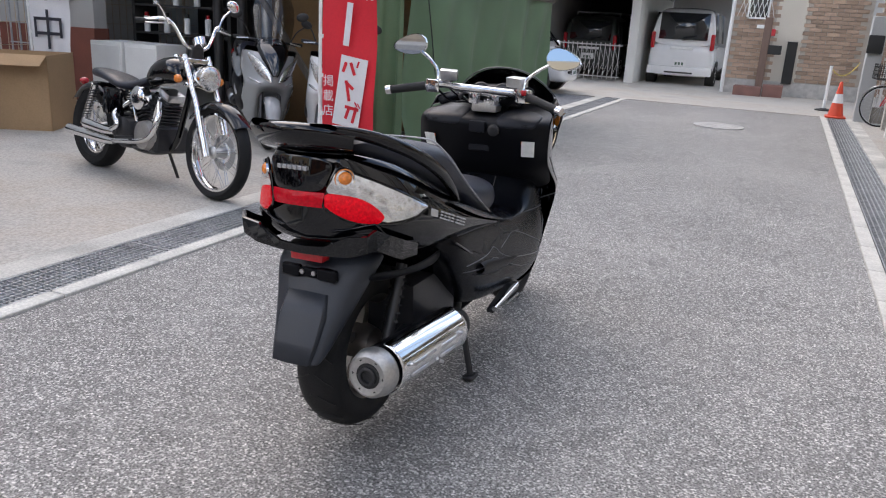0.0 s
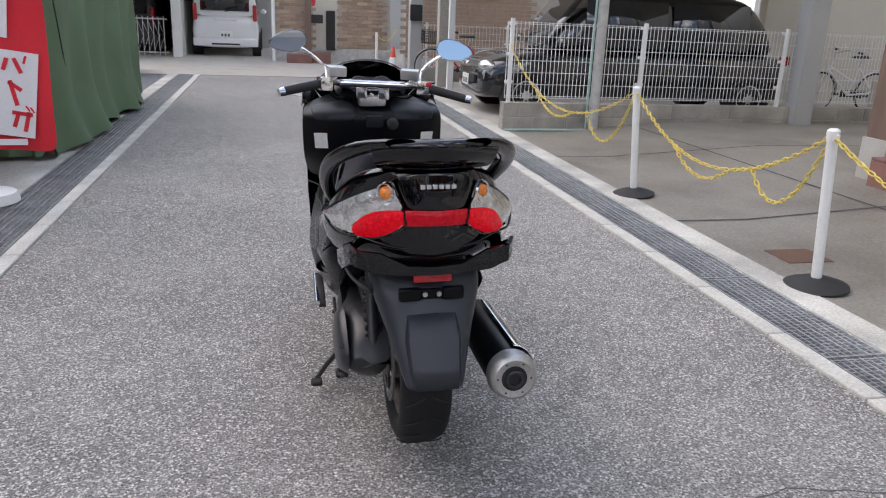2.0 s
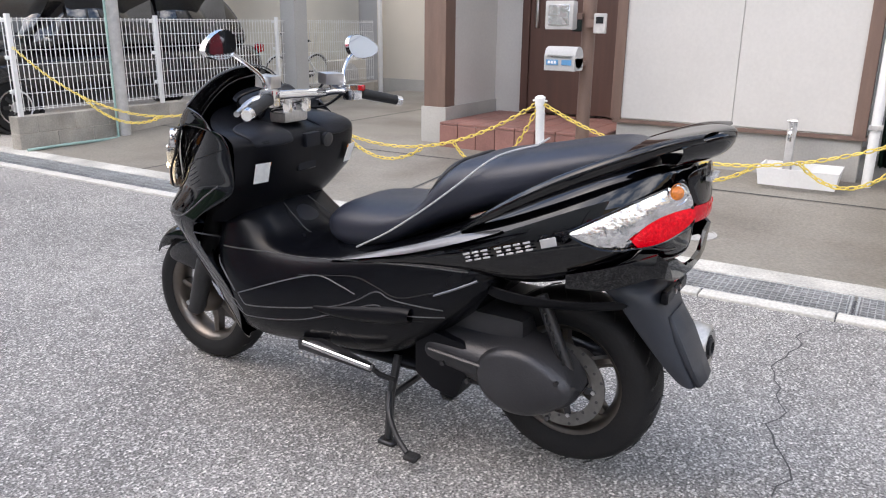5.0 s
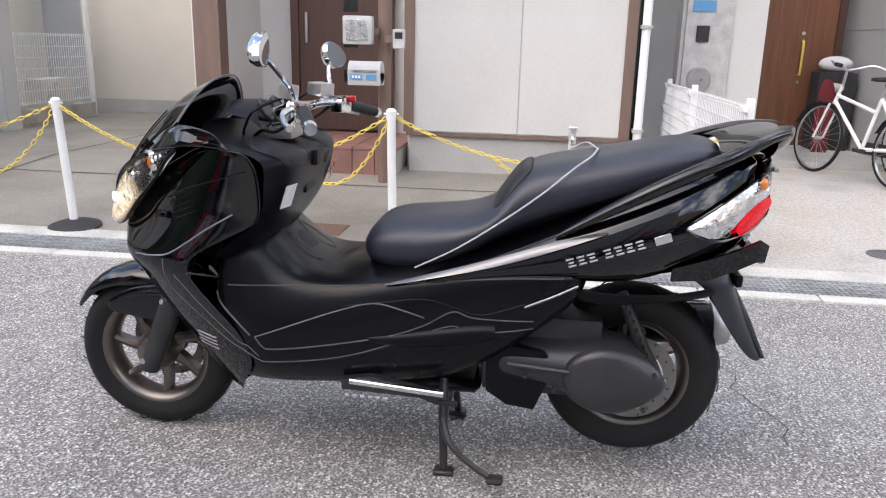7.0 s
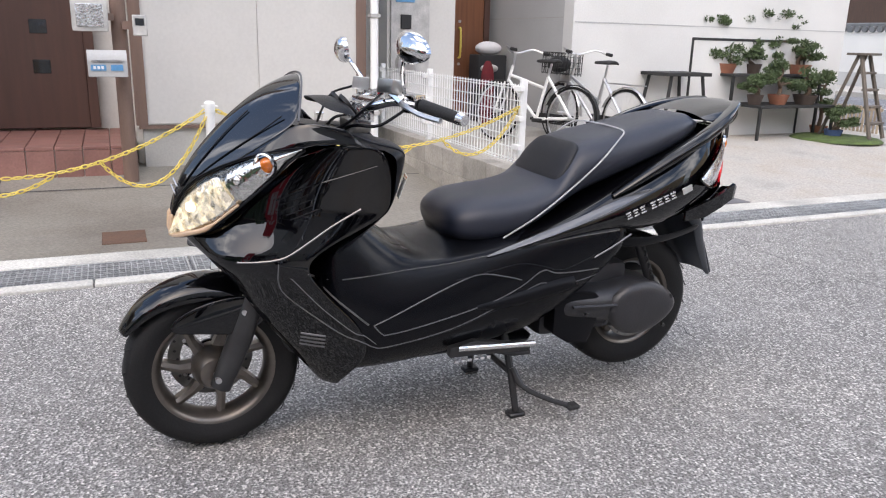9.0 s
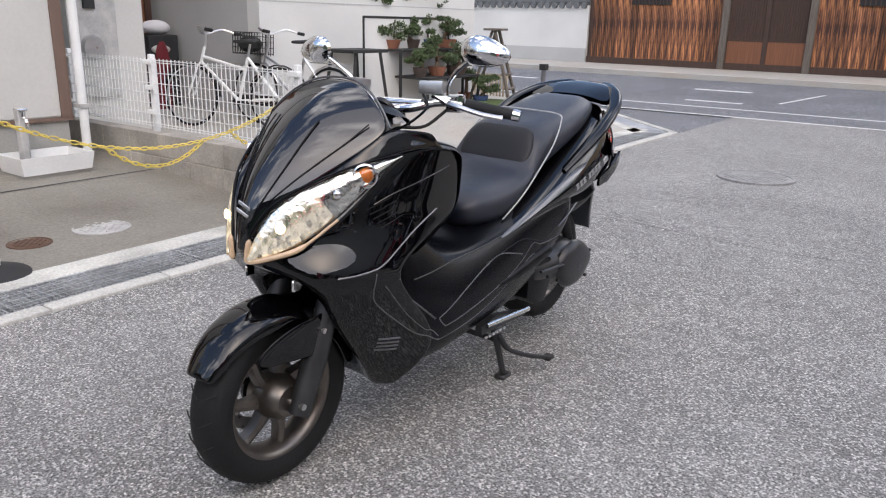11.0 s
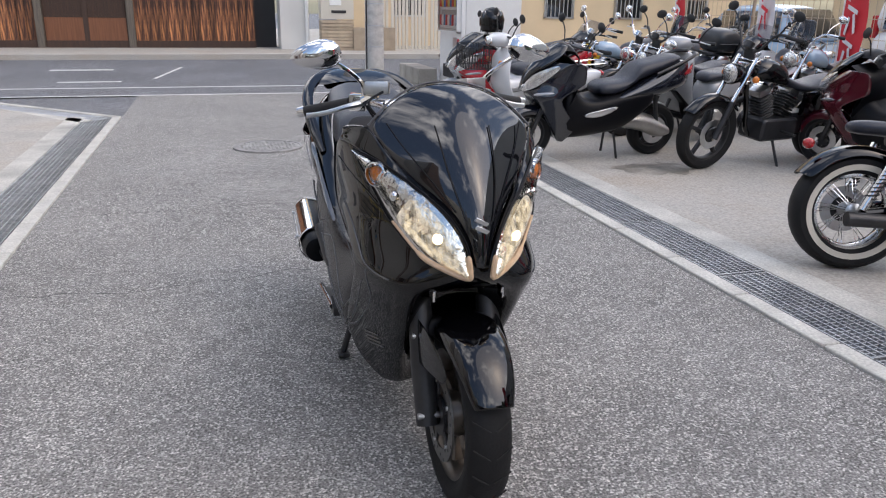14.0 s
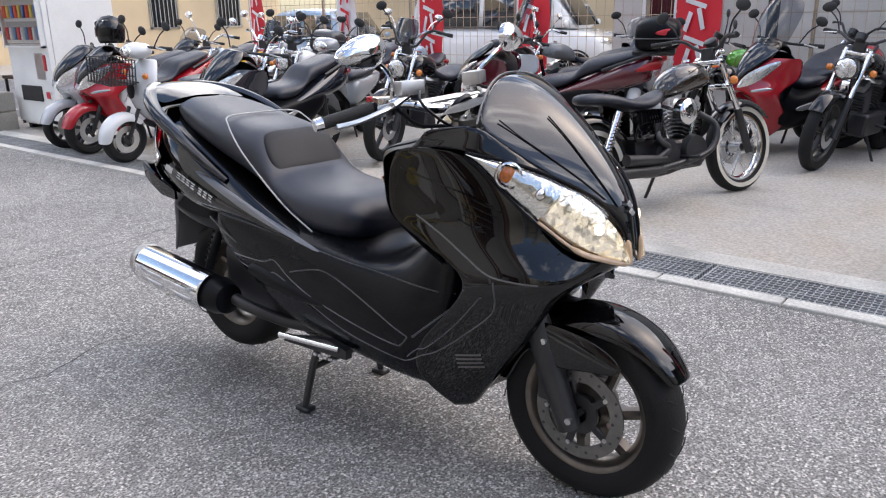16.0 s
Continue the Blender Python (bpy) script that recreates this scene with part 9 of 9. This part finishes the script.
# ---- banners ----
def banner(x, y, rz, z0, z1, w, cloth, base=True, ribbed=True, label="red vertical shop banner on a pole"):
    t = thing("banner", label, "banner", pose(x, y, 0.012, 0, 0, rz), "shop banners")
    part("pole", tube([(-w / 2 - 0.02, 0, 0.05), (-w / 2 - 0.02, 0, z1 + 0.1)], 0.014, 8), M["white_paint"], t)
    part("arm", tube([(-w / 2 - 0.02, 0, z1 + 0.02), (w / 2, 0, z1 + 0.02)], 0.009, 6), M["white_paint"], t)
    n = 10
    def ripple(u, v):
        return 0.02 * math.sin(4 * v + 3 * u) * (0.3 + u)
    part("cloth", skin([[(-w / 2 + w * i / 6, ripple(i / 6, j / n * 3), z0 + (z1 - z0) * j / n - 0.03 * (i / 6) * (1 - j / n)) for i in range(7)] for j in range(n + 1)]), cloth, t, "printed cloth", sub=1)
    if ribbed:
        for k in range(6):
            z = z0 + (z1 - z0) * (k + 0.5) / 6
            part("loop", box(-w / 2 - 0.03, -w / 2 + 0.01, -0.012, 0.012, z, z + 0.03), M["white_paint"], t)
    if base:
        part("water_base", skin([[(rx * math.cos(a), ry * math.sin(a), z) for a in [k * math.tau / 16 for k in range(17)]] for z, rx, ry in ((0, 0.2, 0.2), (0.01, 0.22, 0.22), (0.07, 0.2, 0.2), (0.10, 0.1, 0.1), (0.12, 0.05, 0.05), (0.2, 0.045, 0.045), (0.2, 0.001, 0.001))]), M["white_paint"], t).location = (-w / 2 - 0.02, 0, 0)
    return t


def cloth_bar(t, x0, x1, z0, z1, material, tilt=0.0, off=-0.030):
    part("print", moved(box(-(x1 - x0) / 2, (x1 - x0) / 2, -0.001, 0.001, -(z1 - z0) / 2, (z1 - z0) / 2), pose((x0 + x1) / 2, off, (z0 + z1) / 2, 0, tilt, 0)), material, t)


b1 = banner(-1.30, 6.74, 4, 0.36, 2.15, 0.46, M["flag_red"])
for off in (-0.030,):
    cloth_bar(b1, -0.085, 0.145, 0.44, 0.98, M["flag_white"], 8)
    for x0, x1, z0, z1, tl in ((-0.07, -0.045, 0.86, 0.94, 20), (0.0, 0.025, 0.84, 0.94, -20), (0.05, 0.065, 0.90, 0.95, 20), (-0.04, -0.015, 0.64, 0.80, -10), (-0.06, 0.03, 0.75, 0.775, 38), (-0.05, 0.07, 0.575, 0.60, 10), (0.02, 0.045, 0.47, 0.60, 15), (-0.04, -0.015, 0.50, 0.60, 20), (0.04, 0.05, 0.60, 0.64, -30), (0.065, 0.075, 0.59, 0.63, -30)):
        cloth_bar(b1, x0 + 0.04, x1 + 0.04, z0, z1, M["flag_red"], tl, -0.034)
    cloth_bar(b1, -0.02, 0.03, 1.06, 1.38, M["flag_white"], 6)
    for x0, x1, z0, z1, tl in ((-0.07, 0.12, 1.62, 1.66, 0), (-0.08, -0.02, 1.42, 1.62, 30), (0.06, 0.12, 1.45, 1.62, 20), (0.14, 0.16, 1.40, 1.5, -15), (0.18, 0.2, 1.40, 1.5, -15)):
        cloth_bar(b1, x0, x1, z0, z1, M["flag_white"], tl)
    cloth_bar(b1, -0.14, 0.06, 0.385, 0.425, M["flag_white"])
bw = banner(-5.75, 7.75, 8, 0.46, 2.2, 0.52, M["flag_white"], label="white vertical banner with dark brush strokes")
for i, (x, y) in enumerate(((-6.1, -4.9), (-6.3, -3.0), (-6.2, -1.25), (-6.2, 0.42), (-6.3, 2.5))):
    fb = banner(x, y, 70, 0.55, 2.25, 0.62, M["flag_red"] if i != 1 else M["flag_white"])
    pc = M["flag_white"] if i != 1 else M["flag_red"]
    for k in range(4):
        for x0, x1, z0, z1, tl in ((-0.16, 0.14, 0.28, 0.33, 15), (-0.14, -0.08, 0.0, 0.22, 20), (0.04, 0.10, 0.02, 0.26, -18)):
            cloth_bar(fb, x0, x1, 0.65 + 0.40 * k + z0, 0.65 + 0.40 * k + z1, pc, tl)

def lettering(t, body, size, m, material, name="lettering"):
    """Characters as thin flat shapes."""
    cu = bpy.data.curves.new(name, "FONT")
    cu.body, cu.size, cu.extrude, cu.align_x, cu.align_y, cu.resolution_u = body, size, 0.0008, "CENTER", "CENTER", 3
    tmp = bpy.data.objects.new(name, cu)
    scene.collection.objects.link(tmp)
    me = bpy.data.meshes.new_from_object(tmp.evaluated_get(bpy.context.evaluated_depsgraph_get()))
    bpy.data.objects.remove(tmp)
    me.transform(m)
    me.materials.clear()
    me.materials.append(material)
    ob = new(name, me)
    ob.parent = t
    return ob


for k, ch in enumerate("\u63b2\u8f09\u5e97"):
    lettering(b1, ch, 0.095, pose(-0.158, -0.032, 0.78 - 0.115 * k, 90, 0, 0), M["flag_white"], "shop_lettering")
for k, ch in enumerate("\u55b6\u696d\u4e2d"):
    lettering(bw, ch, 0.46, pose(0, -0.034, 1.95 - 0.52 * k, 90, 0, 0), M["ink"], "open_lettering")

# ---- forecourt's back: mesh fence, siding wall, street beyond ----
f4 = thing("mesh_fence", "beige wire mesh fence behind the parked motorcycles", "fence", kind="structure")
bars = []
for k in range(140):
    y = -6.5 + 0.13 * k
    bars.append(box(-7.203, -7.197, y - 0.003, y + 0.003, 0.1, 1.75))
for z in (0.15, 0.42, 0.70, 0.98, 1.25, 1.5, 1.72):
    bars.append(box(-7.205, -7.195, -6.5, 11.7, z - 0.004, z + 0.004))
part("wire_mesh", join(*bars), M["stone_beige"], f4, smooth=False)
for k in range(10):
    part("post", box(-7.25, -7.21, -6.5 + 2.0 * k - 0.02, -6.5 + 2.0 * k + 0.02, 0, 1.8, 0.004), M["stone_beige"], f4)
w = wall("wall_siding", -8.3, -8.1, 0.6, 13, 0, 6, M["wall_white"], "pale ribbed siding wall behind the forecourt")
for k in range(24):
    part("siding_course", box(-8.1, -8.088, 0.62, 12.98, 0.25 * k + 0.012, 0.25 * k + 0.245), M["wall_white"], w, smooth=False)
bp_ = thing("banner_pole", "black steel pole behind the motorcycles", "post", pose(-6.5, 3.25, 0.012))
part("shaft", tube([(0, 0, 0), (0, 0, 4)], 0.06, 12), M["black"], bp_)
wv = thing("window_siding", "white window in the siding wall", "window", pose(-8.08, 1.6, 0.9), kind="structure")
part("pane", box(0, 0.015, -0.5, 0.5, 0, 0.6), M["car_glass"], wv)
part("frame", join(box(0, 0.03, -0.55, -0.5, -0.05, 0.65), box(0, 0.03, 0.5, 0.55, -0.05, 0.65), box(0, 0.03, -0.55, 0.55, 0.6, 0.65), box(0, 0.03, -0.55, 0.55, -0.05, 0)), M["white_paint"], wv, smooth=False)
wall("wall_street", -16, -15.6, -12, 14, 0, 7, M["beige"], "beige houses across the back street")
for k in range(6):
    wd = thing("window_street", "window with bars in the beige street house", "window", pose(-15.58, -9 + 2.2 * k, 1.0), kind="structure")
    part("pane", box(0, 0.02, -0.4, 0.4, 0, 1.1), M["car_glass"], wd)
    part("frame", join(box(0, 0.05, -0.45, -0.4, -0.05, 1.15), box(0, 0.05, 0.4, 0.45, -0.05, 1.15), box(0, 0.05, -0.45, 0.45, 1.1, 1.15)), M["alu"], wd, smooth=False)
car(pose(-11.5, -3.2, 0.0, 0, 0, 8), "van", "white van passing space behind the forecourt fence", M["car_white"], 4.4, 1.7, 1.95, 0.75, True)
car(pose(-10.6, -7.8, 0.0, 0, 0, 5), "parked_car", "pale car parked in the back street", P["blue"], 3.8, 1.6, 1.5, 0.9)
wall("low_wall_street", -7.6, -7.45, -6.5, 0.6, 0, 0.35, M["block"], "low grey wall under the mesh fence")

# ---- pole, vending machine and block at the corner ----
up = thing("utility_pole", "grey concrete utility pole with dark bands at the corner", "utility pole", pose(-1.42, -7.2, 0))
part("shaft", lathe([(0, 0.17), (9, 0.12)], 24, "Z"), M["cast_grey"], up)
for z in (0.62, 0.98, 1.35, 1.75):
    part("band", lathe([(z, 0.172), (z + 0.02, 0.172)], 24, "Z"), M["galv"], up)
part("cable", tube([(0.16, 0.08, 0), (0.15, 0.08, 3)], 0.012, 6), M["black"], up)
blk = thing("concrete_block", "rough grey concrete block wall end", "block", pose(-1.62, -4.85, 0))
for k in range(2):
    for j in range(3):
        part("block", box(-0.14, 0.14, -0.62 + 0.41 * j, -0.22 + 0.41 * j, 0.235 * k, 0.235 * k + 0.23, 0.012), M["block"], blk)
vm = thing("vending_machine", "white drinks vending machine facing the lane", "vending machine", pose(-2.25, -3.85, 0.012))
part("cabinet", box(-0.42, 0.36, -0.52, 0.52, 0.06, 1.86, 0.015, 2), M["white_paint"], vm)
for u in (-0.46, 0.46):
    part("foot", box(-0.4, 0.33, u - 0.04, u + 0.04, 0, 0.06), M["black"], vm)
part("door", box(0.36, 0.42, -0.51, 0.51, 0.10, 1.85, 0.012, 2), M["white_paint"], vm)
part("display_case", box(0.40, 0.425, -0.44, 0.44, 1.02, 1.76), M["grey_wall"], vm, smooth=False)
cans = ("vend_red", "can_a", "white_paint", "cone_red", "led", "yellow")
for r_ in range(3):
    part("shelf_strip", box(0.42, 0.44, -0.44, 0.44, 1.03 + 0.245 * r_, 1.065 + 0.245 * r_), M["white_paint"], vm)
    for k in range(9):
        part("can", moved(lathe([(0, 0.031), (0.13, 0.031), (0.14, 0.026)], 12, "Z"), pose(0.432, -0.39 + 0.0975 * k, 1.07 + 0.245 * r_)), M[cans[(k * 2 + r_ * 3) % 6]], vm)
bm_w = bmesh.new()
bm_w.faces.new([bm_w.verts.new(c) for c in ((0.47, -0.46, 1.0), (0.47, 0.46, 1.0), (0.47, 0.46, 1.78), (0.47, -0.46, 1.78))])
gl = part("window", bm_w, M["glass"], vm, smooth=False)
gl.visible_shadow = False
part("window_frame", join(box(0.42, 0.475, -0.48, -0.46, 0.98, 1.8), box(0.42, 0.475, 0.46, 0.48, 0.98, 1.8), box(0.42, 0.475, -0.48, 0.48, 1.78, 1.8), box(0.42, 0.475, -0.48, 0.48, 0.98, 1.0)), M["white_paint"], vm, smooth=False)
part("coin_panel", box(0.42, 0.432, 0.16, 0.36, 0.62, 0.92, 0.004), M["alu"], vm)
part("red_mark", box(0.42, 0.43, 0.30, 0.42, 0.72, 0.90, 0.01), M["vend_red"], vm)
part("pick_up_flap", box(0.42, 0.434, -0.30, 0.22, 0.36, 0.54, 0.008), M["black"], vm)
part("return_cup", box(0.42, 0.434, 0.32, 0.40, 0.40, 0.48, 0.008), M["vend_red"], vm)
tbx = thing("side_table", "small dark metal stand behind the concrete block", "stand", pose(-2.25, -5.0, 0.012))
part("top", box(-0.2, 0.2, -0.2, 0.2, 0.56, 0.60), M["wood_dark"], tbx)
for x, y in ((-0.17, -0.17), (0.17, -0.17), (-0.17, 0.17), (0.17, 0.17)):
    part("leg", box(x - 0.015, x + 0.015, y - 0.015, y + 0.015, 0, 0.56), M["black"], tbx)
rp = thing("red_poster", "red poster board behind the vending machine", "sign", pose(-2.6, -5.2, 0.3))
part("board", box(-0.02, 0.02, -0.3, 0.3, 0.3, 1.6), M["vend_red"], rp)
for u in (-0.26, 0.26):
    part("leg", box(-0.02, 0.02, u - 0.02, u + 0.02, -0.29, 0.3), M["black"], rp)
random.seed(3)
bm_s = bmesh.new()
bm_s.faces.new([bm_s.verts.new((-2.25 + (0.34 + random.uniform(-0.1, 0.1)) * math.cos(k * math.tau / 26), 0.95 + (0.26 + random.uniform(-0.1, 0.09)) * math.sin(k * math.tau / 26), 0.0145)) for k in range(26)])
plate("oil_stain", bm_s, mat("oily_damp", (0.24, 0.22, 0.19), 0.5, var=0.5, scale=4, fine=0.2, bscale=25), "dark damp oil stain on the concrete", "stain")

# ---- workshop with the green shelter ----
tp_ = thing("tarpaulin", "dark green tarpaulin hung over the shelter's side", "tarpaulin")
rows = []
for j in range(13):
    z = 0.05 + 1.68 * j / 12
    rows.append([(-1.47 - (0.07 * math.sin(i * 0.74 + 0.9 * math.sin(j * 0.35)) + 0.05 * math.sin(i * 0.31 + 1 + j * 0.1)) * (1.1 - j / 15) + 0.10 * max(0, 1 - j / 4) ** 2, 8.15 + 4.6 * i / 46, z - (0.03 * math.sin(i * 0.8) if j == 0 else 0)) for i in range(47)])
part("sheet", skin(rows), M["tarp"], tp_, "hanging folds of tarpaulin", sub=1)
rows = [[(-1.52 - 0.04 * i - 0.03 * math.sin(i * 1.4 + j * 0.2), 8.14 - 0.03 * math.sin(i * 1.1), 0.05 + 2.2 * j / 10) for i in range(14)] for j in range(11)]
part("end_sheet", skin(rows), M["tarp"], tp_, sub=1)
part("cord", tube(smooth_path([(-1.44, 8.4, 1.6), (-1.43, 8.55, 1.1), (-1.43, 8.7, 0.6)]), 0.006, 5), M["black"], tp_)
rf_ = thing("shelter_roof", "corrugated roof sheet over the green shelter", "roof", kind="structure")
part("sheet", skin([[(-1.36 - 0.32 * i, 8.0 + 0.04 * j, 1.72 + 0.09 * i + 0.018 * math.sin(j * 1.6)) for i in range(9)] for j in range(122)]), M["stone_beige"], rf_, solid=0.004)
part("edge_beam", box(-1.52, -1.44, 8.1, 12.8, 1.62, 1.70), M["wood_grey"], rf_, smooth=False)
# workshop back and ceiling coloured near-black for the shade inside
wall("workshop_back", -12, -1.6, 12.8, 13.0, 0, 4, M["dark_room"], "workshop back wall with its shade in the colour")
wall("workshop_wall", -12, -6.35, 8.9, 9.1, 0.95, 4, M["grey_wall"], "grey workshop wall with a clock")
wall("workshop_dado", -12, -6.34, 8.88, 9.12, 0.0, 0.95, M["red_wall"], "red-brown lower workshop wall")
plate("workshop_roof", box(-12, -3.8, 8.6, 13, 2.9, 3.0), M["dark_room"], "workshop ceiling with its shade in the colour", "ceiling")
ck = thing("wall_clock", "round white wall clock", "clock", pose(-6.75, 8.86, 1.42))
part("case", moved(lathe([(-0.03, 0.14), (0.0, 0.15), (0.02, 0.15)], 28, "Y"), pose(0, 0, 0)), M["alu"], ck)
part("face", moved(lathe([(-0.034, 0.125), (-0.03, 0.125)], 28, "Y"), pose(0, 0, 0)), M["flag_white"], ck)
part("hour_pointer", box(-0.005, 0.005, -0.04, -0.036, 0, 0.06), M["black"], ck)
part("minute_pointer", box(0, 0.09, -0.04, -0.036, -0.004, 0.004), M["black"], ck)
cb = thing("cardboard_box", "open brown cardboard box on the forecourt", "box", pose(-5.35, 7.0, 0.012, 0, 0, 28))
for x0, x1, y0, y1 in ((-0.42, 0.42, -0.33, -0.32), (-0.42, 0.42, 0.32, 0.33), (-0.42, -0.41, -0.33, 0.33), (0.41, 0.42, -0.33, 0.33)):
    part("side", box(x0, x1, y0, y1, 0, 0.74), M["card"], cb)
part("bottom", box(-0.41, 0.41, -0.32, 0.32, 0, 0.01), M["card"], cb)
part("flap", moved(box(-0.42, 0.42, -0.2, 0.0, -0.004, 0.004), pose(0, -0.33, 0.74, 28, 0, 0)), M["card"], cb)
part("flap", moved(box(-0.2, 0.0, -0.33, 0.33, -0.004, 0.004), pose(-0.42, 0, 0.74, 0, -30, 0)), M["card"], cb)
for i, x in enumerate((-5.75, -5.2)):
    wm = thing("white_cabinet", "white enamel appliance cabinet in the workshop", "cabinet", pose(x, 8.75, 0.012))
    part("case", box(-0.25, 0.25, -0.25, 0.25, 0.03, 0.82, 0.012, 2), M["white_paint"], wm)
    part("front_door", box(-0.23, 0.23, -0.265, -0.25, 0.08, 0.78, 0.006), M["white_paint"], wm)
    part("foot", box(-0.24, 0.24, -0.24, 0.24, 0, 0.03), M["black"], wm)
sv = thing("tool_shelf", "black steel shelf with small white canisters", "shelf", pose(-5.4, 9.6, 0.012))
for z in (0.9, 1.25, 1.6):
    part("board", box(-0.8, 0.8, -0.2, 0.2, z, z + 0.025), M["black"], sv)
for x in (-0.78, 0.78):
    part("upright", box(x - 0.025, x + 0.025, -0.2, 0.2, 0, 2.2), M["black"], sv)
for k in range(8):
    can = thing("canister", "small white spray canister on the shelf", "canister", pose(-6.05 + 0.17 * k, 9.5, 1.287 if k % 2 else 0.937), "canisters")
    part("body", lathe([(0, 0.04), (0.19, 0.04), (0.2, 0.03)], 12, "Z"), M["white_paint"], can)
    part("cap", lathe([(0.2, 0.03), (0.25, 0.028)], 12, "Z"), M["red_lens"] if k % 3 == 0 else M["grip"], can)
for x in (-4.45, -4.1, -3.75):
    cl_ = thing("steel_column", "dark steel column of the workshop", "column", pose(x, 9.0, 0))
    part("shaft", tube([(0, 0, 0), (0, 0, 2.9)], 0.06, 10), M["dark_metal"] if x < -4 else M["galv"], cl_)
for x, y, rz, ln, k in ((-3.25, 9.3, 12, 1.6, "board"), (-2.55, 9.6, -8, 1.5, "board"), (-3.9, 10.4, 0, 2.4, "card")):
    bd = thing("leaning_panel", "large brown board leaning in the workshop", "panel", pose(x, y, 0.012, 0, 0, rz))
    part("panel", moved(box(-ln / 2, ln / 2, -0.012, 0.012, 0, 2.1), pose(0, 0, 0, -12, 0, 0)), M[k], bd)
beam = thing("timber_beam", "long timber batten leaning across the workshop", "batten", pose(0, 0, 0))
part("batten", moved(box(-0.03, 0.03, -0.02, 0.02, 0, 1.5), pose(-2.35, 8.2, 0.3, 0, -38, 0)), M["wood_grey"], beam)
rk2 = thing("wire_rack", "grey wire rack against the workshop wall", "rack", pose(-7.1, 8.6, 0.012))
for k in range(6):
    part("upright", box(-0.4 + 0.16 * k - 0.008, -0.4 + 0.16 * k + 0.008, -0.01, 0.01, 0, 1.6), M["galv"], rk2)
for k in range(6):
    part("bar", box(-0.42, 0.42, -0.012, 0.012, 0.2 + 0.25 * k, 0.215 + 0.25 * k), M["galv"], rk2)
random.seed(12)
pt = thing("hanging_plant", "green leafy plant above the shelf", "plant", pose(-5.25, 9.3, 1.75))
part("foliage", join(*[clump((random.uniform(-0.35, 0.35), random.uniform(-0.1, 0.1), random.uniform(0, 0.25)), 0.16, 120, 0.8, 0.06) for _ in range(6)]), M["leaf"], pt, smooth=False)
part("pot", lathe([(-0.15, 0.09), (0.02, 0.13)], 16, "Z"), M["pot_dark"], pt)
part("hanger", tube([(0, 0, 0), (0, 0, 1.15)], 0.004, 4), M["black"], pt)
